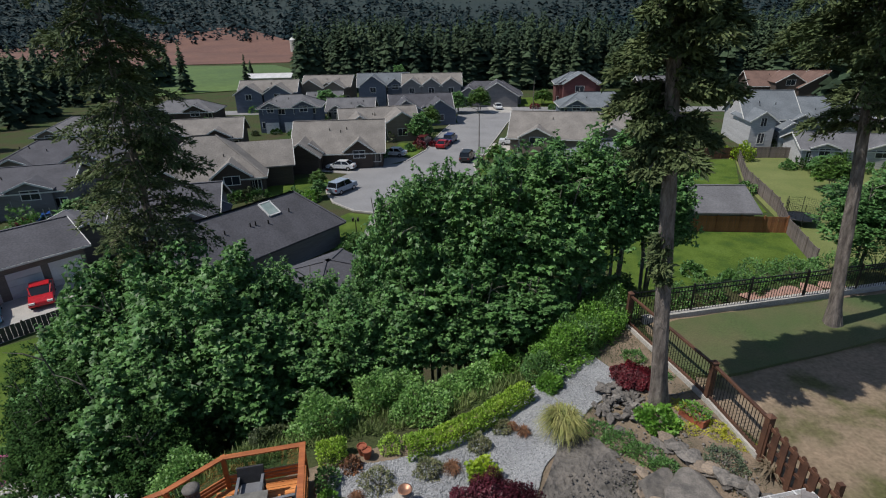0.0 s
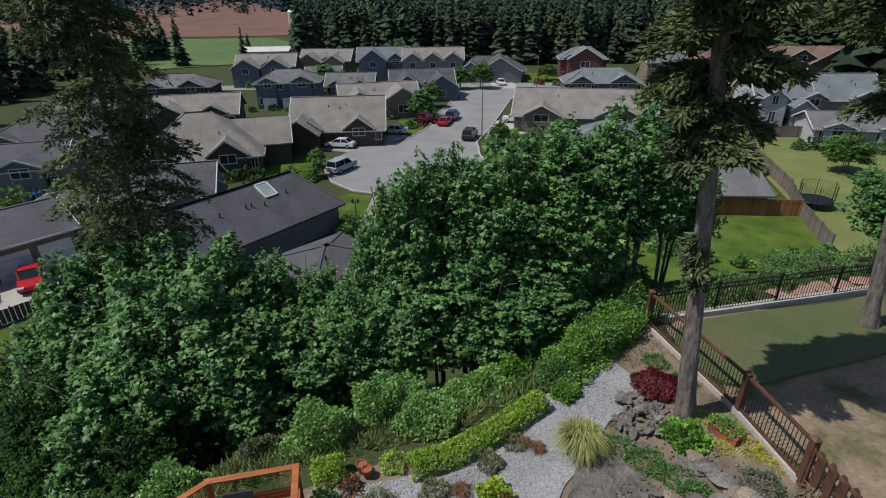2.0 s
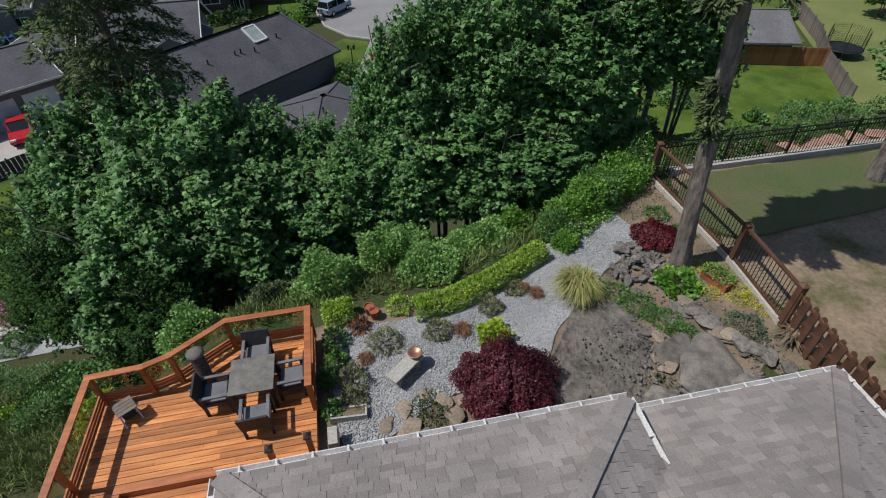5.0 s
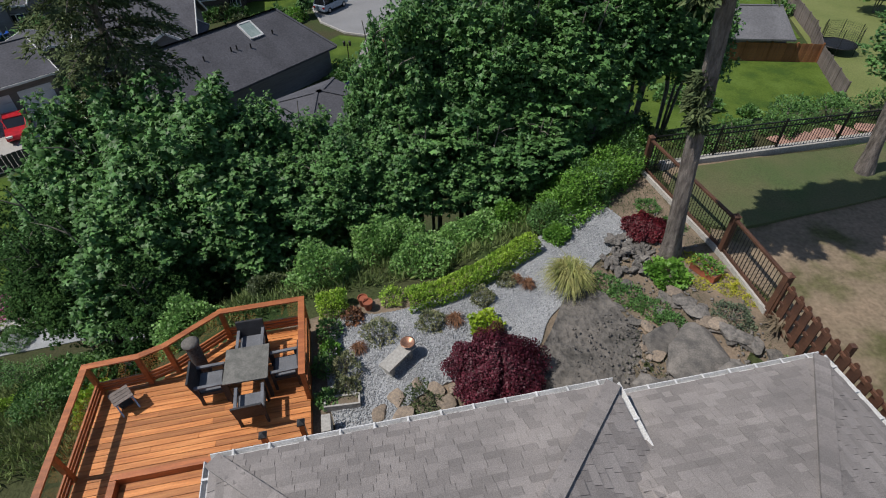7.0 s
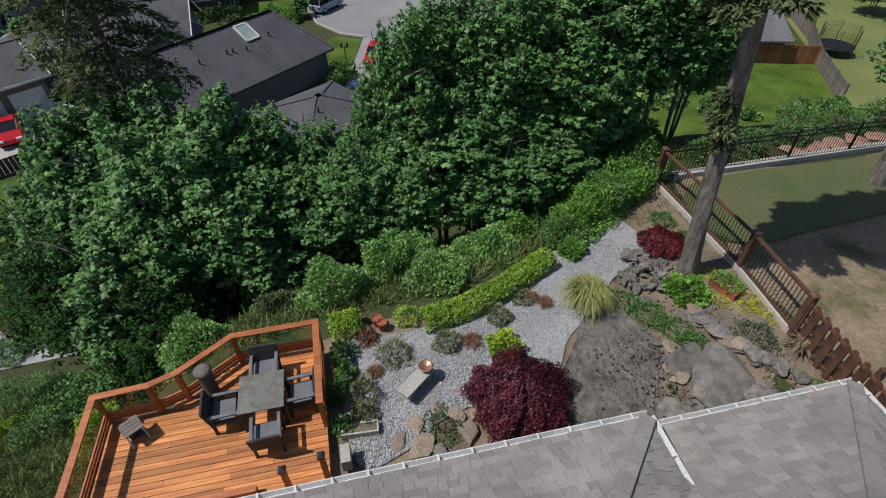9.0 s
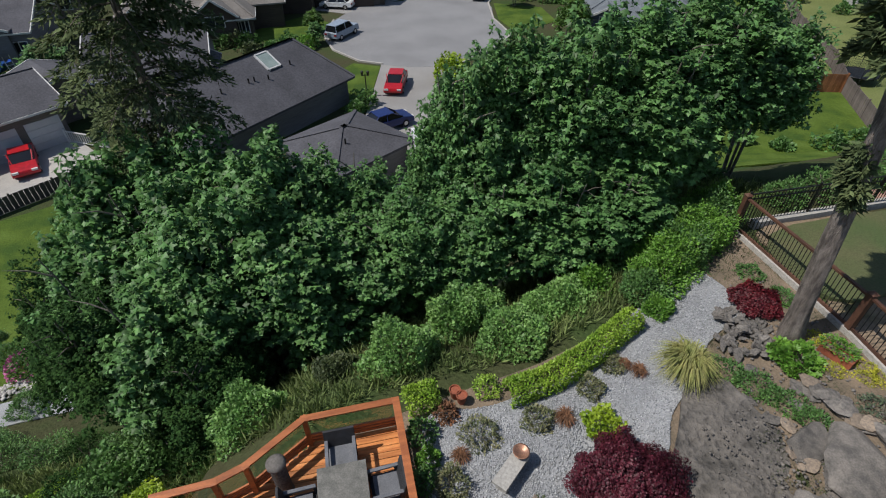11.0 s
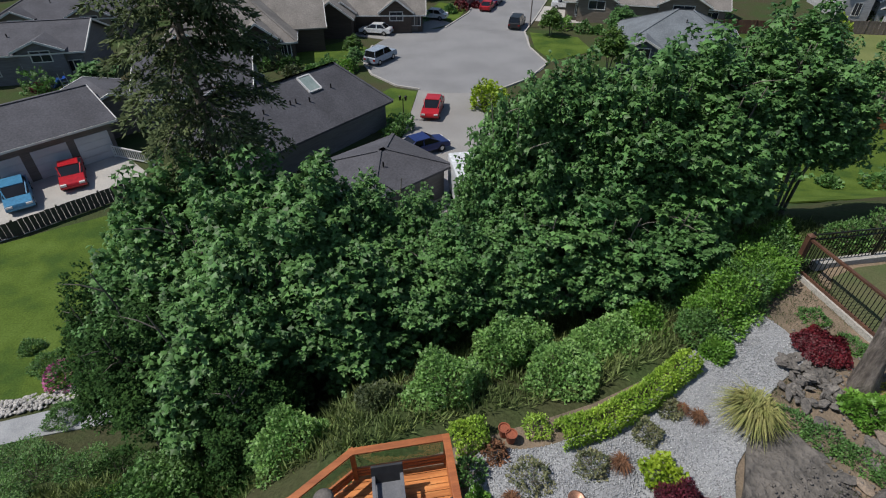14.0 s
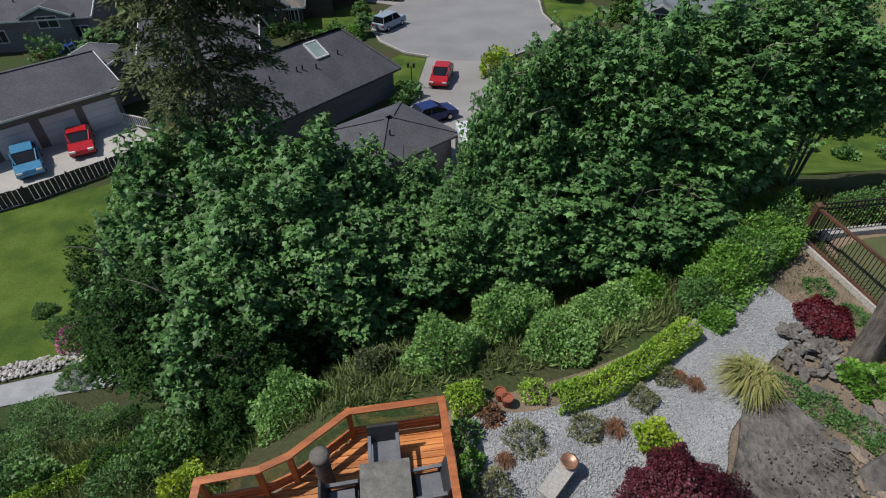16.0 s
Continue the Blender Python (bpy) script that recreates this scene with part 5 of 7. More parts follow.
# ---- cars ----
def car(x, y, rz, material, label, kind="sedan", z=-8.94):
    t = thing("car", x, y, z, rz, label, "car")
    L, W = (4.6, 1.8) if kind != "van" else (4.9, 1.9)
    if kind == "suv":
        prof = [(-2.3, 0.35), (-2.3, 0.95), (-2.2, 1.05), (2.2, 1.05), (2.3, 0.7), (2.3, 0.35)]
        cab = [(-2.2, 1.05), (-2.0, 1.72), (0.5, 1.75), (1.25, 1.05)]
    elif kind == "coupe":
        prof = [(-2.2, 0.32), (-2.2, 0.8), (-2.0, 0.9), (1.0, 0.88), (2.15, 0.7), (2.25, 0.5), (2.2, 0.32)]
        cab = [(-1.9, 0.9), (-0.9, 1.32), (0.1, 1.32), (1.0, 0.88)]
    else:
        prof = [(-2.3, 0.35), (-2.3, 0.85), (-2.1, 0.97), (1.2, 0.95), (2.2, 0.78), (2.3, 0.55), (2.28, 0.35)]
        cab = [(-1.7, 0.96), (-1.05, 1.45), (0.35, 1.46), (1.25, 0.95)]
    def extrude(pts, w0, w1, zmid):
        g = Geo()
        n = len(pts)
        wd = [w0 if zz <= zmid + 0.02 else w1 for _, zz in pts]
        g.add([(px, -wd[i], pz) for i, (px, pz) in enumerate(pts)] + [(px, wd[i], pz) for i, (px, pz) in enumerate(pts)], [tuple(range(n)), tuple(reversed(range(n, 2 * n)))] + [(i, i + n, (i + 1) % n + n, (i + 1) % n) for i in range(n)])
        return g
    body = part("body", extrude(prof, W / 2, W / 2 - 0.04, 0.6), material, t, bevel=0.06)
    part("glasshouse", extrude(cab, W / 2 - 0.08, W / 2 - 0.24, cab[0][1]), CARGLASS, t)
    top = [p for p in cab[1:3]]
    g = Geo().box(top[0][0] - 0.05, -W / 2 + 0.2, top[0][1] - 0.02, top[1][0] + 0.05, W / 2 - 0.2, top[0][1] + 0.045)
    part("roof_panel", g, material, t, bevel=0.02)
    g = Geo()
    for s in (-1, 1):
        for a, b in zip(cab, cab[1:]):
            if abs(a[1] - b[1]) > 0.1:
                g.bar((a[0], s * (W / 2 - 0.09), a[1]), (b[0], s * (W / 2 - 0.25), b[1]), 0.07, 0.07)
        g.bar((-0.35, s * (W / 2 - 0.07), cab[0][1]), (-0.3, s * (W / 2 - 0.23), cab[1][1]), 0.08, 0.05)
    for i in range(0, len(g.v), 8):
        one = Geo()
        one.v, one.f = g.v[i:i + 8], g.f[:6]
        part("pillar", one, material, t)
    for wx in (-1.4, 1.4):
        for s in (-1, 1):
            wheel = part("wheel", Geo().tube([(wx, s * (W / 2 - 0.2), 0.33), (wx, s * (W / 2 + 0.01), 0.33)], [0.33, 0.33], 18), TYRE, t)
            part("rim", Geo().tube([(wx, s * (W / 2 - 0.02), 0.33), (wx, s * (W / 2 + 0.02), 0.33)], [0.2, 0.18], 14), CHROME, wheel)
    t.scale = (0.93, 0.93, 0.93)
    for s in (-1, 1):
        part("headlight", Geo().box(2.12, s * 0.62 - 0.2, 0.6, 2.31, s * 0.62 + 0.2, 0.74), TRIMW, t)
        part("taillight", Geo().box(-2.34, s * 0.7 - 0.15, 0.68, -2.2, s * 0.7 + 0.15, 0.86), mat("red lamp", (0.3, 0.01, 0.01), (0.2, 0.01, 0.01), 3, 0.2, 0.0), t)
    return t


C_RED, C_BLUE, C_SKY, C_WHITE, C_BLACK, C_SILVER, C_WINE = paint("red car paint", (0.42, 0.012, 0.018)), paint("dark blue car paint", (0.015, 0.03, 0.13)), paint("light blue car paint", (0.06, 0.22, 0.38)), paint("white car paint", (0.62, 0.64, 0.66)), paint("black car paint", (0.015, 0.017, 0.02)), paint("silver blue paint", (0.28, 0.34, 0.42)), paint("wine car paint", (0.10, 0.012, 0.02))
car(-6.3, 50.4, -95, C_RED, "red sedan parked on the concrete drive")
car(-6.6, 42.4, 35, C_BLUE, "dark blue sedan parked beside the garage wing")
car(-32.0, 36.7, -55, C_RED, "red coupe parked before the garages", "coupe")
car(-34.0, 33.7, -50, C_SKY, "light blue sedan parked before the garages")
car(-13.2, 65.0, 62, C_SILVER, "silver-blue station wagon parked at the kerb", "suv")
car(-15.4, 76.2, 170, C_WHITE, "white sedan parked on a driveway")
car(-8.4, 84.4, 165, C_WHITE, "white sedan parked on a driveway")
car(3.4, 80.6, 75, C_BLACK, "black car parked at the kerb", "suv")
car(-0.4, 90.5, 75, C_RED, "red car parked at the kerb", "coupe")
car(0.9, 94.5, 75, C_BLUE, "dark blue car parked at the kerb", "suv")
car(-3.8, 93.0, 75, C_WINE, "wine-red pickup parked on a drive", "suv")
car(11.5, 91.5, 170, C_WHITE, "white car parked on a drive", "suv")
car(13.0, 133.0, -85, C_WHITE, "white car before the far garage", "sedan")
car(-2.9, 38.6, -80, C_BLUE, "dark blue car parked below the trees", "sedan")


def camper(x, y, rz):
    t = thing("camper_van", x, y, -8.94, rz, "white camper van parked on the drive below the trees", "van")
    part("body", Geo().box(-3.2, -1.15, 0.5, 2.2, 1.15, 2.95), C_WHITE, t, bevel=0.15)
    part("cab", Geo().box(2.2, -1.0, 0.5, 3.3, 1.0, 1.9), C_WHITE, t, bevel=0.12)
    part("windscreen", Geo().box(2.6, -0.85, 1.25, 3.33, 0.85, 1.8), CARGLASS, t)
    part("roof_vent", Geo().box(-1.2, -0.35, 2.95, -0.5, 0.35, 3.1), TRIMW, t)
    for wx in (-2.0, 2.4):
        for s in (-1, 1):
            part("wheel", Geo().tube([(wx, s * 0.9, 0.38), (wx, s * 1.13, 0.38)], [0.38, 0.38], 16), TYRE, t)


camper(-2.6, 33.6, -78)

# ---- fences on the plain ----
def board_fence(name, pts, h, material, label, z=-9.0):
    f = thing(name, 0, 0, 0, 0, label, "fence")
    for a, b in zip(pts, pts[1:]):
        A, B = Vector((*a, z)), Vector((*b, z))
        ang = math.degrees(math.atan2(B.y - A.y, B.x - A.x))
        ln = (B - A).length
        n = max(1, round(ln / 2.4))
        m = max(1, round(ln / 0.3))
        bw = ln / m
        bm_ = mesh_of("board", Geo().box(-bw / 2 + 0.008, -0.012, 0.05, bw / 2 - 0.008, 0.014, h), material)
        for k in range(m):
            c = A.lerp(B, (k + 0.5) / m)
            p = part("board", bm_, None, f)
            p.matrix_basis = pose(c.x, c.y, c.z + random.uniform(-0.02, 0.02), random.uniform(-1, 1), 0, ang) @ pose(0, 0.012 * (k % 2), 0)
        for k in range(n + 1):
            c = A.lerp(B, k / n)
            p = part("post", Geo().box(-0.06, -0.06, -0.2, 0.06, 0.06, h + 0.1), material, f)
            p.matrix_basis = pose(c.x, c.y, c.z, 0, 0, ang)
    return f


board_fence("cedar_fence", [(22.5, 49.2), (33.4, 48.2)], 1.8, ORANGEWOOD, "orange cedar board fence across the lawn")
board_fence("lot_fence", [(31.3, 40.5), (33.5, 48.3), (36.2, 54.5), (39.2, 67), (44.5, 79.5)], 1.7, GREYWOOD, "weathered board fence along the lot line")
board_fence("back_fence", [(44.5, 79.6), (60, 77.5)], 1.7, GREYWOOD, "weathered board fence behind the white house")
board_fence("rear_fence", [(29.5, 79.0), (37, 78.6), (44.3, 79.3)], 1.7, mat("red brown fence boards", (0.16, 0.075, 0.05), (0.10, 0.05, 0.035), 1, 0.85, 0.2), "red-brown board fence across the back lots")
board_fence("garage_fence", [(-60, 8), (-31.2, 29.6), (-26.2, 35.2)], 1.1, mat("dark fence boards", (0.09, 0.08, 0.075), (0.06, 0.055, 0.05), 1, 0.8, 0.2), "dark low fence along the garage forecourt")

# ---- rock garden ----
def rock_mesh(seed, sx, sy, sz, sub=3):
    bm = bmesh.new()
    bmesh.ops.create_icosphere(bm, subdivisions=sub, radius=1.0)
    rk = random.Random(seed * 31)
    off = Vector((seed * 3.1, seed * 1.7, seed * 0.9))
    cuts = []
    for i in range(13):
        d = Vector((rk.gauss(0, 1), rk.gauss(0, 1), rk.gauss(0, 1))).normalized()
        cuts.append((d, rk.uniform(0.55, 0.85)))
    for v in bm.verts:
        c = v.co.copy() * (1 + 0.15 * noise.noise(v.co * 1.3 + off))
        for d, h in cuts:
            q = c.dot(d)
            if q > h:
                c -= d * (q - h)
        c += c.normalized() * 0.05 * noise.noise(c * 4 + off)
        v.co = Vector((c.x * sx, c.y * sy, c.z * sz)) * 1.25
    me = bpy.data.meshes.new("rock")
    bm.to_mesh(me)
    bm.free()
    return me


ROCKS = []
for k in range(6):
    me = rock_mesh(k + 1, 1.0, 0.72, 0.36)
    me.materials.append(STONE if k < 4 else TANSTONE)
    ROCKS.append(me)


def boulder(x, y, r, k, rz, label="grey weathered boulder in the rock garden", sink=0.15):
    ob = new("boulder", ROCKS[k % 6])
    ob.matrix_basis = pose(x, y, float(land(x, y)) + 0.07 + r * (0.2 - sink), random.uniform(-8, 8), random.uniform(-8, 8), rz)
    ob.scale = (r * 0.85, r * 0.85, r * random.uniform(0.6, 0.9))
    return tagged(ob, label, "rock", "boulders of the rock garden")


rr = random.Random(4)
for x, y, r, k in ((5.9, 8.7, 1.05, 0), (5.2, 9.35, 0.6, 2), (4.6, 8.0, 0.55, 1), (6.55, 8.3, 0.55, 3), (4.15, 10.95, 0.2, 0), (4.45, 10.5, 0.24, 1), (4.75, 10.0, 0.24, 2), (5.05, 9.8, 0.2, 5), (5.45, 10.3, 0.2, 0), (5.7, 10.75, 0.22, 2), (5.0, 8.9, 0.24, 5), (4.8, 9.2, 0.18, 4), (7.4, 8.3, 0.26, 2), (7.7, 8.6, 0.2, 4), (6.6, 10.35, 0.2, 3), (4.95, 11.3, 0.2, 3)):
    boulder(x, y, r, k, rr.uniform(0, 360))
for x, y, r, k in ((-1.05, 7.95, 0.3, 4), (-0.15, 8.1, 0.28, 5), (0.1, 7.75, 0.34, 4), (-1.4, 7.6, 0.24, 5), (-0.6, 8.35, 0.2, 4), (-0.9, 7.45, 0.34, 5), (0.25, 8.2, 0.22, 4), (-0.5, 7.35, 0.25, 2)):
    boulder(x, y, r, k, rr.uniform(0, 360), "tan sandstone block edging the gravel")

for k in range(22):
    q = k % 11 / 10
    x, y = float(np.interp(q, [0, 0.5, 0.85, 1], [5.95, 6.5, 7.2, 7.55])), float(np.interp(q, [0, 0.5, 0.85, 1], [10.8, 9.8, 9.2, 8.75]))
    o = boulder(x + rr.uniform(-0.06, 0.06), y + rr.uniform(-0.06, 0.06), rr.uniform(0.24, 0.34), k, rr.uniform(0, 360), "flat grey stone of the low dry-stone edging")
    o.location.z += 0.11 * (k // 11)
pile = thing("stone_pile", 5.2, 12.4, float(land(5.2, 12.4)), 0, "heap of broken grey stones beside the fir", "stones")
for k in range(95):
    a, q = rr.uniform(0, 6.283), rr.uniform(0, 1) ** 0.6
    px, py = 0.75 * q * math.cos(a), 0.85 * q * math.sin(a)
    o = part("stone", ROCKS[k % 4], None, pile)
    s = rr.uniform(0.06, 0.15)
    o.matrix_basis = pose(px, py, 0.1 + 0.16 * (1 - q) * rr.uniform(0.5, 1.2), rr.uniform(-40, 40), rr.uniform(-40, 40), rr.uniform(0, 360)) @ Matrix.Diagonal((s * 1.3, s, s, 1))


def scatter_stones(name, poly, n, smin, smax, material, label, lift, seed):
    """Loose small stones strewn over a patch, as one mesh."""
    rng = np.random.default_rng(seed)
    P = np.array(poly)
    q = rng.uniform(P.min(0), P.max(0), (n * 3, 2))
    q = q[inside(poly, q[:, 0], q[:, 1])][:n]
    n = len(q)
    oct_ = np.array([(1, 0, 0), (-1, 0, 0), (0, 1, 0), (0, -1, 0), (0, 0, 0.7), (0, 0, -0.7)], float)
    f = np.array([(0, 2, 4), (2, 1, 4), (1, 3, 4), (3, 0, 4), (2, 0, 5), (1, 2, 5), (3, 1, 5), (0, 3, 5)])
    s = rng.uniform(smin, smax, (n, 1, 1)) * rng.uniform(0.6, 1.3, (n, 6, 3))
    a = rng.uniform(0, 6.283, n)
    v = oct_[None] * s
    c, sn = np.cos(a)[:, None], np.sin(a)[:, None]
    v = np.stack([v[..., 0] * c - v[..., 1] * sn, v[..., 0] * sn + v[..., 1] * c, v[..., 2]], 2)
    zz = np.array([float(land(x, y)) for x, y in q])
    v = v + np.stack([q[:, 0], q[:, 1], zz + lift], 1)[:, None, :]
    ff = (np.arange(n)[:, None, None] * 6 + f[None]).reshape(-1, 3)
    return tagged(part(name, (v.reshape(-1, 3), ff), material), label, "stones", kind="stuff")


GRAVEL_POLY = smooth_ring([(-2.9, 10.2), (-1.3, 10.6), (0.6, 11.4), (2.2, 12.8), (3.4, 14.0), (4.8, 15.0), (5.6, 13.4), (4.3, 12.2), (3.6, 11.2), (2.7, 10.2), (2.3, 9.3), (1.4, 8.8), (-0.3, 8.2), (-1.2, 7.4), (-2.3, 7.2)])
scatter_stones("gravel_stones", GRAVEL_POLY, 20000, 0.012, 0.027, PEBBLE, "loose pale grey gravel stones", 0.085, 11)
scatter_stones("soil_stones", [(4, 6.5), (8, 7), (7.6, 12), (6.3, 15), (4.4, 12.6), (4.2, 9.5)], 900, 0.02, 0.06, STONE, "small loose stones on the soil", 0.06, 12)
scatter_stones("rock_chips", [(3.0, 7.0), (6.4, 7.4), (6.2, 9.0), (4.4, 10.4), (3.2, 10.2)], 500, 0.012, 0.045, STONE, "loose chips and gravel lying on the bedrock", 0.14, 14)
scatter_stones("river_stones", [(-27, 16.0), (-20, 18.6), (-16.5, 18.9), (-16.5, 18.2), (-20, 17.7), (-27, 14.9)], 1500, 0.06, 0.15, mat("pale river stone", (0.5, 0.48, 0.46), (0.3, 0.29, 0.28), 8, 0.8, 0.2, vary=0.3, island=True), "pale rounded river stones edging the path", 0.08, 13)
sheet("gravel_path", [(-30, 13.6), (-20, 17.4), (-16, 18.0), (-14, 17.6), (-14, 16.6), (-17, 16.8), (-20, 15.9), (-30, 12.1)], GRAVEL, 0.06, "grey gravel path below the slope", "path", 1.0)

# hedges
hedge("box_hedge", [(-0.95, 10.75), (0.2, 11.2), (1.35, 11.95), (2.05, 12.55), (2.65, 13.0)], 0.58, 0.55, HEDGE, 21, 2600, 0.07, "clipped lime-green box hedge curving along the gravel")
hedge("box_hedge", [(-3.3, 10.6), (-2.55, 10.85)], 0.6, 0.58, HEDGE, 22, 2600, 0.07, "short clipped lime-green box hedge beside the deck")
for k, (x, y, r, h) in enumerate(((3.25, 14.1, 0.6, 0.8), (3.75, 14.5, 0.75, 1.0), (4.25, 15.0, 0.8, 1.15), (4.8, 15.5, 0.85, 1.2), (5.3, 16.0, 0.85, 1.25), (5.8, 16.5, 0.85, 1.2), (6.25, 17.1, 0.8, 1.2), (6.7, 17.8, 0.8, 1.1), (4.3, 16.0, 0.9, 1.2), (5.3, 17.0, 0.9, 1.2), (3.4, 13.4, 0.4, 0.45))):
    shrub("privet_bush", x, y, r, h, BRIGHT if k % 3 else SHRUB, 130 + k, 3000, 0.085, "loose green privet bush on the terrace edge", z=float(land(x, y)) - 0.05)
hedge("ivy_hedge", [(-14.6, 8.7), (-14.0, 10.2), (-13.3, 11.9)], 0.6, 0.5, HEDGE, 24, 1500, 0.07, "leafy bank of ivy on the slope")

# garden plants
def japanese_maple(x, y, r, h, material, seed, n, label):
    """A weeping dome of fine threads."""
    rng = np.random.default_rng(seed)
    t = thing("japanese_maple", x, y, float(land(x, y)) + 0.05, 0, label, "shrub")
    u, a = rng.uniform(0, 1, n), rng.uniform(0, 6.283, n)
    th = np.arccos(1 - u * 0.95)
    lump = 1 + 0.10 * np.sin(a * 5 + seed) + 0.07 * np.sin(a * 11 + th * 4)
    k = rng.uniform(0.72, 1.04, n) * lump
    p = np.stack([np.sin(th) * np.cos(a) * r * k, np.sin(th) * np.sin(a) * r * k, np.cos(th) ** 0.8 * h * k + 0.08], 1)
    d = np.stack([np.cos(a) * 0.8, np.sin(a) * 0.8, -0.3 - np.sin(th) * 0.9], 1) + rng.normal(size=(n, 3)) * 0.3
    part("foliage", leaves(p, d, rng.uniform(0.032, 0.065, n), rng, True, 0.15), material, t)
    g = Geo()
    for k in range(7):
        b = k * 0.9
        g.tube([(0, 0, -0.05), (0.15 * math.cos(b), 0.15 * math.sin(b), h * 0.5), (r * 0.6 * math.cos(b), r * 0.6 * math.sin(b), h * 0.75)], [0.04, 0.03, 0.01], 6)
    part("branches", g, THINBARK, t)


japanese_maple(1.25, 8.45, 1.12, 0.95, MAROON, 31, 26000, "weeping maroon Japanese maple dome on the gravel")
japanese_maple(5.95, 13.4, 0.62, 0.4, CRIMSON, 32, 9000, "low crimson Japanese maple beside the fir")
blades("grass_tussock", 3.35, 11.35, 0.8, 0.8, STRAW, 33, 900, "large tussock of pale arching grass", 0.012)
blades("spiky_plant", 8.0, 9.55, 0.42, 0.35, mat("bronze blades", (0.20, 0.15, 0.10), (0.10, 0.08, 0.05), 3, 0.7, 0.0, vary=0.3, island=True), 34, 90, "spiky bronze cordyline by the fence", 0.022)
for k, (x, y, r) in enumerate(((-2.07, 9.35, 0.26), (0.3, 10.2, 0.3), (2.3, 11.4, 0.26), (2.0, 11.6, 0.2))):
    blades("rust_grass", x, y, r, 0.26, RUST, 40 + k, 260, "small rust-brown tuft of sedge in gravel", 0.008)
for k, (x, y, r, h) in enumerate(((-1.6, 9.85, 0.42, 0.36), (-0.3, 10.15, 0.36, 0.34), (1.05, 10.95, 0.32, 0.32), (1.75, 11.6, 0.28, 0.28), (-2.3, 8.75, 0.34, 0.6), (-2.2, 8.2, 0.3, 0.4))):
    shrub("variegated_shrub", x, y, r, h, VARIEG, 50 + k, 900, 0.06, "low shrub with cream-variegated leaves in gravel")
shrub("lime_bush", 1.05, 9.95, 0.4, 0.5, LIME, 60, 700, 0.09, "bright lime-green leafy bush on gravel", lobes=True)
shrub("green_bush", -1.4, 11.05, 0.3, 0.45, HEDGE, 61, 700, 0.06, "small round green bush at the hedge's end")
shrub("green_perennial", 6.05, 11.5, 0.5, 0.42, BRIGHT, 62, 900, 0.11, "bright green broad-leaved perennial by the stones", lobes=True)
shrub("lavender", 7.15, 9.95, 0.48, 0.34, mat("grey green leaves", (0.13, 0.17, 0.10), (0.07, 0.10, 0.06), 3, 0.7, 0.0, vary=0.4, leaf=0.15, island=True), 63, 1000, 0.06, "grey-green lavender mound among rocks")
for k, (x, y, r, sx) in enumerate(((4.4, 11.3, 0.4, 1.3), (4.9, 10.85, 0.42, 1.3), (5.3, 10.4, 0.4, 1.4), (5.65, 9.9, 0.34, 1.3), (-0.45, 7.95, 0.4, 1.2), (8.2, 8.2, 0.4, 1.4), (6.8, 13.6, 0.4, 1.0), (6.4, 14.6, 0.4, 1.0))):
    shrub("creeping_juniper", x, y, r, 0.16, SHRUB if k != 4 else OLIVE, 70 + k, 900, 0.06, "low creeping green ground cover among rocks", sx=sx, rz=-40)
for k, (x, y) in enumerate(((6.95, 12.2), (7.05, 11.9), (7.3, 11.5), (7.55, 11.2), (7.75, 10.9), (7.9, 10.5), (6.9, 11.2), (7.45, 10.9))):
    shrub("yellow_sedum", x, y, 0.26, 0.10, SEDUM, 80 + k, 500, 0.04, "mat of yellow flowering sedum", category="ground cover")
for k, (x, y, m_, r, h) in enumerate(((-2.75, 9.3, BRIGHT, 0.24, 0.4), (-2.85, 8.8, SHRUB, 0.26, 0.5), (-2.62, 7.95, SHRUB, 0.24, 0.36), (-2.9, 9.9, SHRUB, 0.3, 0.5), (-2.35, 10.4, RUST, 0.25, 0.3))):
    shrub("border_plant", x, y, r, h, m_, 90 + k, 500, 0.08, "leafy border plant beside the deck")


def trough(x, y, rz, material, w, d, h, label):
    t = thing("planter", x, y, float(land(x, y)) + 0.05, rz, label, "planter")
    g = Geo()
    g.box(-w / 2, -d / 2, 0, w / 2, d / 2, 0.04)
    for a in ((-w / 2, -d / 2, w / 2, -d / 2 + 0.04), (-w / 2, d / 2 - 0.04, w / 2, d / 2), (-w / 2, -d / 2 + 0.04, -w / 2 + 0.04, d / 2 - 0.04), (w / 2 - 0.04, -d / 2 + 0.04, w / 2, d / 2 - 0.04)):
        g.box(a[0], a[1], 0.04, a[2], a[3], h)
    part("box", g, material, t)
    part("soil", Geo().box(-w / 2 + 0.045, -d / 2 + 0.045, 0.045, w / 2 - 0.045, d / 2 - 0.045, h - 0.04), SOIL, t)


trough(7.05, 11.55, -58, TERRA, 0.75, 0.3, 0.22, "terracotta trough planted with green leaves")
shrub("trough_plant", 7.1, 11.65, 0.3, 0.2, BRIGHT, 99, 500, 0.07, "green leaves growing in the trough", z=float(land(7.1, 11.65)) + 0.24, sx=1.3, rz=-58)
trough(-2.25, 7.85, 8, CONC, 0.8, 0.28, 0.2, "pale concrete trough on the gravel")
box_post = tagged(part("stone_block", Geo().box(-0.1, -0.2, -0.1, 0.1, 0.2, 0.28), CONC, bevel=0.01), "pale concrete block beside the deck", "block")
box_post.matrix_basis = pose(-2.45, 7.15, 0.05, 0, 0, 12)


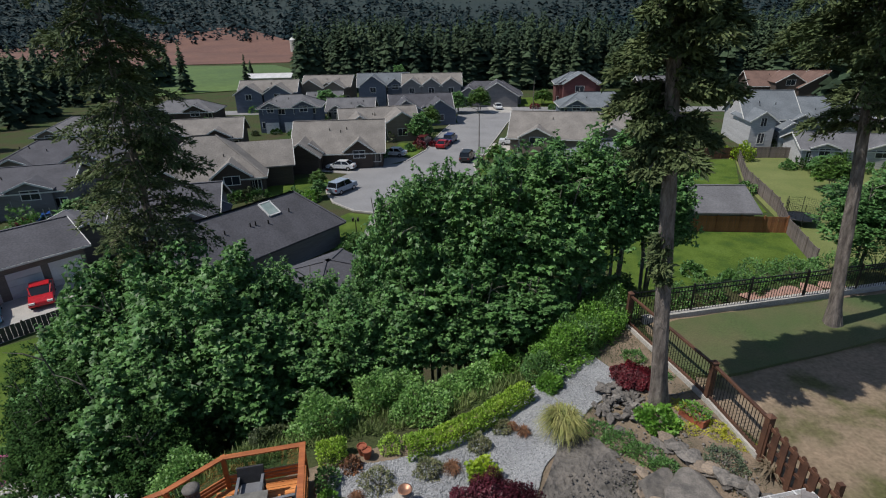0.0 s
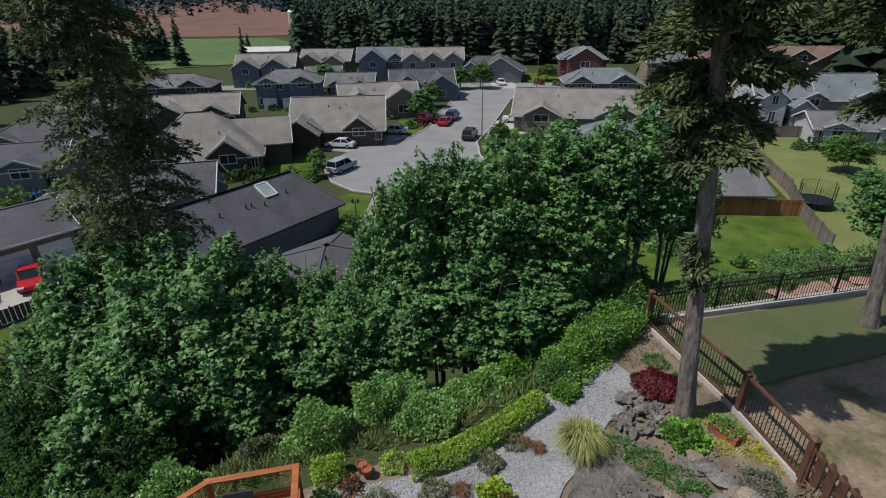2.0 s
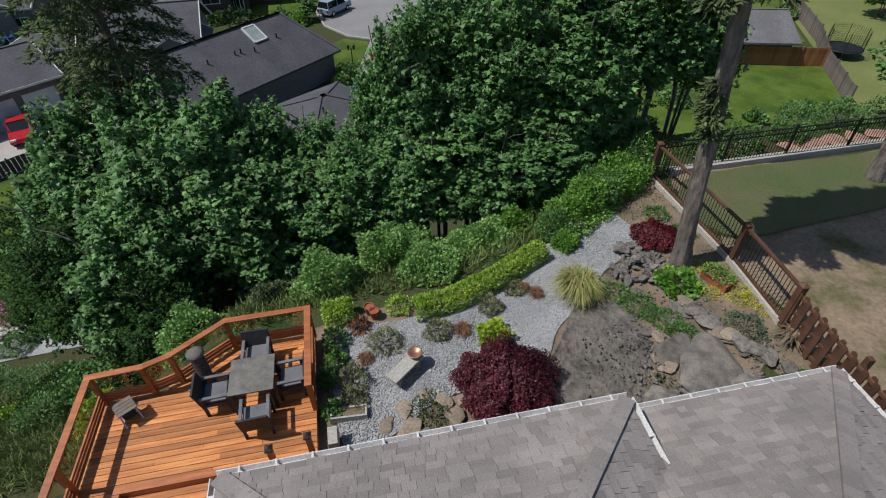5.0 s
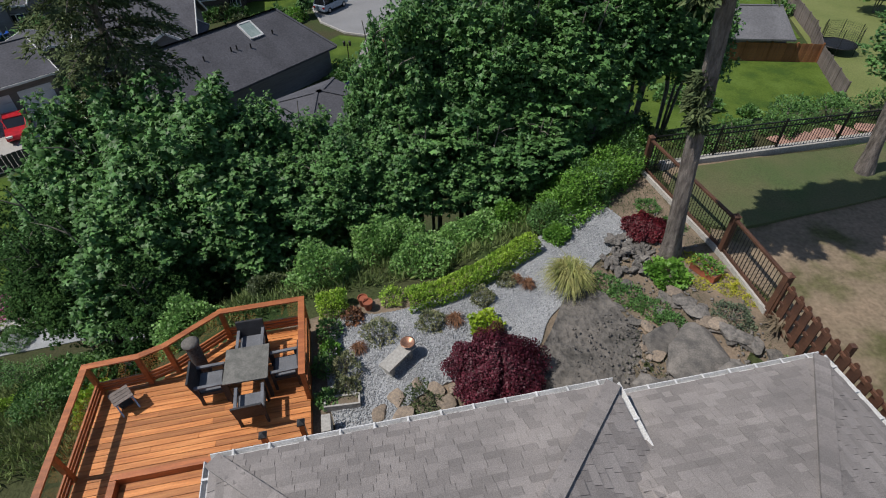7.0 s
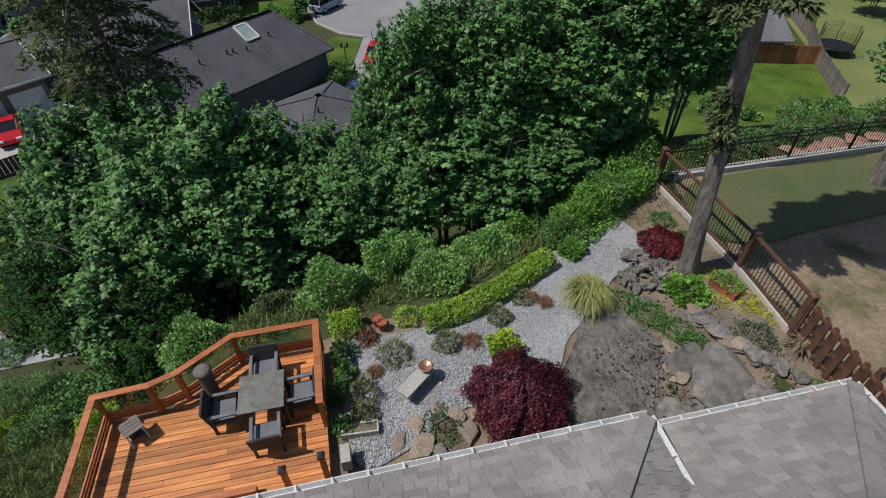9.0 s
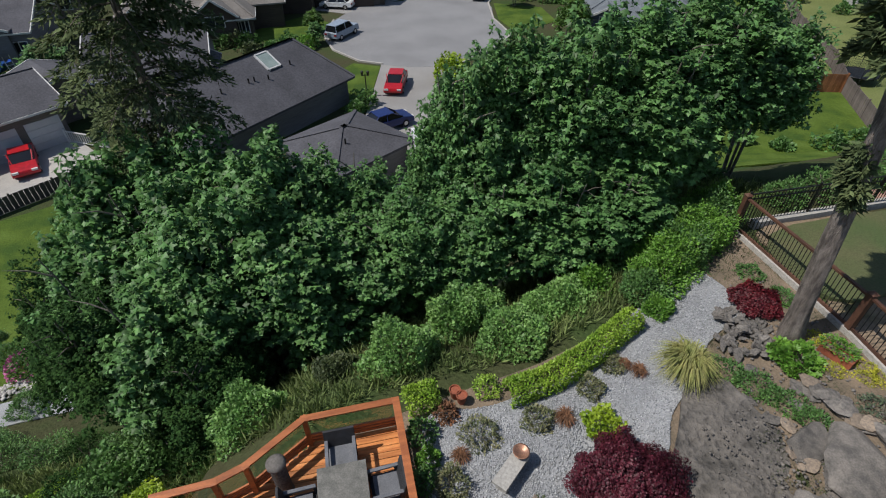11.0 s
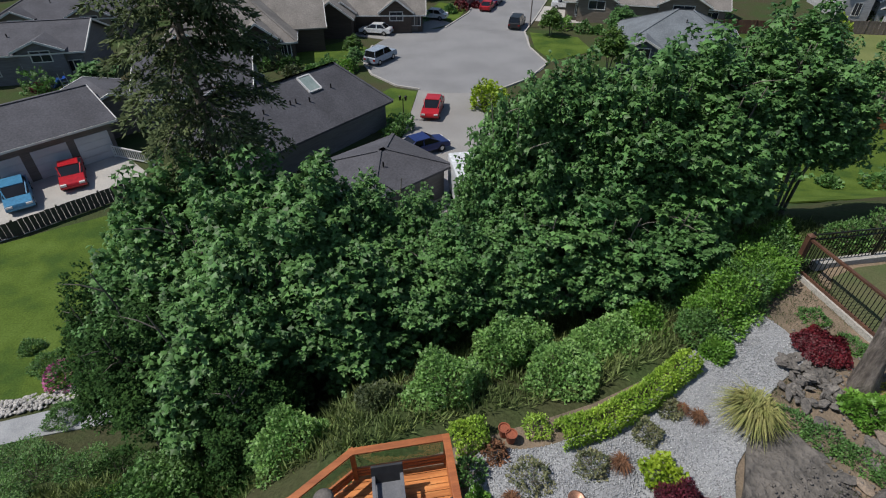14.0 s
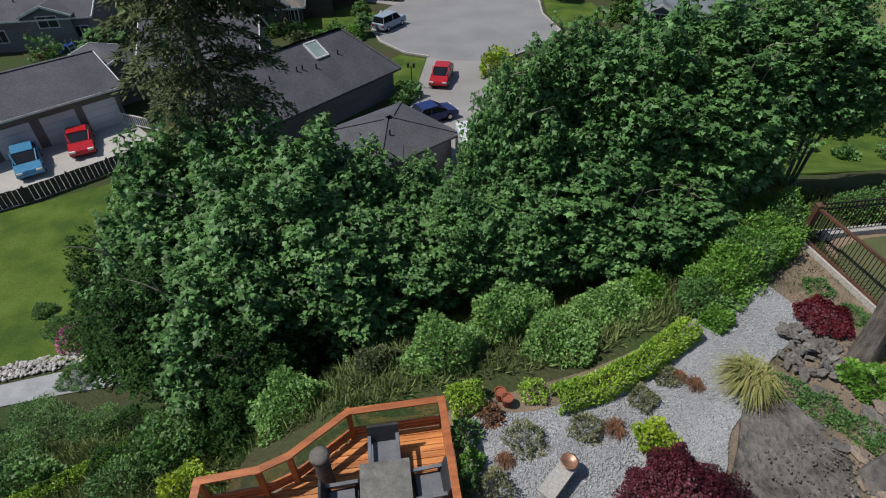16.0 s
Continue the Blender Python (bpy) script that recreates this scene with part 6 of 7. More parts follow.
def stone_bench():
    t = thing("stone_bench", -1.06, 8.9, float(land(-1.06, 8.9)) + 0.07, 52, "pale stone bench standing on the gravel", "bench")
    part("seat", Geo().box(-0.48, -0.17, 0.30, 0.48, 0.17, 0.38), CONC, t, bevel=0.012)
    for s in (-1, 1):
        part("leg", Geo().box(s * 0.32 - 0.05, -0.13, -0.03, s * 0.32 + 0.05, 0.13, 0.30), CONC, t, bevel=0.01)
    b = thing("bowl", -0.84, 9.19, float(land(-0.85, 9.2)) + 0.452, 0, "shallow copper bowl resting on the stone bench", "bowl")
    g = Geo().lathe([(0.07, 0), (0.10, 0.02), (0.165, 0.09), (0.18, 0.10), (0.15, 0.095), (0.09, 0.045), (0.01, 0.035)], 24)
    part("basin", g, mat("aged copper", (0.42, 0.22, 0.14), (0.25, 0.14, 0.10), 8, 0.4, 0.1, metal=0.5), b, smooth=True)


stone_bench()
for k, (x, y) in enumerate(((-2.0, 10.75), (-2.15, 10.9))):
    t = thing("flower_pot", x, y, float(land(x, y)) + 0.05, 0, "small terracotta flower pot at the hedge", "pot")
    part("pot", Geo().lathe([(0.09, 0), (0.14, 0.28), (0.12, 0.28), (0.11, 0.24), (0.01, 0.24)], 16), TERRA, t)

# ---- shrubs of the bluff ----
BL = [(-3.5, 12.3, 0.95, 1.25, FRESH), (-2.1, 13.7, 0.75, 1.5, FRESH), (-0.6, 12.75, 0.95, 0.95, FRESH), (1.2, 14.3, 0.85, 0.9, FRESH), (2.0, 14.9, 0.8, 0.85, BRIGHT), (3.1, 16.2, 0.85, 1.3, MAPLE), (-7.3, 11.2, 0.9, 1.2, FRESH), (-1.3, 14.3, 0.7, 1.3, FRESH), (0.3, 13.9, 0.7, 0.75, FRESH), (4.4, 16.4, 0.9, 1.2, FRESH), (5.4, 17.4, 0.9, 1.1, BRIGHT), (-5.2, 12.2, 0.6, 0.6, OLIVE)]
for k, (x, y, r, h, m_) in enumerate(BL):
    shrub("bluff_shrub", x, y, r, h, m_, 120 + k, 4200, 0.085, "dense green shrub on the bluff below the hedge", lobes=True, z=float(land(x, y)) - 0.1)
rb = random.Random(9)
for k in range(26):
    x = rb.uniform(-15, 9)
    y = float(edge_y(x)) + rb.uniform(3.6, 7.0)
    # west of x=-5 many get the darker leaf colour, imitating shade under crowns
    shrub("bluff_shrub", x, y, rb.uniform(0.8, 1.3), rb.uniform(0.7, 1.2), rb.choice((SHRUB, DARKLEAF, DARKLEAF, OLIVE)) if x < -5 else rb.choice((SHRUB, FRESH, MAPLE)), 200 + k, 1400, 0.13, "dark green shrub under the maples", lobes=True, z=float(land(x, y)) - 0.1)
for k, (x, y, r, h, m_) in enumerate(((-20.0, 16.7, 0.7, 0.8, SHRUB), (-19.6, 14.1, 1.0, 0.9, SHRUB), (-18.2, 13.2, 1.1, 0.9, SHRUB), (-16.2, 13.2, 1.0, 0.7, SHRUB), (-14.9, 13.3, 0.9, 0.7, DARKLEAF), (-12.6, 12.6, 1.0, 1.3, SHRUB), (-11.4, 12.2, 0.9, 1.1, SHRUB), (-12.8, 10.6, 0.9, 0.8, DARKLEAF), (-12.0, 9.8, 0.8, 0.8, SHRUB), (-17.6, 11.4, 1.0, 0.8, SHRUB), (-16.0, 10.4, 0.9, 0.7, SHRUB), (-22.4, 19.4, 0.9, 0.8, SHRUB), (-21.6, 12.8, 1.0, 0.9, SHRUB), (-10.2, 11.6, 0.6, 0.6, SHRUB), (-9.0, 11.2, 0.5, 0.5, SHRUB), (-24.0, 20.4, 0.6, 0.5, SHRUB))):
    shrub("slope_shrub", x, y, r, h, m_, 300 + k, 2600, 0.08, "green shrub on the slope beside the deck", z=float(land(x, y)) - 0.05)
shrub("euphorbia", -9.75, 9.45, 0.7, 1.0, LIME, 320, 1300, 0.09, "lime-yellow euphorbia beside the deck", lobes=True, z=float(land(-9.6, 9.45)))
r_ = shrub("rhododendron", -21.2, 18.7, 0.7, 0.9, SHRUB, 321, 900, 0.12, "rhododendron with pink blossom by the path")
rg = np.random.default_rng(5)
d_ = unit(260, rg)
d_[:, 2] = np.abs(d_[:, 2])
part("blossom", leaves(d_ * np.array([0.82, 0.82, 1.0]), d_ + rg.normal(size=(260, 3)) * 0.4, 0.13, rg, True), PINK, r_)
for k, (x, y, r, h) in enumerate(((10.5, 18.4, 0.7, 0.9), (12.6, 19.2, 0.7, 0.7), (15.2, 20.4, 0.9, 1.0), (17.2, 20.8, 0.9, 1.0), (19.5, 21.4, 1.0, 1.2), (9.0, 18.0, 0.6, 0.8), (22, 22.2, 1.2, 1.4), (14.0, 21.0, 0.9, 0.9))):
    shrub("fence_shrub", x, y, r, h, SHRUB, 340 + k, 1200, 0.1, "dark green shrub behind the iron fence")
for k, (x, y) in enumerate(((12.4, 18.5), (13.3, 18.6), (14.2, 18.9), (15.1, 19.1), (16.0, 19.3))):
    me = rock_mesh(40 + k, 0.5, 0.4, 0.08, 2)
    me.materials.append(mat("red flagstone", (0.40, 0.24, 0.19), (0.28, 0.17, 0.14), 3, 0.9, 0.3))
    o = new("flagstone", me)
    o.matrix_basis = pose(x, y, float(land(x, y)) + 0.05, 0, 0, k * 40)
    tagged(o, "reddish flat flagstone behind the iron fence", "stone", "flagstones behind the iron fence")
# grass tufts over the slope and terrace edge
def tufts(name, n, x0, x1, y0, y1, keep, material, seed, label, h=0.35):
    rng = np.random.default_rng(seed)
    x, y = rng.uniform(x0, x1, n), rng.uniform(y0, y1, n)
    k = keep(x, y)
    x, y = x[k], y[k]
    p = np.stack([x, y, land(x, y) + 0.02], 1)
    p = np.repeat(p, 5, 0) + rng.normal(size=(len(x) * 5, 3)) * np.array([0.06, 0.06, 0])
    d = rng.normal(size=p.shape) * 0.45 + np.array([0, 0, 1.0])
    return tagged(part(name, leaves(p, d, h * rng.uniform(0.5, 1.3, len(p)), rng, False, 0.05, 0.055), material), label, "grass", kind="stuff")


tufts("bluff_grass", 32000, -24, 9, 6, 24, lambda x, y: (y > edge_y(x) + 0.1) & (y < edge_y(x) + 7) & ~((x > -8.4) & (x < -3.3) & (y < 10.3)), mat("rough grass blades", (0.21, 0.27, 0.09), (0.11, 0.16, 0.05), 0.6, 0.7, 0.0, vary=0.4, leaf=0.25, island=True), 401, "rough grass and weeds on the bluff", 0.34)
tufts("moss_tufts", 2200, 2.6, 6.2, 7.4, 10.4, lambda x, y: np.sin(x * 3.1 + y) + np.sin(y * 3.7 - x * 1.3) > 1.15, mat("yellow moss", (0.20, 0.20, 0.06), (0.12, 0.13, 0.04), 3, 0.9, 0.0, vary=0.4, island=True), 403, "yellow-green moss tufts in the cracks of the bedrock", 0.07)
tufts("garden_weeds", 3200, 4.0, 7.8, 7, 17, lambda x, y: (np.sin(x * 2.3) * np.sin(y * 1.9) > 0.15) | (y > 14.2), OLIVE, 402, "small weeds between the rocks", 0.09)

# ---- woods, hills and small things of the plain ----
def conifers(name, pos, heights, material, label, seed, boughs=90, spread_r=0.21):
    """Many far firs in one mesh: each a spire of folded drooping boughs."""
    rng = np.random.default_rng(seed)
    n = len(pos)
    q = np.sort(rng.uniform(0.05, 1.0, (n, boughs)) ** 0.9, 1)
    a = rng.uniform(0, 2 * math.pi, (n, boughs))
    h = heights[:, None]
    reach = (h * spread_r * (1 - q) ** 0.8 + 0.025 * h * (1 - q) + 0.15) * rng.uniform(0.5, 1.15, (n, boughs)) * rng.uniform(0.75, 1.2, (n, 1))
    out = np.stack([np.cos(a), np.sin(a), 0 * a], 2)
    side = np.stack([-np.sin(a), np.cos(a), 0 * a], 2)
    up = np.array([0, 0, 1.0])
    root = pos[:, None, :] + up * (h * q)[..., None]
    w = rng.uniform(0.3, 0.55, (n, boughs, 1)) + 4.0 / boughs
    r = reach[..., None]
    drop = rng.uniform(0.25, 0.65, (n, boughs, 1))
    tip = root + out * r - up * r * drop
    mid = root + out * r * 0.55 - up * r * (0.3 + drop * 0.5)
    crest = root + up * r * 0.15
    v = np.stack([crest, mid - side * r * w, tip, mid + side * r * w], 2).reshape(-1, 3)
    f = (np.arange(n * boughs)[:, None, None] * 4 + np.array([[0, 1, 2], [0, 2, 3]])[None]).reshape(-1, 3)
    return tagged(part(name, (v, f), material), label, "forest", kind="stuff")


def strew(n, boxes, seed):
    rng = np.random.default_rng(seed)
    out = []
    tot = sum((b[1] - b[0]) * (b[3] - b[2]) for b in boxes)
    for b in boxes:
        m = int(n * (b[1] - b[0]) * (b[3] - b[2]) / tot)
        out.append(np.stack([rng.uniform(b[0], b[1], m), rng.uniform(b[2], b[3], m)], 1))
    xy = np.concatenate(out)
    return np.column_stack([xy, land(xy[:, 0], xy[:, 1]) - 0.5]), rng


p, rng = strew(900, [(-48, 60, 172, 196), (60, 130, 160, 186), (130, 260, 130, 170)], 1)
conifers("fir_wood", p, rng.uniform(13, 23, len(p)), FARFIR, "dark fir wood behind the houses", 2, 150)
p, rng = strew(1100, [(-48, 60, 196, 240), (60, 130, 186, 260), (130, 330, 170, 300), (-46, -20, 196, 300)], 21)
conifers("fir_wood", p, rng.uniform(17, 26, len(p)), FARFIR, "deeper part of the dark fir wood", 22, 60)
p, rng = strew(190, [(96, 140, 100, 135), (100, 190, 60, 110)], 3)
conifers("fir_grove", p, rng.uniform(20, 34, len(p)), FARFIR, "tall dark firs beyond the eastern houses", 4, 150)
p, rng = strew(220, [(-190, -96, 96, 150), (-150, -100, 150, 210), (-125, -84, 60, 100)], 5)
conifers("fir_grove", p, rng.uniform(10, 20, len(p)), FARFIR, "dark firs beyond the western houses", 6, 110)
# belt and hillside firs carry painted blue haze in their material
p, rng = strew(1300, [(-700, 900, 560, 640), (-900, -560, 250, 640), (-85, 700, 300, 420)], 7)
conifers("fir_belt", p, rng.uniform(16, 28, len(p)), HAZEFIR, "belt of firs across the valley", 8, 26)
# raised sheet hiding the ground; gap shade and blue haze are in its colour
sheet("hill_floor", [(-1600, 640), (1400, 640), (1400, 2400), (-1600, 2400)], mat("forest floor with shade and haze in colour", (0.018, 0.034, 0.032), (0.012, 0.024, 0.024), 0.01, 0.95, 0.0, fine=0.2), 4.0, "sheet under the hillside firs, their shade and haze in its colour", "forest floor", 50.0)
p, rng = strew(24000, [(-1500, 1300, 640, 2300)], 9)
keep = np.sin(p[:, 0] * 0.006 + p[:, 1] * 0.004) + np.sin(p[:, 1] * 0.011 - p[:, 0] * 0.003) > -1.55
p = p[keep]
conifers("hill_forest", p, rng.uniform(20, 38, len(p)), HAZEFIR, "wooded hillside across the valley", 10, 8, 0.24)
for x, y, h, s in ((-86, 181, 17, 1), (-62.5, 173, 13, 2), (-47, 178, 20, 3), (-72, 205, 9, 4), (-101, 122, 15, 5), (-112, 128, 17, 6)):
    rng = np.random.default_rng(50 + s)
    t = thing("far_fir", x, y, -9.2, 0, "single dark fir standing by the houses", "tree", "single firs")
    ob = conifers("crown", np.array([[0, 0, 0.0]]), np.array([float(h)]), FARFIR, "", 60 + s, 170)
    del ob["kind"], ob["category"]
    ob.parent = t
    part("trunk", Geo().tube([(0, 0, -0.3), (0, 0, h * 0.5)], [0.3, 0.15], 8), BARK, t)

TOWN_CROWNS = [mesh_of("tree_crown", maple_crown(20 + k, 8.0, 3.0, 420, 9, 0.5, 1.4), m_) for k, m_ in enumerate((MAPLE, MAPLE2, MAPLE2))]
TRUNK8 = mesh_of("tree_trunk", maple_wood(30, 8.0, 3.0), THINBARK)


def town_tree(x, y, h, r, k, label):
    t = thing("garden_tree", x, y, -9.05, k * 77, label, "tree", "garden trees on the plain")
    t.scale = (r / 3, r / 3, h / 8.4)
    part("crown", TOWN_CROWNS[k % 3], None, t)
    part("trunk", TRUNK8, None, t)


for k, (x, y, h, r) in enumerate(((-27.5, 126, 6, 3.5), (-24, 124, 5, 3.0), (-13, 158, 9, 3.0), (8, 128, 6, 2.6), (3, 127.5, 5, 2.4), (25, 139, 4, 2.4), (-15.6, 62.3, 2.4, 1.0), (-16.6, 66.5, 2.6, 1.1), (-9.8, 80.2, 2.6, 1.2), (7.5, 76.5, 3.5, 1.4), (-4.5, 96, 5, 2.4), (47, 62, 4.5, 2.2), (50, 68, 3, 2.0), (-3.0, 106, 5, 2), (16, 75, 4, 2), (12, 62, 5, 1.8), (62, 66, 5, 2.4), (-44, 40, 4, 2.2), (-40, 54, 3, 2))):
    town_tree(x, y, h, r, k % 2, "leafy garden tree on a lawn")
rt = random.Random(3)
for k, (x, y, m_) in enumerate(((-20, 60.5, SHRUB), (-18.6, 62, SHRUB), (-22, 59.5, OLIVE), (-16.5, 61, BRIGHT), (-8.9, 46.6, SHRUB), (-9.4, 45.4, SHRUB), (-2.2, 91.5, CRIMSON), (-4.6, 90, CRIMSON), (-6.0, 88.2, SHRUB), (8, 82, SHRUB), (9.5, 80, BRIGHT), (26, 131, SHRUB), (22, 133, CRIMSON), (48, 72.5, SHRUB), (51, 71.5, SHRUB), (54, 70.5, CRIMSON), (57, 70, SHRUB), (60, 69.5, SHRUB), (44, 82, LIME), (36.5, 62, SHRUB), (12.2, 78.5, SHRUB), (14, 78, SHRUB), (-24.5, 62.5, OLIVE), (-26, 61.6, SHRUB), (20.5, 39.5, SHRUB), (23, 38.2, SHRUB), (26.5, 38, SHRUB), (30, 39.2, SHRUB), (18, 41, SHRUB))):
    r = rt.uniform(0.7, 1.3)
    shrub("garden_bush", x, y, r, r * 1.2, m_, 500 + k, 350, 0.28, "leafy garden bush beside the houses", z=-9.0, lobes=True)


for k, (x, y, rz, w, d) in enumerate(HOUSE_FRONTS):
    for j in range(4):
        q = pose(x, y, 0, 0, 0, rz) @ Vector((rt.uniform(-0.6, 0.6) * w, -d / 2 - rt.uniform(1.4, 3.4), 0))
        if -19 < q.x < 16 and q.y < 90:
            continue
        r = rt.uniform(0.6, 1.5)
        shrub("garden_bush", q.x, q.y, r, r * rt.uniform(0.8, 1.7), rt.choice((SHRUB, DARKLEAF, OLIVE, BRIGHT, DARKLEAF, CRIMSON)), 700 + k * 4 + j, 240, 0.3, "leafy bush planted before a house wall", z=-9.0, lobes=True)
shrub("lime_shrub", -1.3, 52.0, 1.6, 2.4, LIME, 600, 700, 0.32, "large lime-yellow shrub beside the drive", z=-9.0, lobes=True)
shrub("lime_shrub", 44.5, 78.0, 1.5, 2.6, LIME, 601, 500, 0.32, "large lime-yellow shrub by the fence", z=-9.0, lobes=True)


def silo(x, y):
    t = thing("silo", x, y, -9.2, 0, "tall grey farm silo with a pale domed cap", "silo", "farm silos")
    part("tower", Geo().tube([(0, 0, 0), (0, 0, 10)], [3.4, 3.4], 20), CONC, t)
    part("cap", Geo().tube([(0, 0, 10), (0, 0, 11.5), (0, 0, 12.5)], [3.6, 2.6, 0.4], 20), TRIMW, t)


silo(-121, 452), silo(-111, 455)


def trampoline(x, y):
    t = thing("trampoline", x, y, -8.95, 0, "round black trampoline with a safety net", "trampoline")
    ring = [(1.6 * math.cos(a), 1.6 * math.sin(a), 0.75) for a in np.linspace(0, 2 * math.pi, 25)]
    part("frame", Geo().tube(ring, [0.05] * 25, 6), IRON, t)
    part("bed", Geo().tube([(0, 0, 0.73), (0, 0, 0.75)], [1.55, 1.55], 24), IRON, t)
    for k in range(6):
        a = k * math.pi / 3
        part("pole", Geo().tube([(1.65 * math.cos(a), 1.65 * math.sin(a), 0), (1.65 * math.cos(a), 1.65 * math.sin(a), 2.5)], [0.03, 0.03], 6), IRON, t)
    net = Geo()
    for k in range(48):
        a = k * math.pi / 24
        net.tube([(1.6 * math.cos(a), 1.6 * math.sin(a), 0.78), (1.6 * math.cos(a), 1.6 * math.sin(a), 2.45)], [0.008, 0.008], 3, False)
    for zz in np.arange(0.9, 2.5, 0.2):
        net.tube([(1.6 * math.cos(a), 1.6 * math.sin(a), zz) for a in np.linspace(0, 2 * math.pi, 25)], [0.008] * 25, 3, False)
    part("net", net, IRON, t)


trampoline(36.6, 51.0)


def street_lamp(x, y, rz):
    t = thing("street_lamp", x, y, -9.0, rz, "tall grey street lamp on the kerb", "street lamp")
    part("pole", Geo().tube([(0, 0, 0), (0, 0, 7.0), (-0.4, 0, 7.8), (-1.4, 0, 8.1)], [0.09, 0.06, 0.05, 0.04], 8), GREYWOOD, t)
    part("head", Geo().box(-1.9, -0.12, 8.02, -1.3, 0.12, 8.16), CONC, t, bevel=0.03)


street_lamp(5.2, 80.5, 0)
street_lamp(21, 129.0, 90)


def garden_lamp(x, y):
    t = thing("lamp_post", x, y, -9.0, 0, "black garden lamp post with two lanterns", "lamp post")
    part("pole", Geo().tube([(0, 0, 0), (0, 0, 2.1)], [0.05, 0.04], 8), IRON, t)
    for s in (-1, 1):
        part("lantern", Geo().tube([(s * 0.25, 0, 1.95), (s * 0.25, 0, 2.3), (s * 0.25, 0, 2.4)], [0.08, 0.12, 0.03], 8), IRON, t)
    part("arm", Geo().bar((-0.27, 0, 1.98), (0.27, 0, 1.98), 0.03, 0.03), IRON, t)


garden_lamp(-8.8, 48.4)

def play_slide(x, y, rz):
    t = thing("play_slide", x, y, -8.95, rz, "blue plastic play slide on a grey frame in a back yard", "slide")
    blue = mat("blue plastic", (0.04, 0.13, 0.5), (0.03, 0.1, 0.38), 2, 0.35, 0.0)
    pts = [(0, 0, 1.5), (0.5, 0, 1.4), (1.3, 0, 0.75), (2.1, 0, 0.25), (2.7, 0, 0.2)]
    g = Geo()
    for a, b in zip(pts, pts[1:]):
        g.bar(a, b, 0.6, 0.05)
    part("chute", g, blue, t)
    for q in (-0.3, 0.3):
        g = Geo()
        for a, b in zip(pts, pts[1:]):
            g.bar((a[0], q, a[2] + 0.1), (b[0], q, b[2] + 0.1), 0.06, 0.2)
        part("side_rail", g, blue, t)
        part("ladder_rail", Geo().tube([(-0.6, q, 0), (0, q, 1.5), (0.05, q, 2.1)], [0.035, 0.035, 0.035], 7), CHROME, t)
    for k in range(5):
        f = (k + 1) / 6
        part("rung", Geo().tube([(-0.6 + 0.6 * f, -0.3, 1.5 * f), (-0.6 + 0.6 * f, 0.3, 1.5 * f)], [0.025, 0.025], 6), CHROME, t)


play_slide(-42.9, 53.4, 150)


def porch_railing(a, b):
    t = thing("porch_railing", 0, 0, 0, 0, "white painted porch railing beside the garages", "railing")
    A, B = Vector((*a, -9.0)), Vector((*b, -9.0))
    for hz in (0.2, 1.0):
        part("rail", Geo().bar(A + Vector((0, 0, hz)), B + Vector((0, 0, hz)), 0.08, 0.08), TRIMW, t)
    n = int((B - A).length / 0.22)
    bal = mesh_of("baluster", Geo().box(-0.03, -0.03, 0.16, 0.03, 0.03, 1.0), TRIMW)
    for k in range(1, n):
        part("baluster", bal, None, t).location = A.lerp(B, k / n)
    for c in (A, B):
        part("post", Geo().box(c.x - 0.07, c.y - 0.07, -9.2, c.x + 0.07, c.y + 0.07, -7.85), TRIMW, t)


porch_railing((-30.88, 40.32), (-27.26, 39.17))


def slatted_awning(x, y, rz):
    t = thing("slatted_awning", x, y, -9.0, rz, "white slatted awning against the wall of the dark house", "awning")
    for k in range(9):
        part("slat", Geo().box(-1.2 + k * 0.3, -1.3, 2.3, -1.04 + k * 0.3, 1.3, 2.34), TRIMW, t)
    for q in (-1.2, 1.2):
        part("beam", Geo().box(-1.3, q - 0.05, 2.18, 1.5, q + 0.05, 2.3), TRIMW, t)
        part("post", Geo().box(-1.25, q - 0.05, -0.1, -1.15, q + 0.05, 2.18), TRIMW, t)
        part("post", Geo().box(1.3, q - 0.05, -0.1, 1.4, q + 0.05, 2.18), TRIMW, t)


slatted_awning(-23.16, 41.77, 55)

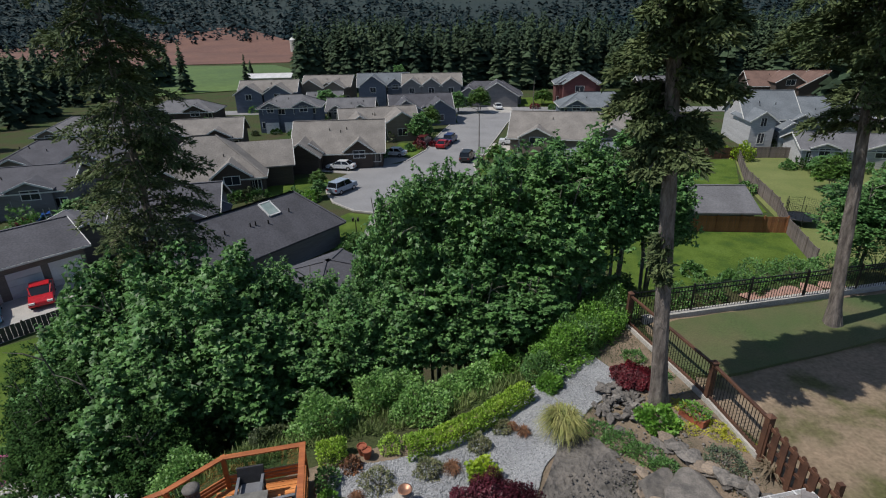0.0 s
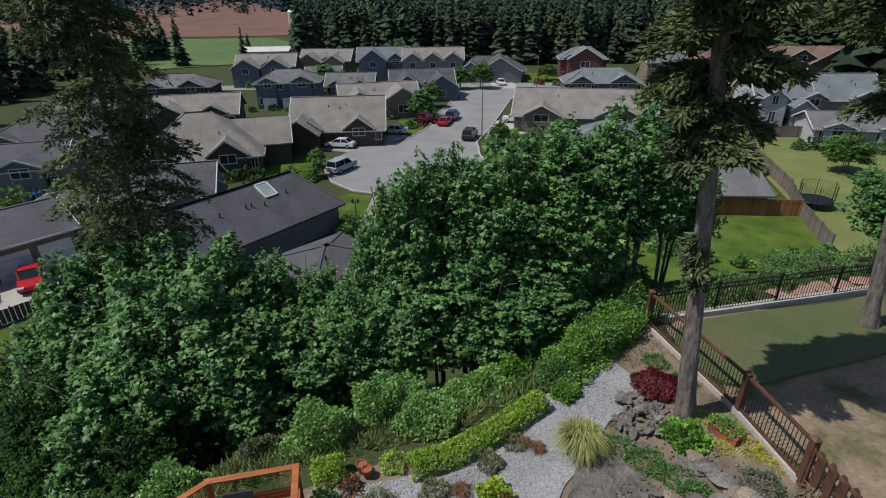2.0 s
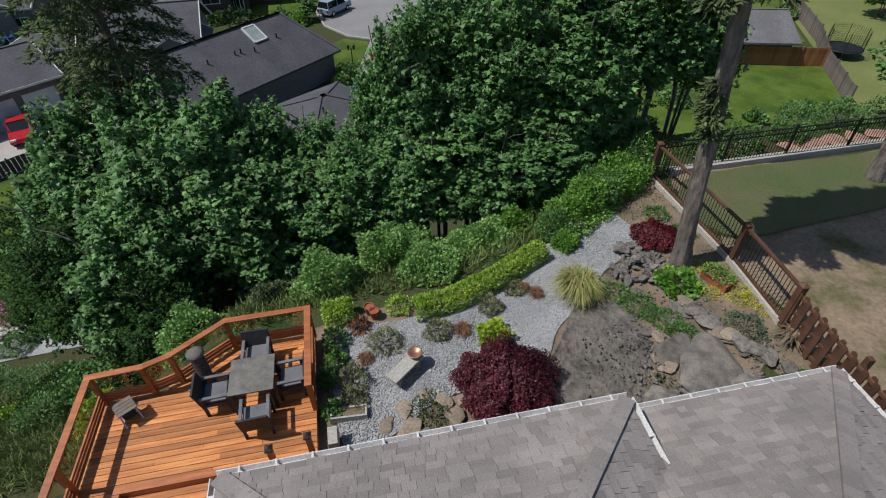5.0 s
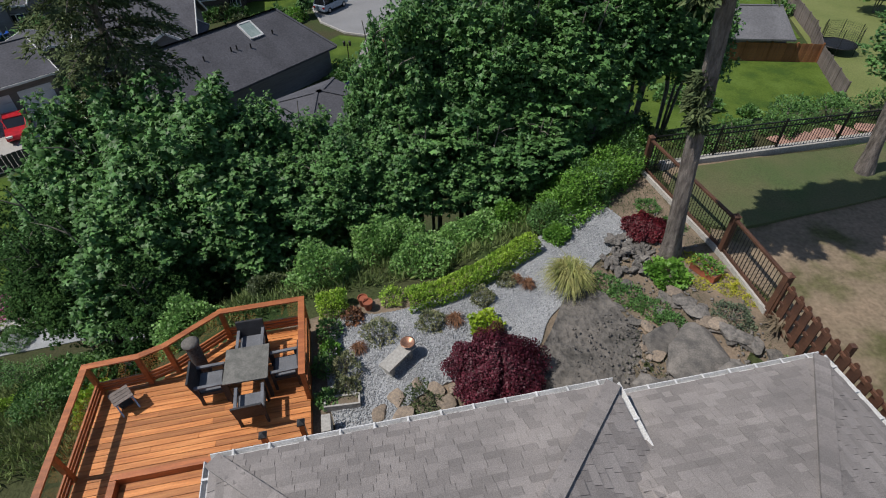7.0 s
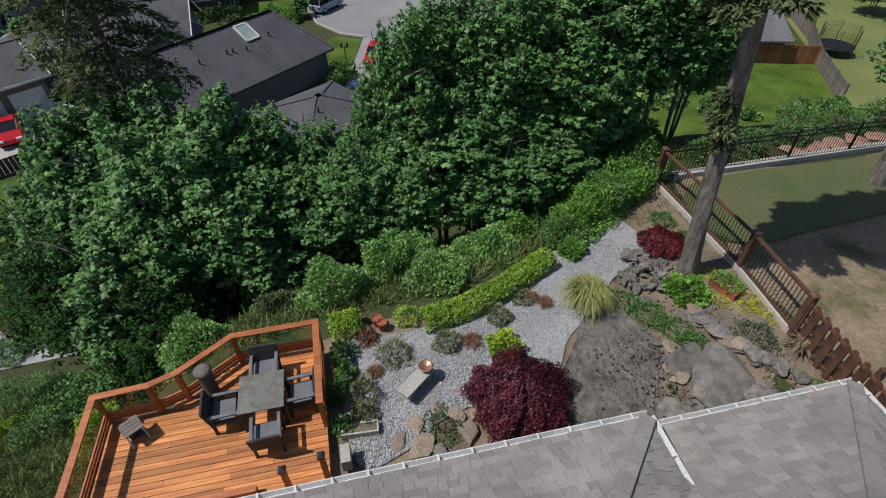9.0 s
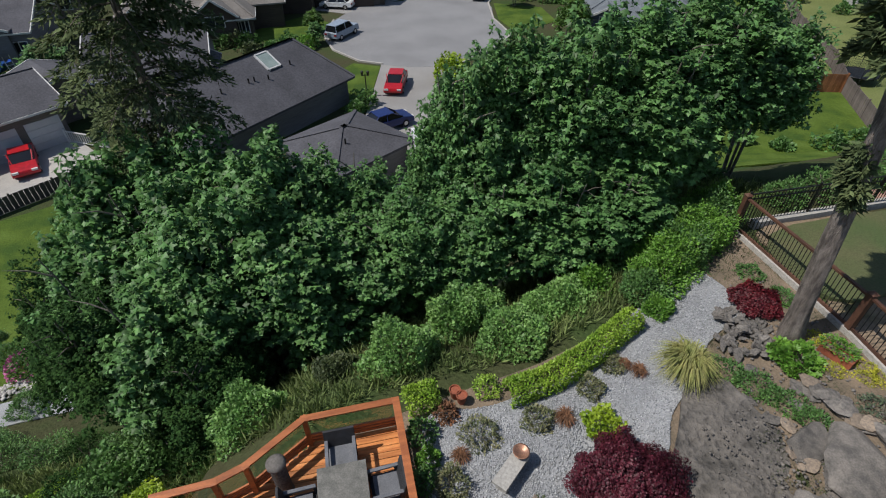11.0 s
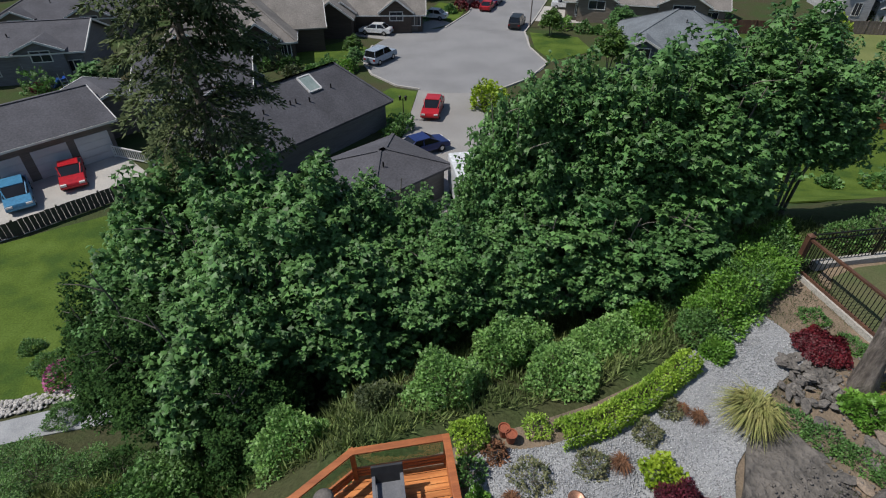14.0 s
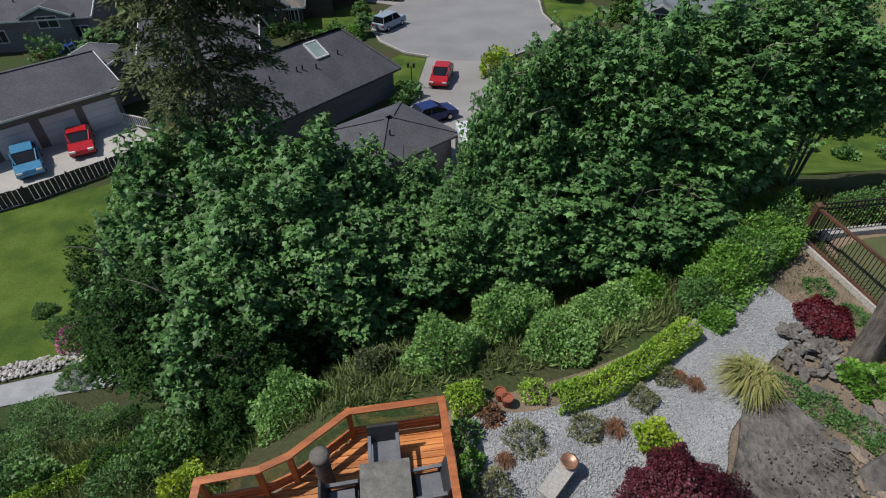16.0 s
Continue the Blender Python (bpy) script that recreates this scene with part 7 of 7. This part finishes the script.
# ---- the shingles of the house's roof ----
def shingle_face(q, roof, first, seed, vmax=6.0, row=0.15):
    """Overlapping shingles on one slope. Those nearest the eave are pieces of their own, the rest one mesh."""
    rng = random.Random(seed)
    a, b, c, d = [Vector(v) for v in q]
    u = (b - a).normalized()
    up0 = (d - a) - u * (d - a).dot(u)
    ln = up0.length
    up = up0.normalized()
    nrm = u.cross(up)
    W = (b - a).length
    ld, lc = (d - a).dot(u), (c - a).dot(u)
    rest, made, k = Geo(), 0, 0
    v = 0.0
    while v < min(ln, vmax):
        t = v / ln
        s0, s1 = ld * t, W + (lc - W) * t
        x = s0 - rng.uniform(0, 0.3)
        while x < s1:
            w = rng.choice((0.16, 0.22, 0.3, 0.36))
            x0, x1 = max(x, s0), min(x + w - 0.006, s1)
            if x1 - x0 > 0.03:
                th, lift = rng.choice((0.010, 0.014, 0.020)), rng.uniform(0, 0.003)
                bot = [a + u * xx + up * vv + nrm * 0.003 for vv in (v - 0.01, min(v + row + 0.02, ln)) for xx in (x0, x1)]
                top = [a + u * xx + up * vv + nrm * h for vv, h in ((v - 0.01, th + lift + 0.004), (min(v + row + 0.02, ln), 0.006)) for xx in (x0, x1)]
                f = [(0, 2, 3, 1), (4, 5, 7, 6), (0, 1, 5, 4), (1, 3, 7, 5), (3, 2, 6, 7), (2, 0, 4, 6)]
                if made < first:
                    part("shingle", Geo().add(bot + top, f), SHINGLE, roof)
                    made += 1
                else:
                    rest.add(bot + top, f)
            x += w
        v += row
    if rest.f:
        tagged(part("shingle_field", rest, SHINGLEI, roof), kind="stuff")


def hip_caps(a, b, roof):
    a, b = Vector(a), Vector(b)
    n = int((b - a).length / 0.2)
    for k in range(n):
        part("ridge_shingle", Geo().bar(a.lerp(b, k / n) + Vector((0, 0, 0.012)), a.lerp(b, (k + 1.1) / n), 0.26, 0.045), SHINGLE, roof)


fa = hip_faces(-1.1, 5.5, -13.5, -4.7, 2.6, SL)
shingle_face(fa[2], roof_a, 280, 1)
shingle_face(fa[1], roof_a, 0, 2)
shingle_face(fa[3], roof_a, 0, 3)
fb = hip_faces(3.2, 9.92, -14.5, -4.65, 2.05, SL)
shingle_face(fb[2], roof_b, 240, 4)
shingle_face(fb[1], roof_b, 0, 5)
shingle_face(fa[0], roof_a, 0, 7)
shingle_face(fb[0], roof_b, 0, 8)
shingle_face(fb[3], roof_b, 0, 9)
for k, q in enumerate(hip_faces(-3.6, 1.0, -12.0, -6.6, 1.75, SL)):
    shingle_face(q, roof_c, 0, 10 + k)
hip_caps(fa[2][0], fa[2][3], roof_a), hip_caps(fa[2][1], fa[2][2], roof_a), hip_caps(fb[2][0], fb[2][3], roof_b)
